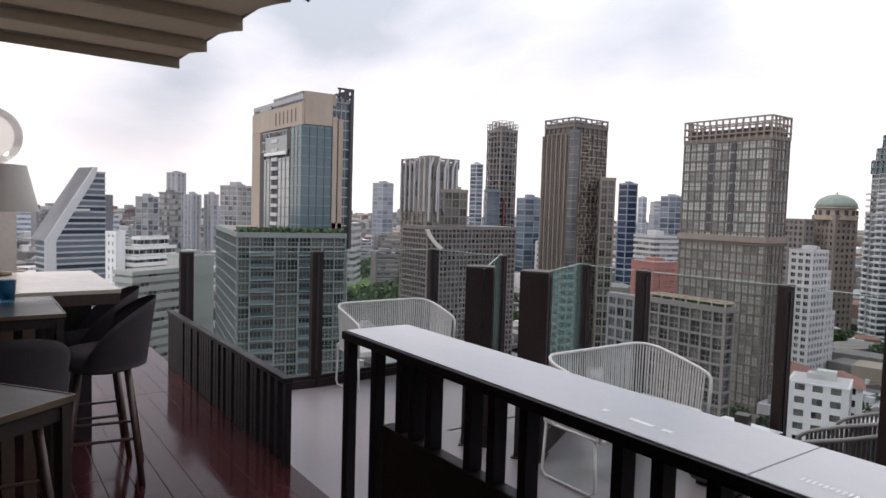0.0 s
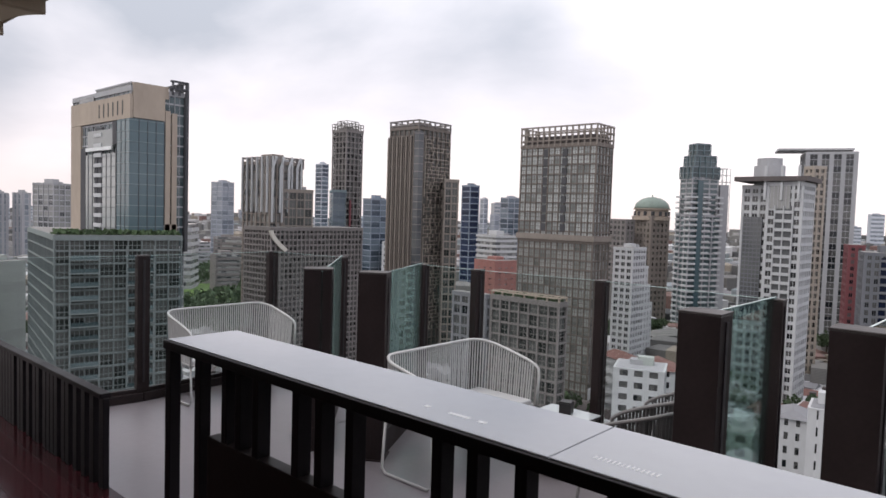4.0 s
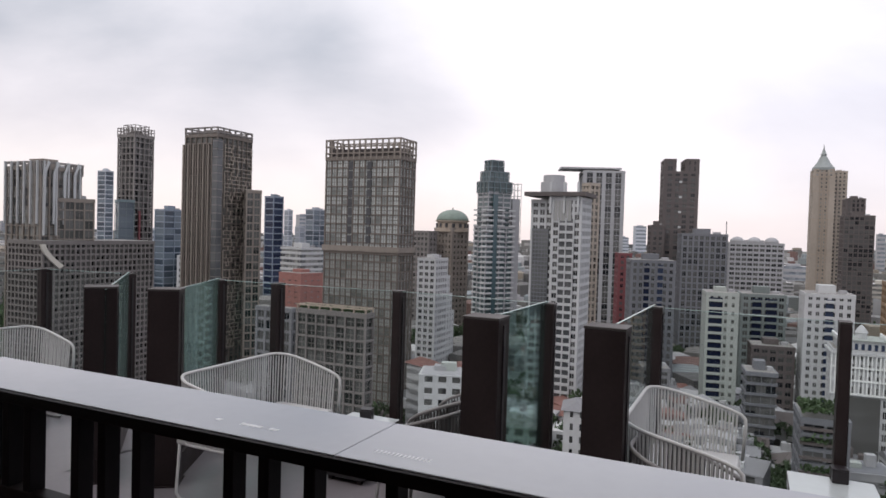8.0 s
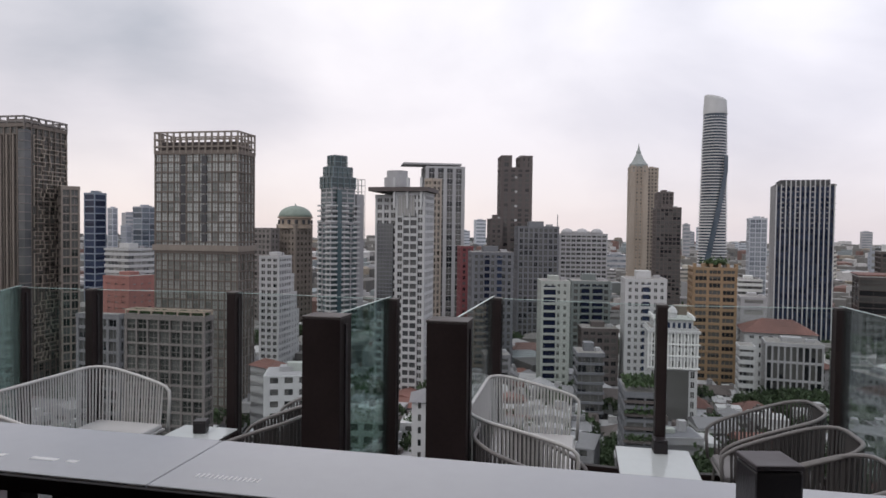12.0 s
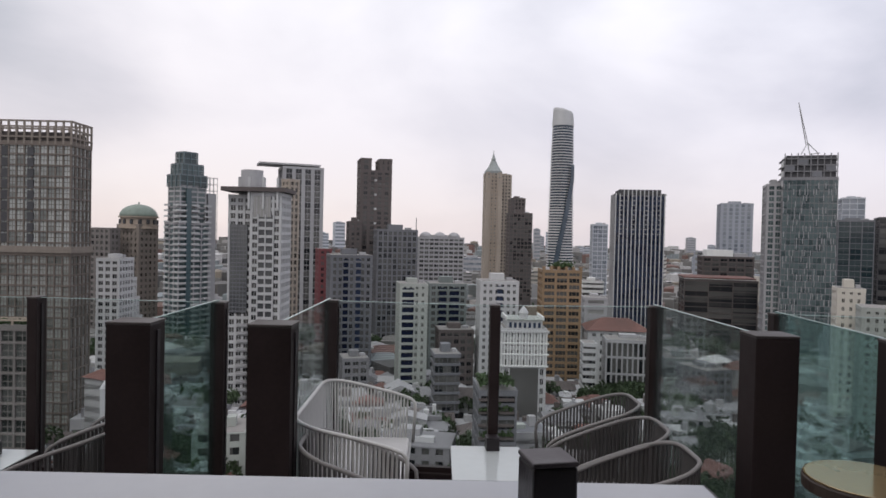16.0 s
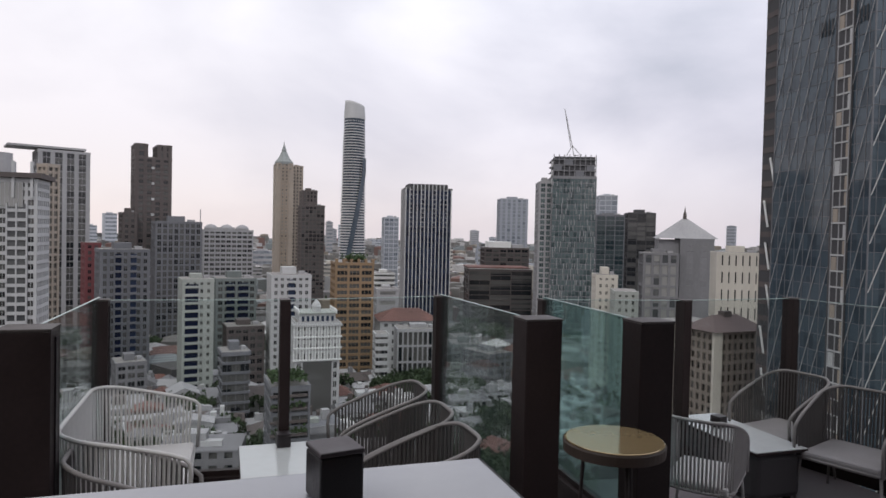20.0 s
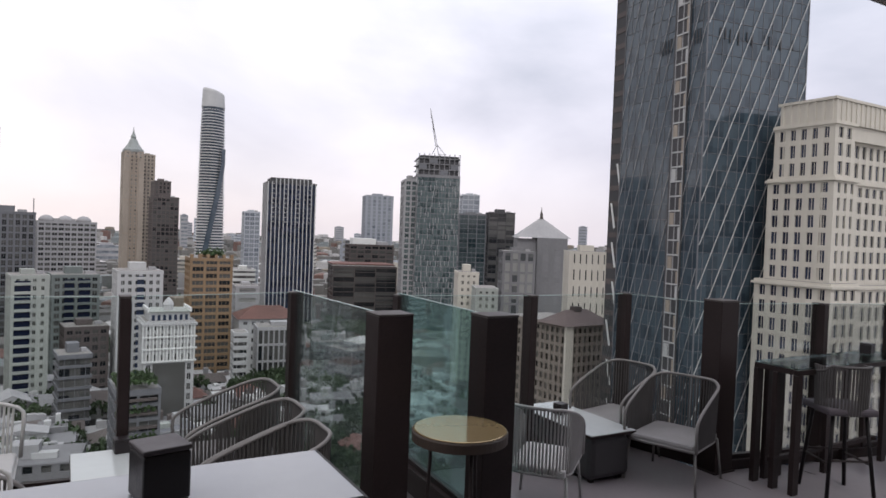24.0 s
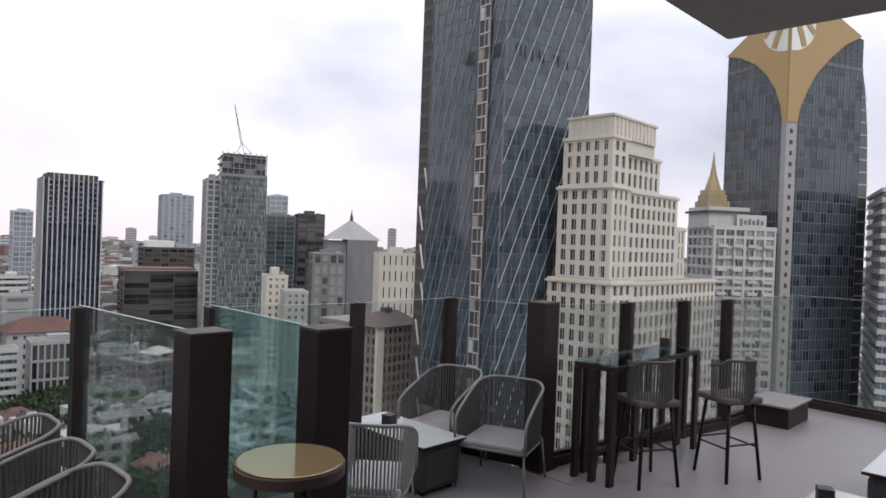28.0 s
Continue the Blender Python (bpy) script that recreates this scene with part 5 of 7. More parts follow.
# ochre hotel and ornate block
for k in range(6):
    block(ochre, "roof_pier", "ochre", 0.2 + k * 3.6, 0, 55.0, 1.4 + k * 3.6, 4, 57.6)
bm = bmesh.new()
for k in range(260):
    m4 = Matrix.Translation((rng.gauss(10, 2.2), rng.uniform(1, 6), 57.5 + abs(rng.gauss(0, 1.0)))) @ Euler((rng.random() * 6, rng.random() * 6, rng.random() * 6)).to_matrix().to_4x4()
    bmesh.ops.create_grid(bm, x_segments=1, y_segments=1, size=0.5, matrix=m4)
part("roof_planting", bm, TONES["green"], ochre)
block(ornate, "central_bay", PANES["dark"], 2.8, -0.5, 0, 13.0, 0.3, 24.5, "dark glazed central bay")
block(ornate, "roof_pavilion", "white", 1.5, 1.5, 37.9, 14.5, 13.5, 41.5)
block(ornate, "roof_slab", "mint", 1.0, 1.0, 41.5, 15.0, 14.0, 41.9, "pale green roof slab")
for u in (1.0, 14.5):
    block(ornate, "end_parapet", "bright", u, 0.9, 41.5, u + 0.5, 14.1, 43.0)
fine("pavilion_window", PANES["deep"], ornate, [(2.4 + k * 1.75, 1.4, 38.6, 3.3 + k * 1.75, 1.6, 40.7) for k in range(7)])
fine("white_trim", TONES["bright"], ornate, [(-0.6 + k * 1.08, -0.62, 25.2, -0.2 + k * 1.08, 0.1, 37.3) for k in range(16)] + [(-0.7, -0.75, z, 16.6, 0.2, z + 0.5) for z in (25.0, 29.2, 33.2)])
block(ornate, "cornice", "white", -0.8, -0.8, 37.2, 16.7, 15.6, 38.0)
bm = bmesh.new()
lathe(bm, [(1.6, 41.5), (1.6, 43.6), (1.9, 43.8), (1.3, 45.0), (0.2, 46.3)], 12, Matrix.Translation((8, 5, 0)))
part("cupola", bm, TONES["white"], ornate)

# slanted office tower
wedge = empty("slanted_office", pose(-475.6, 65.8, GROUND, 0, 0, 107.1), "glass office tower with a white sloping side", "tower")
for k in range(24):
    z = 2 + k * 3.6
    left = -28.5 if z < 44 else -28.5 + (z - 44) / 45 * 28.5
    block(wedge, "glazed_storey", PANES["blue"], left + 1.0, 0.4, z, 6.0, 20, z + 2.4)
    block(wedge, "floor_band", "pale", left + 0.6, 0, z + 2.4, 6.4, 20.4, z + 3.6)
plate(wedge, "sloping_frame", "white", [(-30.5, 0), (-30.5, 45), (-17, 66.5), (-1.5, 91), (1.0, 91), (-1.0, 84), (-24.0, 45), (-24.0, 0)], "R", 0.8, 0.1, "white sloping frame")
plate(wedge, "sloping_frame", "white", [(-17, 66.5), (-19, 63), (-4, 63), (-4, 64.6), (-15, 64.6)], "R", 0.7, 0.12)
bm = bmesh.new()
vs = [bm.verts.new(p) for p in ((-30.5, 0, 45), (-1.5, 0, 91), (-1.5, 20.4, 91), (-30.5, 20.4, 45))]
bm.faces.new(vs)
bmesh.ops.solidify(bm, geom=bm.faces, thickness=0.6)
part("sloping_roof", bm, TONES["pale"], wedge)
block(wedge, "rear_block", "slate", 6.5, 2, 0, 12, 20, 74)
FOOT.append((-470, 75, 32))

# red roof, planted terraces and roof clutter of the low blocks
pitched(hall, "tiled_roof", "tile", -1, -1, 29.3, 23, 28.9, 34.0, 9)
bm = bmesh.new()
TW = 8.5
for k in range(700):
    storey = rng.choice((5, 7, 9, 9, 9, 9, 9, 9, 9, 9))
    m4 = Matrix.Translation((rng.uniform(0, TW), rng.uniform(-1.2, 0.0 if storey < 9 else 8), 6 + storey * 3.2 + abs(rng.gauss(0, 0.7)))) @ Euler((rng.random() * 6, rng.random() * 6, rng.random() * 6)).to_matrix().to_4x4()
    bmesh.ops.create_grid(bm, x_segments=1, y_segments=1, size=0.32, matrix=m4)
part("terrace_planting", bm, TONES["green"], terraces)
for k in range(9):
    block(terraces, "planter", "umber", -0.2, -0.7, 5.2 + k * 3.2, TW + 0.2, 0.1, 5.8 + k * 3.2)

# ---- low city between the towers ----
rng = random.Random(11)
ROOFS = ["roof", "roof", "tile", "grey", "slate", "umber", "roof", "pale"]
SKINS = ["white", "pale", "grey", "mint", "pale", "brown", "white", "grey", "pale"]


def dist_to(x, y):
    return math.hypot(x, y)


def house(x, y, w, d, h, rot, skin, roofing, pitch):
    """A small building: storeys of windows between bands, end walls and a flat or pitched roof with clutter."""
    name, what = ("house", "low house") if h < 13 else ("apartment_house", "mid-rise apartment block")
    ob = empty(name, pose(x, y, GROUND, 0, 0, rot), {"white": "white", "pale": "pale grey", "cream": "cream", "mint": "pale green", "grey": "grey", "sand": "sand-coloured", "brown": "brown"}[skin] + " " + what + ((" with a red tiled roof" if roofing == "tile" else " with a plain pitched roof") if pitch else " with a flat cluttered roof"), "building", "low city buildings")
    part("glazing", glazing_mesh(-w / 2 + 0.4, -d / 2 + 0.4, 0, w / 2 - 0.4, d / 2 - 0.4, h, 2.0, 2.0, h / max(2, round(h / 3.3))), PANES["dark"], ob)
    n = max(2, round(h / 3.3))
    near = x * x + y * y < 200 ** 2
    band = boxmesh("floor_band", -w / 2, -d / 2, 0, w / 2, d / 2, 1.5)
    bm = bmesh.new()
    for k in range(n):
        if near:
            part("floor_band", band, TONES[skin], ob, m=Matrix.Translation((0, 0, k * h / n)))
        else:
            box(bm, -w / 2, -d / 2, k * h / n, w / 2, d / 2, k * h / n + 1.5)
    k = max(2, round(w / 4.0))
    pier = boxmesh("pier", -0.8, -d / 2 - 0.02, 0, 0.8, d / 2 + 0.02, h)
    for i in range(k + 1):
        px = -w / 2 + 0.8 + (w - 1.6) * i / k
        if near:
            part("pier", pier, TONES[skin], ob, m=Matrix.Translation((px, 0, 0)))
        else:
            box(bm, px - 0.8, -d / 2 - 0.02, 0, px + 0.8, d / 2 + 0.02, h)
    if near:
        bm.free()
    else:
        part("facade", bm, TONES[skin], ob)["kind"] = "stuff"
    if pitch:
        pitched(ob, "tiled_roof", roofing, -w / 2 - 0.7, -d / 2 - 0.7, w / 2 + 0.7, d / 2 + 0.7, h, h + min(w, d) * 0.28, min(w, d) * 0.45)
    else:
        part("flat_roof", boxmesh("flat_roof", -w / 2 - 0.1, -d / 2 - 0.1, h, w / 2 + 0.1, d / 2 + 0.1, h + 0.35), TONES[skin], ob)
        part("roof_surface", boxmesh("roof_surface", -w / 2 + 0.4, -d / 2 + 0.4, h + 0.36, w / 2 - 0.4, d / 2 - 0.4, h + 0.42), TONES[roofing], ob)
        for j in range(2 if dist_to(x, y) < 260 else 1):
            a, b = rng.uniform(-w / 3, w / 4), rng.uniform(-d / 3, d / 4)
            part("roof_hut", boxmesh("roof_hut", a, b, h + 0.4, a + rng.uniform(2, w / 3), b + rng.uniform(2, d / 3), h + rng.uniform(1.5, 3.6)), TONES[rng.choice(SKINS)], ob)
    return ob


placed = list(FOOT)
HOUSES = 0


def free(x, y, r):
    return all((x - a) ** 2 + (y - b) ** 2 > (r * 0.8 + c) ** 2 for a, b, c in placed) and not (-26 < x < 30 and y < 26)


for hx, hy, hh, rr in ((117.1, 308.7, 15, "tile"), (128, 304.4, 17, "bright"), (101, 316, 14, "tile"), (136, 300, 15, "tile")):
    house(hx, hy, 11, 10, hh, 20, "pale", rr, True)
    placed.append((hx, hy, 7))
for hx, hy, hw, hd, hh, turn, rr, gable in ((-77.5, 170, 13, 12, 32, 20, "pale", False), (-94, 191, 7, 10, 29, 65, "tile", True), (-30, 154, 5.5, 9, 34.5, 8, "grey", False), (-40.5, 174, 6.5, 10, 26.5, 12, "grey", True), (-84, 196, 10, 12, 27, 25, "tile", True)):
    house(hx, hy, hw, hd, hh, turn, "white", rr, gable)
    placed.append((hx, hy, 8))
for hx, hy, hw, hd, hh, turn, skin, rr, gable in ((80, 245, 13, 10, 11.5, 12, "white", "pale", False), (95, 231, 9, 9, 12, 5, "white", "grey", False), (83, 221, 14, 10, 13, -12, "pale", "grey", False), (70, 181, 14, 10, 7.5, 24, "grey", "grey", True)):
    house(hx, hy, hw, hd, hh, turn, skin, rr, gable)
    placed.append((hx, hy, 7))
WOOD = [(66, 160, 11), (58, 182, 9), (79, 199, 9), (88, 205, 8), (96, 214, 7), (70, 266, 6), (82, 268, 6)]
tries = 0
while HOUSES < 125 and tries < 9000:
    tries += 1
    az = radians(rng.uniform(-84, 80))
    dist = rng.choice((rng.uniform(110, 200), rng.uniform(180, 300), rng.uniform(200, 330), rng.uniform(300, 520)))
    x, y = dist * math.sin(az), dist * math.cos(az)
    if math.degrees(az) < -50 and dist > 240 and rng.random() < 0.8:
        continue
    w, d = rng.uniform(10, 22), rng.uniform(9, 16)
    if not free(x, y, math.hypot(w, d) / 2) or any((x - a) ** 2 + (y - b) ** 2 < (c + 8) ** 2 for a, b, c in WOOD) or (6 < math.degrees(az) < 42 and dist < 185):
        continue
    top = (-0.235 if dist < 300 else -0.15) * dist
    most = top - GROUND
    h = max(5.0, min(most, rng.uniform(6, 20) if dist < 200 else rng.uniform(6, 17)))
    if most < 4.5 and dist < 300:
        h = rng.uniform(4.5, 8)
    pitch = h < 14 and rng.random() < 0.25
    house(x, y, w, d, h, rng.choice((0, 90, 10, -8, 100)), rng.choice(SKINS), rng.choice(("tile", "tile", "umber")) if pitch else rng.choice(ROOFS), pitch)
    placed.append((x, y, math.hypot(w, d) / 2 * 0.8))
    HOUSES += 1

# far blocks, each with its storeys, out to the horizon
for k in range(190):
    az = radians(rng.uniform(-88, 84))
    dist = rng.uniform(560, 1100) if k < 90 else rng.uniform(1000, 3900)
    x, y = dist * math.sin(az), dist * math.cos(az)
    w, d = rng.uniform(18, 46), rng.uniform(14, 30)
    if not free(x, y, w / 2):
        continue
    h = rng.uniform(12, 34) if rng.random() < 0.6 else rng.uniform(30, 62)
    if dist > 1300 and rng.random() < 0.35:
        h = rng.uniform(60, 72 + dist * 0.018)
    # beyond 1 km most tones carry painted haze in their colour
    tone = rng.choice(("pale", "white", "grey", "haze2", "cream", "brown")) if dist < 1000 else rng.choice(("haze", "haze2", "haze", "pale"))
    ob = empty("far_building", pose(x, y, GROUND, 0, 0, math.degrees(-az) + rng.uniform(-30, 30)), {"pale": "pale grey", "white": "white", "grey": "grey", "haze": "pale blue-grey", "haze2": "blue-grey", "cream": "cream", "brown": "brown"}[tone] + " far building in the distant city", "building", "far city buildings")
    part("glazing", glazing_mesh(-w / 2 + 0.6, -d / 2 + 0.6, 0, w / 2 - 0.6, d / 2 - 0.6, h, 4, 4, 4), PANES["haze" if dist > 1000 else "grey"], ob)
    n = max(2, min(9, round(h / (4 if dist < 1000 else 8))))
    bm = bmesh.new()
    for q in range(n):
        box(bm, -w / 2, -d / 2, q * h / n, w / 2, d / 2, (q + 0.5) * h / n)
    part("facade", bm, TONES[tone], ob)["kind"] = "stuff"
    part("roof_block", boxmesh("roof_block", -w / 4, -d / 4, h, w / 5, d / 4, h + 3), TONES[tone], ob)
    part("end_wall", boxmesh("end_wall", -w / 2 - 0.1, -d / 2 - 0.1, 0, -w / 2 + 1.5, d / 2 + 0.1, h + 0.6), TONES[tone], ob)
    placed.append((x, y, w * 0.4))

# the small roofs crowded between them, too many to count
g = random.Random(77)
near_v, near_f, near_m = [], [], []


def cuboid(vs, fs, ms, x, y, turn, a0, b0, z0, a1, b1, z1, mat):
    c, s = math.cos(turn), math.sin(turn)
    i = len(vs)
    for z in (z0, z1):
        for a, b in ((a0, b0), (a1, b0), (a1, b1), (a0, b1)):
            vs.append((x + a * c - b * s, y + a * s + b * c, z))
    fs += [(i, i + 1, i + 5, i + 4), (i + 1, i + 2, i + 6, i + 5), (i + 2, i + 3, i + 7, i + 6), (i + 3, i, i + 4, i + 7), (i + 4, i + 5, i + 6, i + 7)]
    ms += [mat] * 5


made = 0
tries = 0
while made < 1300 and tries < 12000:
    tries += 1
    az = radians(g.uniform(-84, 80))
    dist = g.uniform(165, 360)
    x, y = dist * math.sin(az), dist * math.cos(az)
    if -14 < math.degrees(az) < 44 and dist < 205 and g.random() < 0.8:
        continue
    w, d = g.uniform(2.5, 6.5), g.uniform(2.5, 6)
    if not all((x - a) ** 2 + (y - b) ** 2 > (c * 0.92 + 2.5) ** 2 for a, b, c in placed):
        continue
    h = min(g.uniform(4, 13), max(4.0, -0.225 * dist - GROUND))
    turn = g.choice((0.0, 0.15, 1.57, -0.1, 1.72))
    z = GROUND
    wall_m = g.choice((0, 0, 1, 1, 2, 5))
    cuboid(near_v, near_f, near_m, x, y, turn, -w, -d, z, w, d, z + h, wall_m)
    for k in range(int(h // 3.1)):
        cuboid(near_v, near_f, near_m, x, y, turn, -w * 0.82, -d - 0.12, z + k * 3.1 + 1.0, w * 0.82, d + 0.12, z + k * 3.1 + 2.3, 4)
        cuboid(near_v, near_f, near_m, x, y, turn, -w - 0.12, -d * 0.7, z + k * 3.1 + 1.0, w + 0.12, d * 0.7, z + k * 3.1 + 2.3, 4)
    if g.random() < 0.45:
        i = len(near_v)
        c, s = math.cos(turn), math.sin(turn)
        e, r = 0.5, g.uniform(1.4, 2.6)
        for a, b, q in ((-w - e, -d - e, h), (w + e, -d - e, h), (w + e, d + e, h), (-w - e, d + e, h), (-w - e, 0, h + r), (w + e, 0, h + r)):
            near_v.append((x + a * c - b * s, y + a * s + b * c, z + q))
        near_f += [(i, i + 1, i + 5, i + 4), (i + 2, i + 3, i + 4, i + 5), (i + 1, i + 2, i + 5), (i + 3, i, i + 4)]
        near_m += [g.choice((3, 5, 2, 2, 1, 1))] * 4
    else:
        for _ in range(g.randint(1, 3)):
            a, b = g.uniform(-w * 0.8, w * 0.3), g.uniform(-d * 0.8, d * 0.3)
            cuboid(near_v, near_f, near_m, x, y, turn, a, b, z + h, a + g.uniform(1, w * 0.6), b + g.uniform(1, d * 0.6), z + h + g.uniform(0.8, 2.8), g.choice((0, 1, 2, 5)))
    placed.append((x, y, max(w, d)))
    made += 1
me = bpy.data.meshes.new("crowded_roofs")
me.from_pydata(near_v, [], near_f)
for key in ("white", "pale", "grey", "tile"):
    me.materials.append(TONES[key])
me.materials.append(PANES["dark"])
me.materials.append(TONES["umber"])
me.polygons.foreach_set("material_index", near_m)
tagged(new("crowded_roofs", me), "crowded low houses with small roofs and windows", "buildings", kind="stuff")

# the low roofs that fill the distance, too many to count
g = random.Random(31)
verts, faces = [], []
for k in range(9000):
    az = radians(g.uniform(-89, 86))
    dist = 330 * math.exp(g.random() * 2.55)
    x, y = dist * math.sin(az), dist * math.cos(az)
    if not all((x - a) ** 2 + (y - b) ** 2 > (c + 5) ** 2 for a, b, c in FOOT):
        continue
    if -67 < math.degrees(az) < -50 and dist < 900:
        continue
    w, d = g.uniform(4, 10) * (1 + dist / 2500), g.uniform(4, 9) * (1 + dist / 2500)
    h = g.uniform(4, 12) if dist < 520 else g.uniform(5, 16 + dist * 0.006)
    turn = g.choice((0.0, 0.2, 1.2, 0.6))
    c, s = math.cos(turn), math.sin(turn)
    i = len(verts)
    for z in (GROUND, GROUND + h):
        for a, b in ((-w, -d), (w, -d), (w, d), (-w, d)):
            verts.append((x + a * c - b * s, y + a * s + b * c, z))
    faces += [(i, i + 1, i + 5, i + 4), (i + 1, i + 2, i + 6, i + 5), (i + 2, i + 3, i + 7, i + 6), (i + 3, i, i + 4, i + 7)]
    if g.random() < 0.35:
        top = len(verts)
        verts += [(x - w * 0.4 * c, y - w * 0.4 * s, GROUND + h + 2.4), (x + w * 0.4 * c, y + w * 0.4 * s, GROUND + h + 2.4)]
        faces += [(i + 4, i + 5, top + 1, top), (i + 5, i + 6, top + 1), (i + 6, i + 7, top, top + 1), (i + 7, i + 4, top)]
    else:
        faces.append((i + 4, i + 5, i + 6, i + 7))
me = bpy.data.meshes.new("low_roofs")
me.from_pydata(verts, [], faces)
# mixed wall colours, the whites raised to paint in some distance haze
m = bpy.data.materials.new("mixed_hazed_house_walls")
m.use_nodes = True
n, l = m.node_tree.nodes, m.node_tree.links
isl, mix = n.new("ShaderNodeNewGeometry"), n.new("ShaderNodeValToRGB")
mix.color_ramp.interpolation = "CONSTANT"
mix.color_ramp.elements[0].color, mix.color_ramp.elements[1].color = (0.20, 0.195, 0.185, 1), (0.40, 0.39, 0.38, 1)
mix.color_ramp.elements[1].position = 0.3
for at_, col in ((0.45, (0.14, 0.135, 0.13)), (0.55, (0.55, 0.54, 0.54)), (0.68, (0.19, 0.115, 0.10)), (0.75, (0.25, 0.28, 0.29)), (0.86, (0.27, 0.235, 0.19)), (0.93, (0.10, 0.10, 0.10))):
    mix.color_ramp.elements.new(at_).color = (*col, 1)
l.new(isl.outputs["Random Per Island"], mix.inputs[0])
tc = n.new("ShaderNodeTexCoord")
rows_ = n.new("ShaderNodeTexWave")
rows_.wave_type, rows_.bands_direction = "BANDS", "Z"
rows_.inputs["Scale"].default_value, rows_.inputs["Distortion"].default_value = 0.48, 0.0
l.new(tc.outputs["Object"], rows_.inputs["Vector"])
mul = n.new("ShaderNodeMixRGB")
mul.blend_type = "MULTIPLY"
mul.inputs[0].default_value = 0.35
l.new(mix.outputs[0], mul.inputs[1])
l.new(rows_.outputs["Color"], mul.inputs[2])
l.new(mul.outputs[0], n["Principled BSDF"].inputs["Base Color"])
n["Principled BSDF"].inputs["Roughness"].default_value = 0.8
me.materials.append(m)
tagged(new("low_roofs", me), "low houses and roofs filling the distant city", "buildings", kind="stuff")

# ---- trees ----
LEAF = foliage("tree_leaves", (0.066, 0.096, 0.052))
BARK = material("tree_bark", (0.09, 0.07, 0.05), rough=0.9, grain=0.2, size=2)


def crown_mesh(seed, r, h, leaves, leaf):
    """Many small leaf clumps about several limbs, with gaps and an uneven edge."""
    g = random.Random(seed)
    lobes = [(g.gauss(0, r * 0.42), g.gauss(0, r * 0.42), h * (0.62 + 0.3 * g.random()), r * g.uniform(0.32, 0.55)) for _ in range(9)]
    verts, faces = [], []
    for _ in range(leaves):
        cx, cy, cz, cr = g.choice(lobes)
        v = Vector((g.gauss(0, 1), g.gauss(0, 1), g.gauss(0, 0.75))).normalized() * cr * g.uniform(0.55, 1.05)
        c = Vector((cx, cy, cz)) + v
        e = Euler((g.random() * 6, g.random() * 6, g.random() * 6)).to_matrix()
        s = leaf * g.uniform(0.6, 1.3)
        i = len(verts)
        for a, b in ((-s, -s * 0.6), (s, -s * 0.5), (s * 0.8, s * 0.6), (-s * 0.7, s * 0.5)):
            verts.append(c + e @ Vector((a, b, 0.15 * s * g.uniform(-1, 1))))
        faces.append((i, i + 1, i + 2, i + 3))
    me = bpy.data.meshes.new("crown")
    me.from_pydata(verts, [], faces)
    return me


def trunk_mesh(seed, h):
    g = random.Random(seed)
    bm = bmesh.new()
    lathe(bm, [(0.42, 0), (0.3, h * 0.3), (0.2, h * 0.62)], 7)
    for _ in range(5):
        a = g.random() * 6.28
        tube(bm, [(0, 0, h * 0.35), (math.cos(a) * h * 0.13, math.sin(a) * h * 0.13, h * 0.55), (math.cos(a) * h * 0.24, math.sin(a) * h * 0.24, h * 0.74)], 0.12, 5)
    return meshof("trunk", bm)


KINDS = [(crown_mesh(s, 5.5, 11, 1500, 0.42), trunk_mesh(s, 11)) for s in (1, 2, 3)]
rng = random.Random(21)
count = 0
tries = 0
while count < 250 and tries < 9000:
    tries += 1
    az = radians(rng.uniform(-80, 76))
    dist = rng.choice((rng.uniform(150, 230), rng.uniform(190, 300), rng.uniform(240, 460)))
    x, y = dist * math.sin(az), dist * math.cos(az)
    if not free(x, y, 3):
        continue
    cm, tm = rng.choice(KINDS)
    s = rng.uniform(0.7, 1.5)
    t = empty("street_tree", pose(x, y, GROUND, 0, 0, rng.uniform(0, 360)) @ Matrix.Scale(s, 4), "dark green broadleaf street tree between the houses", "tree", "street trees")
    part("crown", cm, LEAF, t)
    part("trunk", tm, BARK, t)
    placed.append((x, y, 2.5 * s))
    count += 1
# dense canopy between the near houses, too many leaves to count
verts, faces = [], []
g = random.Random(5)
groves = 0
for k in range(4000):
    az, dist = (radians(g.uniform(-46, 48)), g.uniform(118, 275)) if g.random() < 0.5 else (radians(g.uniform(-14, 44)), g.uniform(105, 205))
    x, y = dist * math.sin(az), dist * math.cos(az)
    if k < 84:
        a, b, c = WOOD[k % len(WOOD)]
        x, y = a + g.uniform(-c, c), b + g.uniform(-c, c)
    if groves >= 360 or not all((x - a) ** 2 + (y - b) ** 2 > (c * 0.8 + 2.0) ** 2 for a, b, c in FOOT):
        continue
    groves += 1
    for _ in range(g.randint(3, 7)):
        cx, cy, r = x + g.gauss(0, 6), y + g.gauss(0, 6), g.uniform(2.4, 4.8)
        cz = GROUND + g.uniform(5, 10)
        for _ in range(110):
            v = Vector((g.gauss(0, 1), g.gauss(0, 1), abs(g.gauss(0, 0.8)) - 0.2)).normalized() * r * g.uniform(0.7, 1.08)
            e = Euler((g.random() * 6, g.random() * 6, g.random() * 6)).to_matrix()
            s = g.uniform(0.35, 0.85)
            i = len(verts)
            for a, b in ((-s, -s * 0.6), (s, -s * 0.5), (s * 0.8, s * 0.6), (-s * 0.7, s * 0.5)):
                verts.append(Vector((cx, cy, cz)) + v + e @ Vector((a, b, 0)))
            faces.append((i, i + 1, i + 2, i + 3))
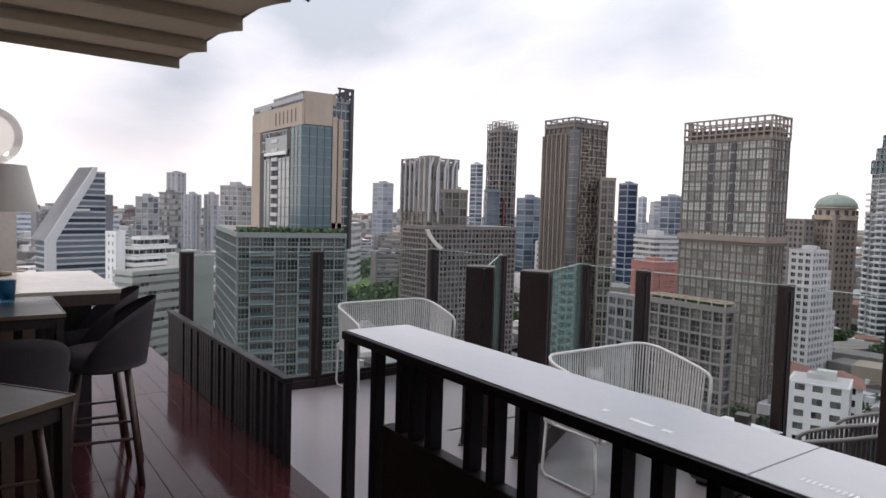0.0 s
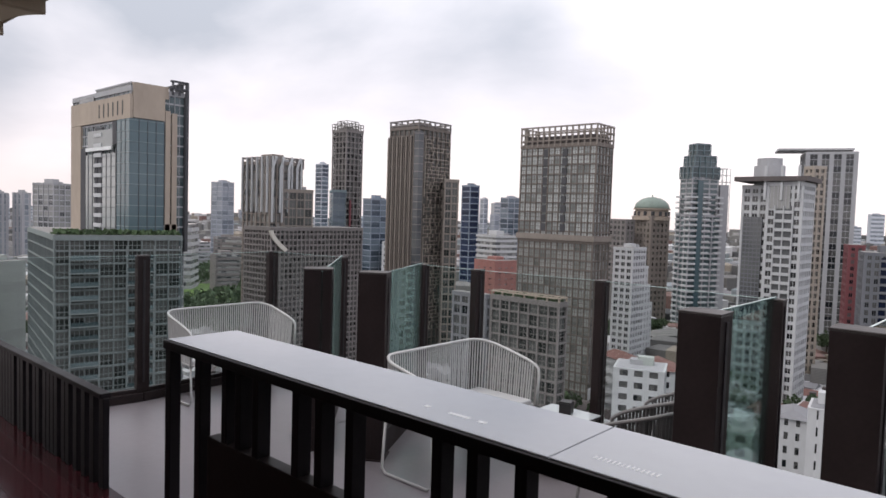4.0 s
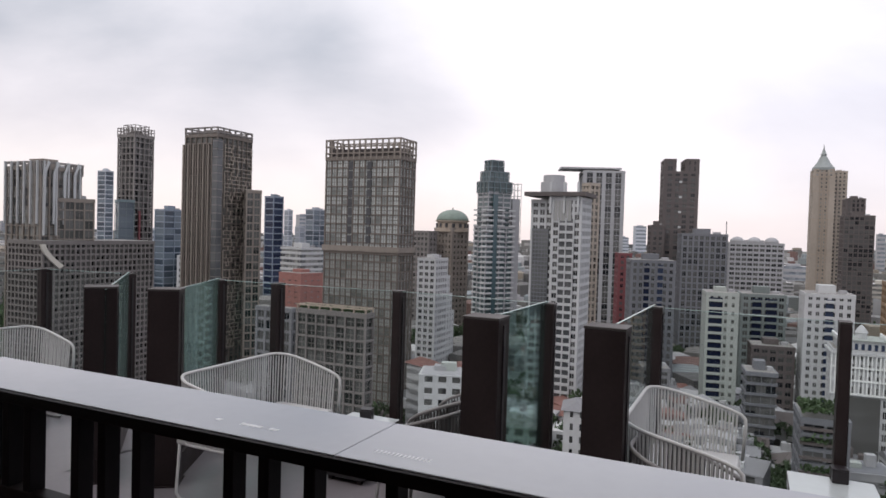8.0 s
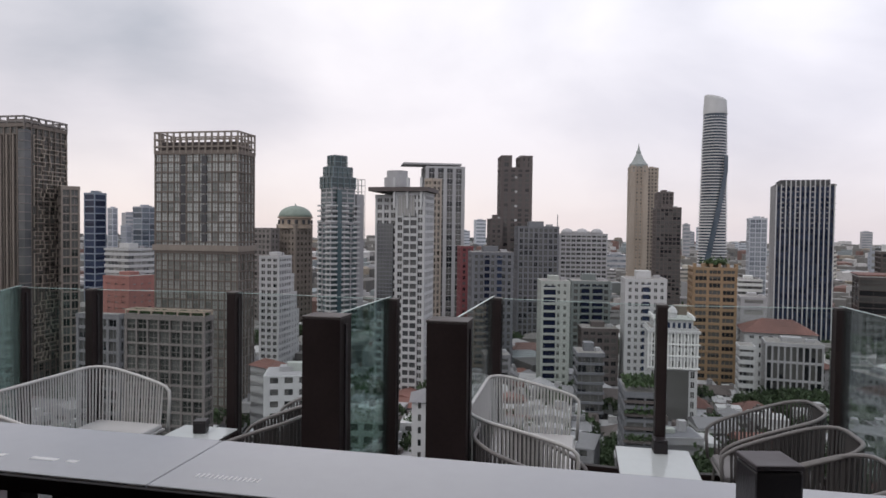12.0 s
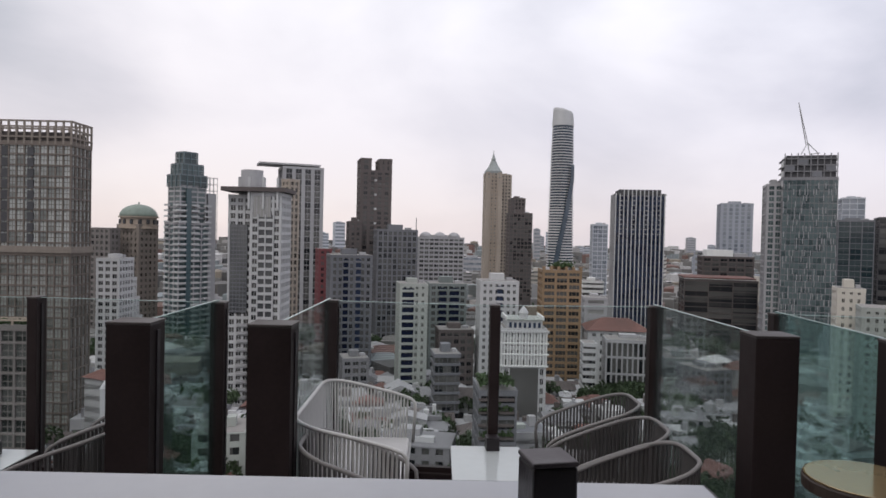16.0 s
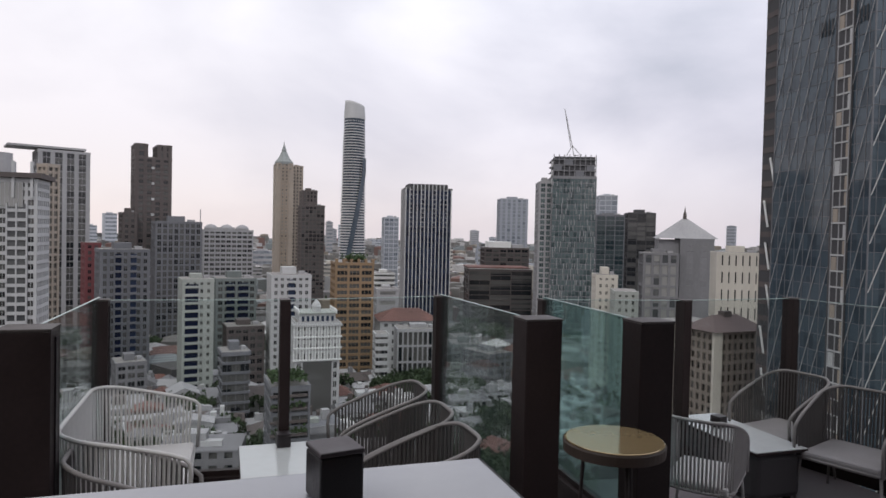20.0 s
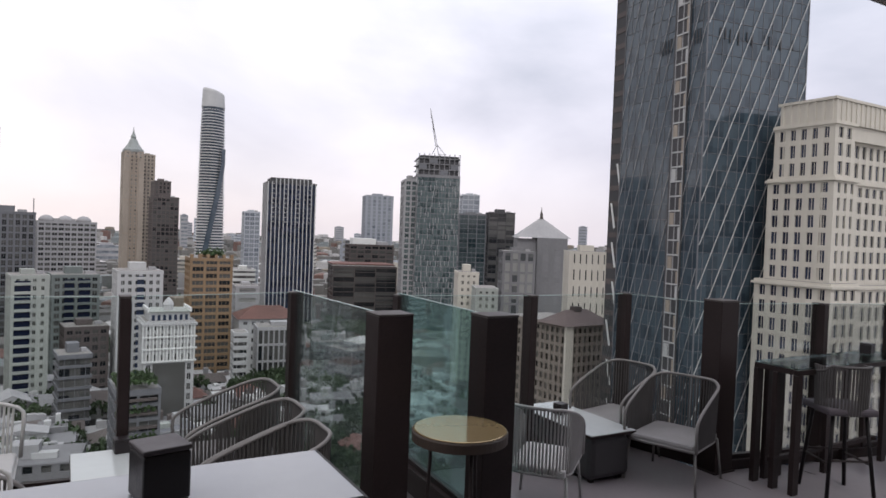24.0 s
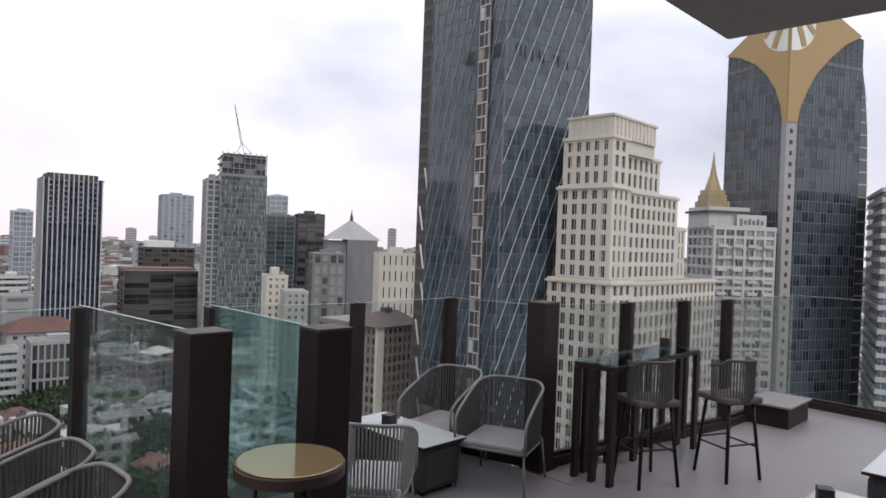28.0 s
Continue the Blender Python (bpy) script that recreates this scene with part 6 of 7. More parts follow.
me = bpy.data.meshes.new("tree_canopy")
me.from_pydata(verts, [], faces)
me.materials.append(LEAF)
tagged(new("tree_canopy", me), "dense dark green tree canopy between the low houses", "trees", kind="stuff")

# the park wood, far off
verts, faces = [], []
g = random.Random(8)
for k in range(15000):
    az = radians(g.uniform(-66, -50.5))
    dist = g.uniform(330, 900)
    if g.random() < 0.35:
        az = radians(g.uniform(-80, 60))
        dist = g.uniform(420, 1500)
    if 560 < dist < 640 and -64 < math.degrees(az) < -56:
        continue
    base = 3 + 7 * noise.noise(Vector((dist * math.sin(az) / 22, dist * math.cos(az) / 22, 0.3)))
    c = Vector((dist * math.sin(az), dist * math.cos(az), GROUND + max(1.0, base + g.uniform(-2, 6))))
    e = Euler((g.random() * 6, g.random() * 6, g.random() * 6)).to_matrix()
    s = g.uniform(1.2, 2.6)
    i = len(verts)
    for a, b in ((-s, -s * 0.6), (s, -s * 0.5), (s * 0.8, s * 0.6), (-s * 0.7, s * 0.5)):
        verts.append(c + e @ Vector((a, b, 0)))
    faces.append((i, i + 1, i + 2, i + 3))
me = bpy.data.meshes.new("park_trees")
me.from_pydata(verts, [], faces)
me.materials.append(LEAF)
tagged(new("park_trees", me), "dense dark green trees of the far park", "trees", kind="stuff")
bm = bmesh.new()
prism(bm, [(620 * math.sin(radians(a)) * f, 620 * math.cos(radians(a)) * f) for a, f in ((-67, 0.88), (-52, 0.88), (-52, 1.06), (-67, 1.06))][::-1], GROUND, GROUND + 0.3)
tagged(part("park_lawn", bm, foliage("park_grass", (0.12, 0.19, 0.06)), None), "light green park lawn among the trees", "lawn", kind="structure")

# ---- ground ----
bm = bmesh.new()
bmesh.ops.create_grid(bm, x_segments=1, y_segments=1, size=7000)
ground = part("ground", bm, material("city_ground", (0.13, 0.13, 0.12), rough=0.9, grain=0.35, size=0.012, fine=9, bump=0.0), None)
ground.location.z = GROUND
tagged(ground, "grey city ground between the buildings", "ground", kind="structure")

# ---- terrace structure ----
FL = -0.45


def slab(name, label, mat, *b, bevel=0.0, category="floor"):
    bm = bmesh.new()
    box(bm, *b, bevel=bevel)
    return tagged(part(name, bm, mat, None), label, category, kind="structure")


floor_terrace = slab("floor_terrace", "smooth purple-grey terrace floor", PAVER, -7.25, -6, FL - 0.6, 10.6, 3.6, FL)
for x0, x1, y1 in ((-7.25, -4.95, 5.0), (-4.98, -1.3, 5.2), (-0.63, 2.05, 5.62), (2.75, 5.4, 5.15), (5.41, 6.3, 4.1), (6.31, 10.6, 3.86)):
    slab("floor_bay", "grey floor of a terrace bay", PAVER, x0, 3.6, FL - 0.6, x1, y1, FL)
floor_deck = slab("floor_deck", "dark core under the timber deck", JOINT, -9.5, -6, FL + 0.0, 1.3, 1.60, -0.012)
slab("step", "grey step from the deck to the terrace", PAVER, -3.85, 1.61, FL, -2.3, 1.95, FL + 0.22, bevel=0.006, category="step")
slab("wall_low", "dark low wall panel under the bar counter", DARK, -2.535, 1.445, 0.0, 0.93, 1.505, 0.66, bevel=0.004, category="wall")
# unseen wall, added dark to block light and bounce from behind
slab("wall_south", "unseen dark wall added to shade the bar", UNSEENWALL, -9.5, -2.6, FL, 10.6, -2.4, 3.2, category="wall")
slab("ceiling_soffit", "grey flat soffit of the roof overhang", SOFFIT, 1.4, -2.4, 2.95, 4.60, 2.10, 3.2, category="ceiling")
slab("building_below", "grey building walls under the terrace", TONES["grey"], -7.2, -30, GROUND, 10.5, 3.5, FL - 0.61, category="building")

# kerbs, posts and glass of the balustrade
RAIL = dict(r0=(-7.16, 1.74), r1=(-6.99, 3.1), r2=(-7.11, 4.76), e1=(-5.98, 4.93), e2=(-4.78, 5.0), r3=(-4.07, 5.03), r4=(-2.81, 5.16), e3=(-1.41, 5.07),
            e4=(-0.63, 5.4), r7=(0.67, 5.29), e5=(1.96, 5.47), e6=(2.77, 5.12), r9=(4.03, 4.93), r10=(5.27, 4.99), r11=(6.69, 3.81), r12=(7.62, 3.62), r13=(8.42, 3.45), c1=(10.5, 3.35), c2=(10.3, 0.4), c3=(10.1, -3.0))
THICK = dict(p1=(-4.60, 3.46), p2=(-4.14, 3.66), p3=(-1.5, 3.715), p4=(-0.755, 3.74), p5=(1.97, 3.72), p6=(2.62, 3.52), p7=(5.42, 3.98))
TOP = 1.08


def post(kind, label, x, y, w, d, top, turn=0.0):
    ob = empty(kind, pose(x, y, FL, 0, 0, turn), label, "post", "terrace posts")
    part("shaft", boxmesh("shaft", 0, 0, 0, w, d, top - FL - 0.014, 0.005), DARK, ob)
    part("cap", boxmesh("cap", -0.003, -0.003, top - FL - 0.014, w + 0.003, d + 0.003, top - FL, 0.003), DARKTOP, ob)
    part("base_plate", boxmesh("base_plate", -0.02, -0.02, 0, w + 0.02, d + 0.02, 0.012, 0.003), DARK, ob)
    part("gasket", boxmesh("gasket", w, d * 0.4, 0.2, w + 0.008, d * 0.6, top - FL - 0.05), LEATHER, ob)
    return ob


for key, (x, y) in RAIL.items():
    if key == "c1":
        continue
    if key[0] == "e":
        post("balustrade_post", "dark bronze steel post at a glass corner", x, y, 0.105, 0.10, TOP)
    else:
        post("balustrade_post", "slim dark bronze steel post between glass panels", x, y, 0.075, 0.13, TOP)
for key, (x, y) in THICK.items():
    post("thick_post", "thick square dark bronze post on the terrace floor", x, y, 0.235, 0.20, 1.11, {"p1": 48, "p2": 34}.get(key, 0))


def panel(thing, a, b, top, mat, low=-0.26):
    """A glass pane on its dark kerb from plan point a to b."""
    a, b = Vector((*a, 0)), Vector((*b, 0))
    d = b - a
    n = d.length
    g = part("glass_panel", boxmesh("glass_panel", 0.0, -0.006, low - FL, n, 0.006, top - FL), mat, thing, m=Matrix.Translation((a.x, a.y, FL)) @ Matrix.Rotation(math.atan2(d.y, d.x), 4, "Z"))
    g.visible_shadow = False
    part("kerb", boxmesh("kerb", 0, -0.06, 0, n, 0.06, low - FL + 0.01, 0.004), DARK, g, "dark steel kerb")
    part("bottom_channel", boxmesh("bottom_channel", 0, -0.025, low - FL + 0.011, n, 0.025, low - FL + 0.05), DARK, g)
    part("polished_edge", boxmesh("polished_edge", 0, -0.006, top - FL, n, 0.006, top - FL + 0.004), EDGE, g, "pale polished glass edge")


def mids(key):
    x, y = RAIL.get(key) or THICK[key]
    return (x + (0.117 if key in THICK else 0.04), y + (0.1 if key in THICK else 0.06))


EDGE = material("polished_glass_edge", (0.35, 0.45, 0.43), rough=0.2, grain=0.05, size=5, bump=0.0)
for run in ("r0 r1 r2 e1", "e2 r3 r4 e3", "e4 r7 e5", "e6 r9 r10", "r10 p7", "p7 r11 r12 r13 c1 c2 c3"):
    keys = run.split()
    thing = empty("glass_balustrade", pose(0, 0, 0), "clear glass balustrade on a dark steel kerb", "balustrade", "glass balustrades")
    for a, b in zip(keys, keys[1:]):
        panel(thing, mids(a), mids(b), TOP - 0.01, RAILGLASS, -0.37 if run[:2] in ("r0", "p7") else -0.26)
for pair in ("p1 e1", "p2 e2", "p3 e3", "p4 e4", "p5 e5", "p6 e6"):
    a, b = pair.split()
    thing = empty("glass_partition", pose(0, 0, 0), "tinted glass partition between two terrace bays", "partition", "glass partitions")
    panel(thing, mids(a), mids(b), TOP + 0.01, GREYGLASS if a in ("p4", "p5") else DEEPGLASS if a == "p3" else SIDEGLASS)

# low slatted fence along the deck
fence = empty("deck_fence", pose(-6.78, 1.57, 0), "low black steel fence with upright slats along the deck", "fence")
part("top_rail", boxmesh("top_rail", 0, -0.03, 0.515, 2.92, 0.03, 0.545, 0.004), STEEL, fence)
rng = random.Random(3)
fx = 0.0
slat = boxmesh("slat", 0, -0.018, 0.0, 0.06, 0.018, 0.515, 0.003)
while fx < 2.82:
    part("slat", slat, STEEL, fence, m=Matrix.Translation((fx, 0, 0)))
    fx += 0.068 if rng.random() < 0.66 else 0.125
part("slat", slat, STEEL, fence, m=Matrix.Translation((2.87, 0, 0)))

# bar counter at the deck's edge
counter = empty("bar_counter", pose(0, 0, 0), "long bar counter, frosted white glass top on dark steel legs", "counter")
part("worktop", boxmesh("worktop", -2.893, 1.447, 0.99, -0.902, 1.793, 1.012, 0.003), COUNTERTOP, counter, "frosted white glass worktop")
part("worktop", boxmesh("worktop", -0.899, 1.447, 0.99, 0.923, 1.793, 1.012, 0.003), COUNTERTOP, counter, "frosted white glass worktop")
for n, b in (("front_rail", (-2.905, 1.433, 0.968, 0.935, 1.446, 1.007)), ("back_rail", (-2.905, 1.794, 0.968, 0.935, 1.808, 1.007)), ("end_rail", (-2.905, 1.447, 0.968, -2.894, 1.793, 1.007)), ("end_rail", (0.924, 1.447, 0.968, 0.935, 1.793, 1.007))):
    part(n, boxmesh(n, *b, bevel=0.003), STEEL, counter)
mark = boxmesh("printed_mark", 0, 0, 1.0122, 0.0055, 0.022, 1.0126)
for k in range(14):
    part("printed_mark", mark, PLAINWHITE, counter, "small white mark" if k == 0 else "", m=Matrix.Translation((-0.82 + k * 0.0125, 1.52 + 0.001 * (k % 3), 0)))
for x, w in ((-1.31, 0.08), (-1.41, 0.02), (-1.2, 0.03)):
    part("printed_bar", boxmesh("printed_bar", x, 1.535, 1.0122, x + w, 1.552, 1.0126), PLAINWHITE, counter)
leg = boxmesh("leg", -0.024, -0.02, 0, 0.024, 0.03, 0.967, 0.003)
part("under_frame", boxmesh("under_frame", -2.85, 1.46, 0.962, 0.88, 1.78, 0.989), STEEL, counter)
short = boxmesh("short_leg", -0.019, -0.015, 0.66, 0.019, 0.045, 0.967, 0.003)
part("leg", leg, STEEL, counter, m=Matrix.Translation((-2.87, 1.46, 0)))
part("leg", leg, STEEL, counter, m=Matrix.Translation((-2.61, 1.46, 0)))
for x in (-2.41, -2.31, -2.19, -1.94, -1.81, -1.65, -1.27, -1.14, -0.98, -0.72, -0.55, -0.4, -0.2, 0.05, 0.2, 0.42, 0.65, 0.78, 0.9):
    part("short_leg", short, STEEL, counter, m=Matrix.Translation((x, 1.46, 0)))

# menu cube on the counter
menu_box = empty("table_box", pose(0.512, 1.63, 1.013, 0, 0, 12), "black leather cube box on the bar counter", "box")
part("body", boxmesh("body", -0.051, -0.051, 0.0, 0.051, 0.051, 0.105, 0.006), LEATHER, menu_box)
part("lid", boxmesh("lid", -0.052, -0.052, 0.106, 0.052, 0.052, 0.118, 0.004), material("matte_brown_lid", (0.075, 0.062, 0.068), rough=0.5, grain=0.1, size=10), menu_box)


def small_box(x, y, z, turn=0.0, s=0.05):
    ob = empty("table_box", pose(x, y, z, 0, 0, turn), "small black leather box on a glass table", "box", "small table boxes")
    part("body", boxmesh("body", -s, -s, 0, s, s, 0.085, 0.005), LEATHER, ob)
    part("lid", boxmesh("lid", -s - 0.001, -s - 0.001, 0.086, s + 0.001, s + 0.001, 0.1, 0.004), LEATHER, ob)
    return ob


# rope lounge seats
def rope_chair(name, label, x, y, turn, width=0.6, depth=0.62, back=0.86, arm=0.62, rope=None, cushion=None, group="rope chairs", sled=False, seat=0.36):
    """A lounge chair that faces its own +x, on the terrace floor: bent tube rim, hanging rope strands, seat pad and legs."""
    rope, cushion = rope or GREYROPE, cushion or CUSHION
    ob = empty(name, pose(x, y, FL, 0, 0, turn), label, "chair" if width < 0.9 else "sofa", group)
    h = width / 2
    r = min(0.2, h * 0.7)

    def rim(s):
        """The rim's plan and height, s from 0 (front of one arm) to 1 (front of the other)."""
        straight = depth - r
        arc = r * math.pi / 2
        total = 2 * straight + 2 * arc + (width - 2 * r)
        q = s * total
        if q < straight:
            px, py = depth - q, h
        elif q < straight + arc:
            a = (q - straight) / r
            px, py = r - r * math.sin(a), h - r + r * math.cos(a)
        elif q < total - straight - arc:
            px, py = 0.0, h - r - (q - straight - arc)
        elif q < total - straight:
            a = (q - (total - straight - arc)) / r
            px, py = r - r * math.cos(a), -(h - r) - r * math.sin(a)
        else:
            px, py = q - (total - straight) + r, -h
        rise = min(1.0, max(0.0, (depth - px) / (depth * 0.95)))
        return px, py, arm + (back - arm) * (rise ** 0.8), total

    n = 36
    pts = [rim(i / n)[:3] for i in range(n + 1)]
    first, last = pts[0], pts[-1]
    drop = [(first[0] + 0.03, first[1], first[2] - 0.03), (first[0] + 0.035, first[1], first[2] - 0.09), (first[0] + 0.02, first[1], seat)]
    rise_ = [(last[0] + 0.03, last[1], last[2] - 0.03), (last[0] + 0.035, last[1], last[2] - 0.09), (last[0] + 0.02, last[1], seat)]
    bm = bmesh.new()
    tube(bm, drop[::-1] + pts + rise_, 0.013, 7)
    part("rim", bm, rope, ob, smooth=True)
    bm = bmesh.new()
    tube(bm, [(p[0] * 0.97 + 0.012, p[1] * 0.96, seat) for p in pts], 0.011, 6)
    tube(bm, [(pts[0][0], pts[0][1] * 0.96, seat), (pts[-1][0], pts[-1][1] * 0.96, seat)], 0.011, 6)
    part("seat_frame", bm, rope, ob, smooth=True)
    total = rim(0)[3]
    count = int(total / 0.026)
    sections = {"arm_ropes": [], "back_ropes": [], "far_arm_ropes": []}
    for i in range(1, count):
        px, py, pz, _ = rim(i / count)
        sections["back_ropes" if px < 0.06 else "arm_ropes" if py > 0 else "far_arm_ropes"].append((px, py, pz))
    for nm, rows in sections.items():
        bm = bmesh.new()
        for k, (px, py, pz) in enumerate(rows):
            qx, qy = px * 0.97 + 0.012, py * 0.96
            tube(bm, [(px, py, pz), (qx + 0.002 * ((k * 7) % 5 - 2), qy, seat)], 0.0078, 4)
        part(nm.replace("far_", ""), bm, DARKROPE if rope is GREYROPE else rope, ob)["kind"] = "stuff"
    part("seat_pad", boxmesh("seat_pad", 0.03, -h + 0.035, seat - 0.02, depth + 0.0, h - 0.035, seat + 0.05, 0.02), cushion, ob, "flat grey seat pad")
    if sled:
        for s in (-1, 1):
            bm = bmesh.new()
            yy = s * (h - 0.05)
            tube(bm, [(0.06, yy, seat), (0.03, yy, 0.05), (0.07, yy, 0.012), (depth - 0.1, yy, 0.012), (depth - 0.05, yy, 0.05), (depth - 0.07, yy, seat)], 0.012, 7)
            part("sled_leg", bm, rope, ob, smooth=True)
    else:
        for sx, sy in ((0.05, -1), (0.05, 1), (depth - 0.03, -1), (depth - 0.03, 1)):
            bm = bmesh.new()
            tube(bm, [(sx, sy * (h - 0.03), seat), (sx + (0.03 if sx > 0.2 else -0.05), sy * (h + 0.0), 0.0)], 0.011, 7)
            part("leg", bm, rope, ob, smooth=True)
    return ob


SOFA = "white rope two-seat sofa with a pale seat pad"
rope_chair("rope_sofa", SOFA, -6.93, 3.98, 0, width=1.25, depth=0.62, back=0.93, arm=0.78, seat=0.44, rope=ROPE, cushion=PALECUSHION, group="rope sofas", sled=True)
rope_chair("rope_sofa", SOFA, -3.79, 4.21, 0, width=1.28, depth=0.62, back=0.93, arm=0.78, seat=0.44, rope=ROPE, cushion=PALECUSHION, group="rope sofas", sled=True)
rope_chair("rope_sofa", SOFA, -0.59, 4.70, 0, width=1.3, depth=0.66, back=0.93, arm=0.78, seat=0.44, rope=ROPE, cushion=PALECUSHION, group="rope sofas", sled=True)
CH = "grey rope armchair with a grey seat pad"
rope_chair("rope_chair", CH, -0.5, 4.02, 0, width=0.56)
for y in (4.95, 4.38):
    rope_chair("rope_chair", CH, -1.62, y - 0.15, 180, width=0.56)
for x, y in ((1.75, 5.12), (1.73, 4.45), (1.71, 3.9)):
    rope_chair("rope_chair", CH, x, y, 180, width=0.56, depth=0.66)
rope_chair("rope_chair", CH, 5.28, 4.82, 190, width=0.58)
rope_chair("rope_chair", CH, 5.28, 4.18, 200, width=0.62)
rope_chair("rope_chair", "grey rope armchair with pale ropes and a pale pad", 3.28, 3.83, 40, width=0.49, back=0.84, rope=PALEROPE, cushion=PALECUSHION)


def low_table(x0, y0, x1, y1, top=-0.02):
    ob = empty("low_table", pose((x0 + x1) / 2, (y0 + y1) / 2, FL), "low grey drum-sided table with a white glass top", "table", "low glass tables")
    w, d, h = (x1 - x0) / 2, (y1 - y0) / 2, top - FL
    part("base", boxmesh("base", -w + 0.03, -d + 0.03, 0.03, w - 0.03, d - 0.03, h - 0.032, 0.05), CHARCOAL, ob, "dark grey woven table base")
    part("frame", boxmesh("frame", -w, -d, h - 0.03, w, d, h - 0.008, 0.003), DARK, ob)
    part("glass_top", boxmesh("glass_top", -w + 0.004, -d + 0.004, h - 0.007, w - 0.004, d - 0.004, h, 0.002), TABLEGLASS, ob, "pale glass table top")
    for sx in (-1, 1):
        for sy in (-1, 1):
            part("foot", boxmesh("foot", sx * (w - 0.1) - 0.02, sy * (d - 0.1) - 0.02, 0, sx * (w - 0.1) + 0.02, sy * (d - 0.1) + 0.02, 0.026), DARK, ob)
    return ob


low_table(0.38, 4.55, 0.92, 5.32)
low_table(-3.1, 4.45, -2.62, 5.02)
low_table(4.15, 4.2, 4.66, 5.26)
low_table(6.4, 1.0, 7.45, 1.66)
low_table(5.2, 0.9, 5.76, 1.78)
small_box(0.70, 5.24, -0.018, 5)
small_box(-2.86, 4.86, -0.018, 15)
small_box(4.36, 4.86, -0.018, 10)
small_box(5.42, 1.66, -0.018, 25)
small_box(7.2, 1.4, -0.018, 5)

# round gold table
round_table = empty("round_table", pose(2.30, 3.28, FL), "round table with a polished gold top and thin dark legs", "table")
bm = bmesh.new()
lathe(bm, [(0.255, 0.89), (0.273, 0.895), (0.275, 0.945), (0.271, 0.952), (0.255, 0.954)], 48)
part("rim", bm, material("dark_gold_rim", (0.045, 0.03, 0.022), rough=0.5, metal=0.0, grain=0.1, size=6), round_table)
bm = bmesh.new()
lathe(bm, [(0.265, 0.9545), (0.267, 0.958), (0.26, 0.961)], 48)
part("tabletop", bm, GOLDTOP, round_table, "polished gold round tabletop")
for k in range(3):
    bm = bmesh.new()
    a = k * math.tau / 3 + 0.4
    tube(bm, [(0.16 * math.cos(a), 0.16 * math.sin(a), 0.895), (0.2 * math.cos(a), 0.2 * math.sin(a), 0.0)], 0.011, 8)
    part("leg", bm, DARK, round_table, smooth=True)

# high glass bar table with two stools
bar = empty("bar_table", pose(0, 0, FL), "high bar table with a glass top and dark slatted legs", "table")
part("glass_top", boxmesh("glass_top", 5.6, 3.36, 1.045, 7.36, 3.76, 1.06, 0.003), clear_glass("smoked_glass", (0.6, 0.68, 0.68)), bar, "clear glass top")
part("front_rail", boxmesh("front_rail", 5.6, 3.355, 1.0, 7.36, 3.4, 1.043, 0.003), DARK, bar)
part("back_rail", boxmesh("back_rail", 5.6, 3.72, 1.0, 7.36, 3.765, 1.043, 0.003), DARK, bar)
for x in (5.6, 7.315):
    part("end_rail", boxmesh("end_rail", x, 3.402, 1.0, x + 0.045, 3.718, 1.043), DARK, bar)
part("foot_rail", boxmesh("foot_rail", 5.66, 3.6, 0.2, 7.3, 3.64, 0.24), DARK, bar)
barleg = boxmesh("leg", -0.04, -0.022, 0, 0.04, 0.022, 1.0, 0.003)
for x, y in ((5.63, 3.38), (5.63, 3.56), (5.63, 3.74), (5.95, 3.74), (6.2, 3.74), (6.45, 3.6), (6.75, 3.74), (7.0, 3.74), (7.33, 3.56), (7.33, 3.74), (7.33, 3.38), (5.78, 3.74)):
    part("leg", barleg, DARK, bar, m=Matrix.Translation((x, y, 0)))
small_box(7.1, 3.62, FL + 1.061, 10)


STOOLROPE = DARKROPE


def bar_stool(x, y, turn):
    ob = empty("bar_stool", pose(x, y, FL, 0, 0, turn), "dark high bar stool with a grey rope back", "stool", "bar stools")
    part("seat", boxmesh("seat", -0.21, -0.2, 0.70, 0.21, 0.2, 0.76, 0.02), VELVET, ob)
    bm = bmesh.new()
    pts = []
    for k in range(13):
        a = math.radians(-100 + 200 * k / 12) + math.pi / 2 * 3
        pts.append((0.21 * math.cos(a), 0.21 * math.sin(a), 1.10 if 2 < k < 10 else 1.10 - 0.012 * abs(k - 6)))
    tube(bm, pts, 0.013, 7)
    part("back_rim", bm, STOOLROPE, ob, smooth=True)
    bm = bmesh.new()
    for k in range(27):
        a = math.radians(-95 + 190 * k / 26) + math.pi / 2 * 3
        tube(bm, [(0.21 * math.cos(a), 0.21 * math.sin(a), 1.09), (0.2 * math.cos(a), 0.2 * math.sin(a), 0.70)], 0.0105, 4)
    part("back_ropes", bm, STOOLROPE, ob)
    for sx in (-1, 1):
        for sy in (-1, 1):
            bm = bmesh.new()
            tube(bm, [(0.14 * sx, 0.14 * sy, 0.70), (0.2 * sx, 0.2 * sy, 0)], 0.016, 7)
            part("leg", bm, STEEL, ob, smooth=True)
    for sx in (-1, 1):
        bm = bmesh.new()
        tube(bm, [(0.175 * sx, -0.175, 0.3), (0.175 * sx, 0.175, 0.3)], 0.009, 6)
        part("foot_bar", bm, DARK, ob)
        bm = bmesh.new()
        tube(bm, [(-0.172, 0.172 * sx, 0.33), (0.172, 0.172 * sx, 0.33)], 0.009, 6)
        part("foot_bar", bm, DARK, ob)
    return ob


bar_stool(6.02, 3.25, -28)
bar_stool(6.78, 2.82, -24)

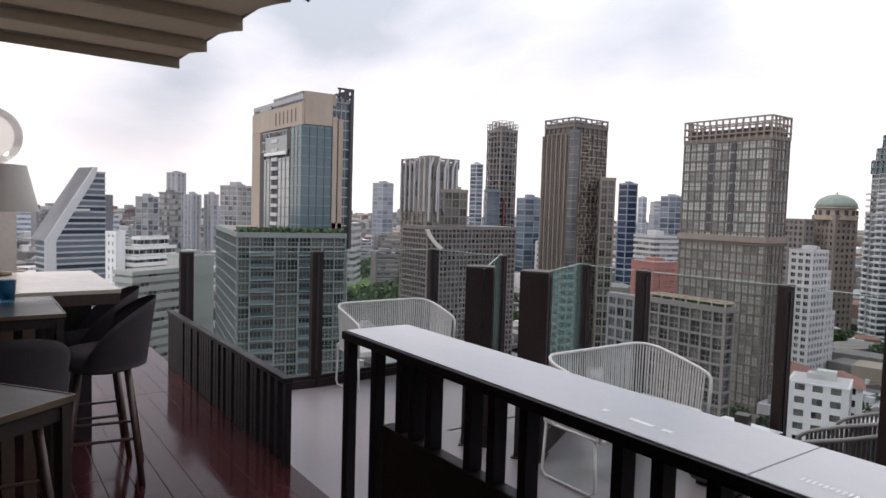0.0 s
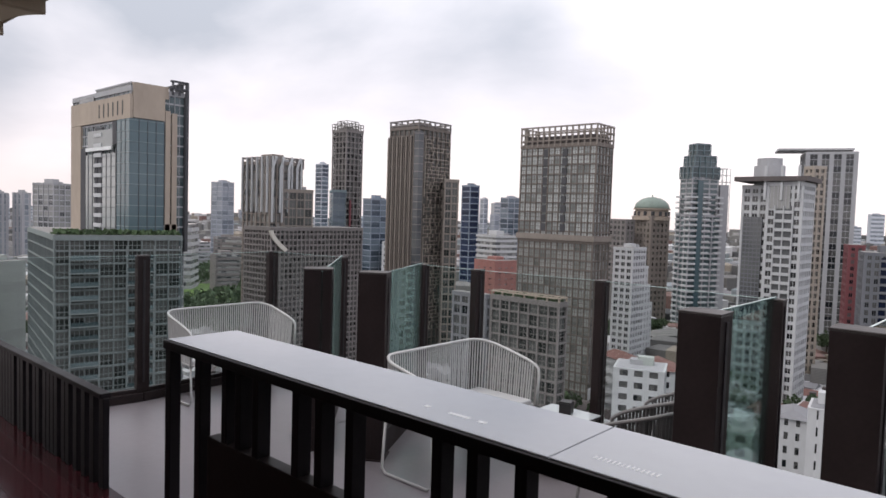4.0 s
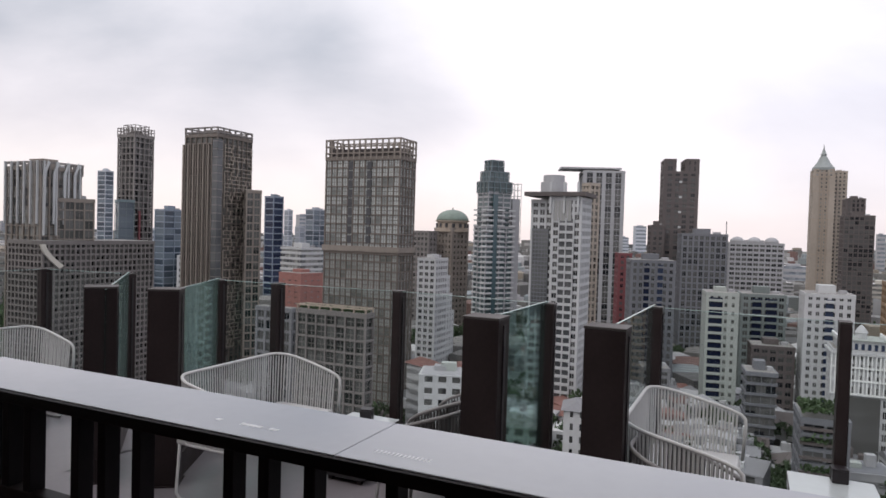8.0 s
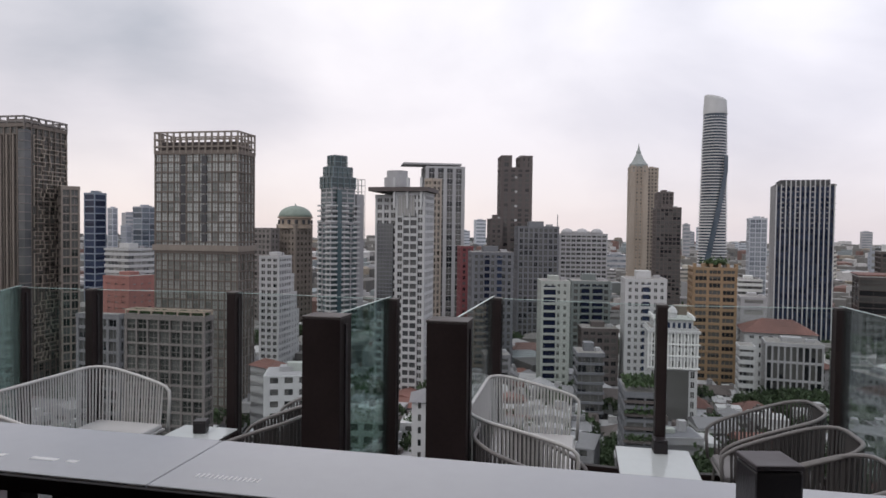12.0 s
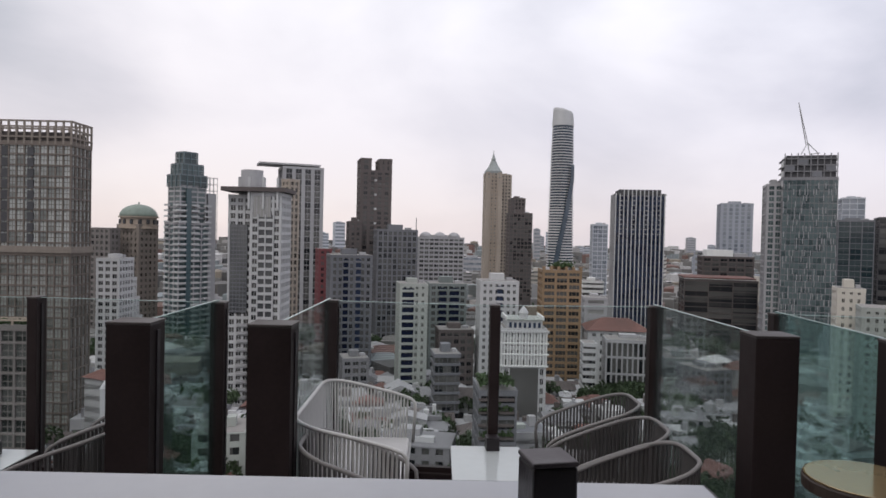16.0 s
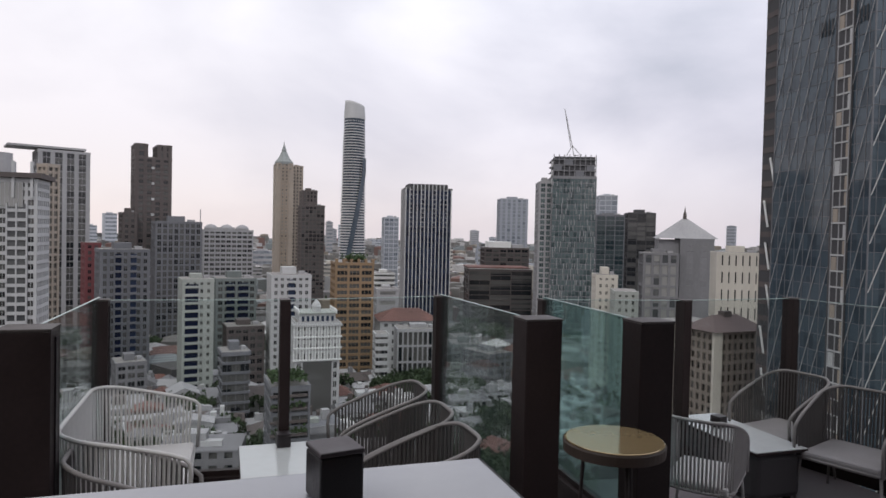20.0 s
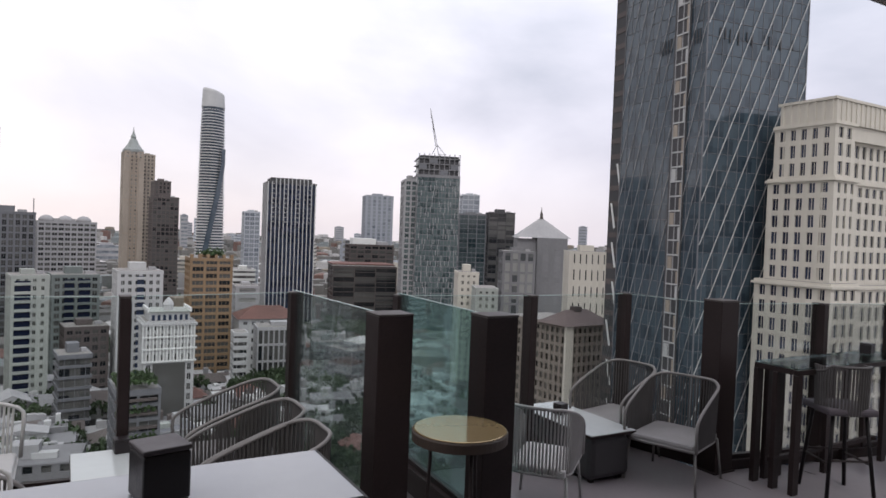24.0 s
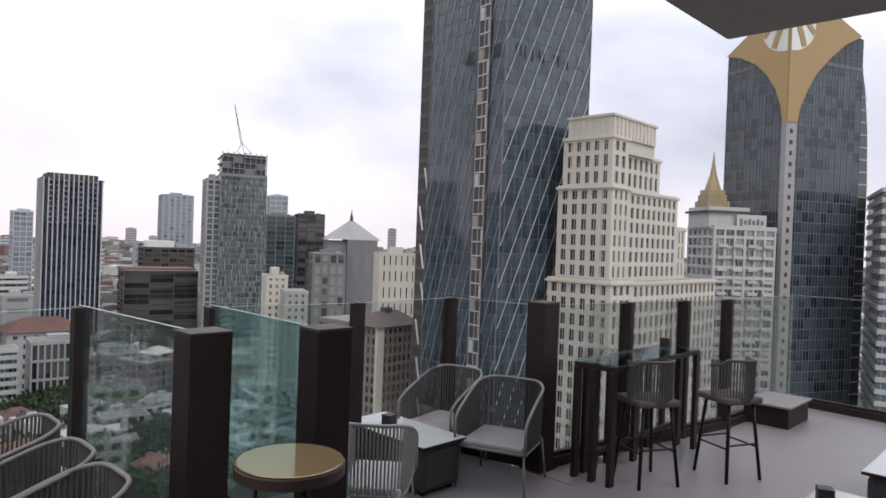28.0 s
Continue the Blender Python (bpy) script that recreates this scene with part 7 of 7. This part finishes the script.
# plinth bench at the corner
bench = empty("plinth_bench", pose(9.2, 3.1, FL), "low grey plinth bench with a grey top", "bench")
part("base", boxmesh("base", -0.22, -0.15, 0, 0.55, 0.37, 0.24, 0.008), DARK, bench)
part("top", boxmesh("top", -0.25, -0.18, 0.242, 0.58, 0.40, 0.27, 0.006), CUSHION, bench, "grey plinth top")

# ---- bar side of the deck ----
awning = empty("awning", pose(0, 0, 0), "beige canvas awning with a folded scalloped edge", "awning")
# first folds are in view; the rest are added to shade the deck
for i in range(11):
    # each fold hangs from a rod and bellies down to the next one
    x0, x1 = -6.19 + i * 0.72, -5.47 + i * 0.72
    if i == 0:
        x0 = -5.64
    bm = bmesh.new()
    prof = [(x0 + (x1 - x0) * u, 2.68 - 0.085 * u ** 1.6) for u in (0, 0.2, 0.4, 0.6, 0.8, 0.92, 1.0)] + [(x1 + 0.012, 2.605), (x1 + 0.01, 2.64), (x1 + 0.003, 2.678)]
    rows_ = [[bm.verts.new((x, y, z + (0.05 if y < 0 else 0))) for x, z in prof] for y in (-2.4, 1.32)]
    for q in range(len(prof) - 1):
        bm.faces.new((rows_[0][q], rows_[0][q + 1], rows_[1][q + 1], rows_[1][q]))
    bmesh.ops.solidify(bm, geom=bm.faces, thickness=0.008)
    part("fold", bm, CANVAS, awning)
    part("rod", boxmesh("rod", x1 - 0.012, -2.4, 2.68, x1 + 0.012, 1.3, 2.704), SOFFIT, awning)
part("edge_cord", boxmesh("edge_cord", -5.64, 1.318, 2.672, 2.4, 1.334, 2.69, 0.003), CANVAS, awning)
bm = bmesh.new()
tube(bm, [(-3.36, 1.33, 2.68), (-3.30, 1.42, 2.63)], 0.02, 8)
part("drip_spout", bm, PALECUSHION, awning)


def slatted_table(x, y, label, w=1.0, d=0.75, slats=False, turn=0.0):
    ob = empty("high_table", pose(x, y, 0, 0, 0, turn), label, "table", "brass-edged high tables")
    part("tabletop", boxmesh("tabletop", -w, -d, 1.025, 0, 0, 1.05, 0.003), TABLETOP, ob, "dark polished tabletop")
    for nm, b in (("edge", (-w, 0.0, 1.034, 0.004, 0.004, 1.052)), ("edge", (0.0, -d, 1.034, 0.004, -0.001, 1.052))):
        part(nm, boxmesh(nm, *b), BRASS, ob, "thin brass edge")
    for sx, sy in ((-0.02, -0.02), (-w + 0.02, -0.02), (-0.02, -d + 0.02), (-w + 0.02, -d + 0.02)):
        part("leg", boxmesh("leg", sx - 0.015, sy - 0.015, 0, sx + 0.015, sy + 0.015, 1.024), DARKWOOD, ob)
    part("apron", boxmesh("apron", -w + 0.01, -d + 0.01, 0.985, -0.012, -0.012, 1.024), DARKWOOD, ob)
    k = 0
    sl = boxmesh("slat", 0, -0.01, 0.05, 0.025, 0.01, 1.0)
    while slats and k * 0.09 < w - 0.12:
        part("slat", sl, DARKWOOD, ob, m=Matrix.Translation((-w + 0.06 + k * 0.09, -0.05, 0)))
        k += 1
    if slats:
        side = boxmesh("side_slat", -0.012, 0, 0.04, 0.0, 0.05, 0.984, 0.002)
        for k in range(int((d - 0.1) / 0.085)):
            part("side_slat", side, BRONZE, ob, m=Matrix.Translation((-0.014, -d + 0.05 + k * 0.085, 0)))
    return ob


slatted_table(-2.17, 0.24, "dark high table with a thin worn brass edge", 0.7, 0.7, turn=37)
slatted_table(-3.65, 0.37, "dark slatted high table edged in brass", w=0.69, d=0.9, slats=True)
bar_l = empty("marble_counter", pose(0, 0, 0), "cream marble topped bar counter with a dark base", "counter")
part("worktop", boxmesh("worktop", -5.62, -2.38, 1.035, -4.42, 0.74, 1.06, 0.004), MARBLE, bar_l, "cream marble worktop")
part("edge_band", boxmesh("edge_band", -5.61, -2.38, 0.97, -4.425, 0.735, 1.034, 0.004), STOOLWOOD, bar_l, "brown wooden edge band")
part("base", boxmesh("base", -5.58, -2.38, 0, -5.0, 0.66, 0.969), LEATHER, bar_l, "black counter base")


def upholstered_stool(x, y, turn):
    ob = empty("upholstered_stool", pose(x, y, 0, 0, 0, turn), "grey upholstered bar stool with brown wooden legs", "stool", "upholstered stools")
    bm = bmesh.new()
    lathe(bm, [(0.15, 0.63), (0.215, 0.66), (0.225, 0.70), (0.21, 0.745), (0.15, 0.76)], 28)
    part("seat", bm, VELVET, ob, smooth=True)
    bm = bmesh.new()
    rings = []
    for i in range(9):
        v = i / 8
        row = []
        for j in range(25):
            a = math.radians(-115 + 230 * j / 24)
            edge = max(0.0, 1 - (abs(-115 + 230 * j / 24) / 115) ** 2.4)
            z = 0.66 + v * (0.04 + 0.34 * edge)
            rr = 0.225 + 0.05 * v * edge
            row.append(bm.verts.new((-rr * math.cos(a), rr * math.sin(a), z)))
        rings.append(row)
    for A, B in zip(rings, rings[1:]):
        for j in range(24):
            bm.faces.new((A[j], A[j + 1], B[j + 1], B[j]))
    bmesh.ops.solidify(bm, geom=bm.faces, thickness=0.035)
    part("backrest", bm, VELVET, ob, smooth=True)
    for sx in (-1, 1):
        for sy in (-1, 1):
            bm = bmesh.new()
            tube(bm, [(0.12 * sx, 0.12 * sy, 0.65), (0.2 * sx, 0.2 * sy, 0)], 0.017, 8)
            part("leg", bm, STOOLWOOD, ob, smooth=True)
    for z, s in ((0.26, 0.165), (0.3, 0.163)):
        for k in range(2):
            bm = bmesh.new()
            p = [(-s, s * (1 if k else -1), z), (s, s * (1 if k else -1), z)] if z < 0.28 else [(s * (1 if k else -1), -s, z), (s * (1 if k else -1), s, z)]
            tube(bm, p, 0.009, 6)
            part("foot_bar", bm, STOOLWOOD, ob)
    return ob


upholstered_stool(-4.25, 0.62, -100)
upholstered_stool(-4.72, 0.62, -95)
upholstered_stool(-3.41, 0.11, 180)

# lamp and glass globe on the marble counter, tumbler on the table
lamp = empty("table_lamp", pose(-5.45, 0.14, 1.061), "table lamp with a cream cone shade", "lamp")
bm = bmesh.new()
lathe(bm, [(0.10, 0), (0.10, 0.02), (0.02, 0.03), (0.02, 0.52)], 24)
part("stand", bm, BRASS, lamp, smooth=True)
bm = bmesh.new()
lathe(bm, [(0.26, 0.43), (0.262, 0.432), (0.19, 0.74), (0.188, 0.74)], 40)
part("shade", bm, SHADE, lamp, "cream fabric shade", smooth=True)
globe = empty("glass_globe", pose(-5.6, 0.12, 2.0), "clear glass globe above the bar counter", "ornament")
bm = bmesh.new()
bmesh.ops.create_uvsphere(bm, u_segments=32, v_segments=20, radius=0.2)
part("glass_shell", bm, clear_glass("clear_globe_glass", (0.80, 0.79, 0.77)), globe, smooth=True)
column = slab("column", "cream column behind the bar", MARBLE, -7.6, 0.12, 0, -7.35, 0.36, 1.6, category="column")
tumbler = empty("tumbler", pose(-4.15, 0.16, 1.053), "blue glass tumbler on the high table", "glass")
bm = bmesh.new()
lathe(bm, [(0.03, 0), (0.034, 0.002), (0.042, 0.11), (0.039, 0.11), (0.031, 0.012)], 24)
part("glass_body", bm, clear_glass("blue_glass", (0.35, 0.6, 0.75)), tumbler, smooth=True)

# ---- pieces of the floors ----
board = boxmesh("deck_board", 0, 0, -0.012, 3.595, 0.1402, 0.0, 0.0015)
for j in range(28):
    for i in range(3):
        part("deck_board", board, DECK, floor_deck, m=Matrix.Translation((-9.5 + i * 3.6, -2.39 + j * 0.1425, 0)))
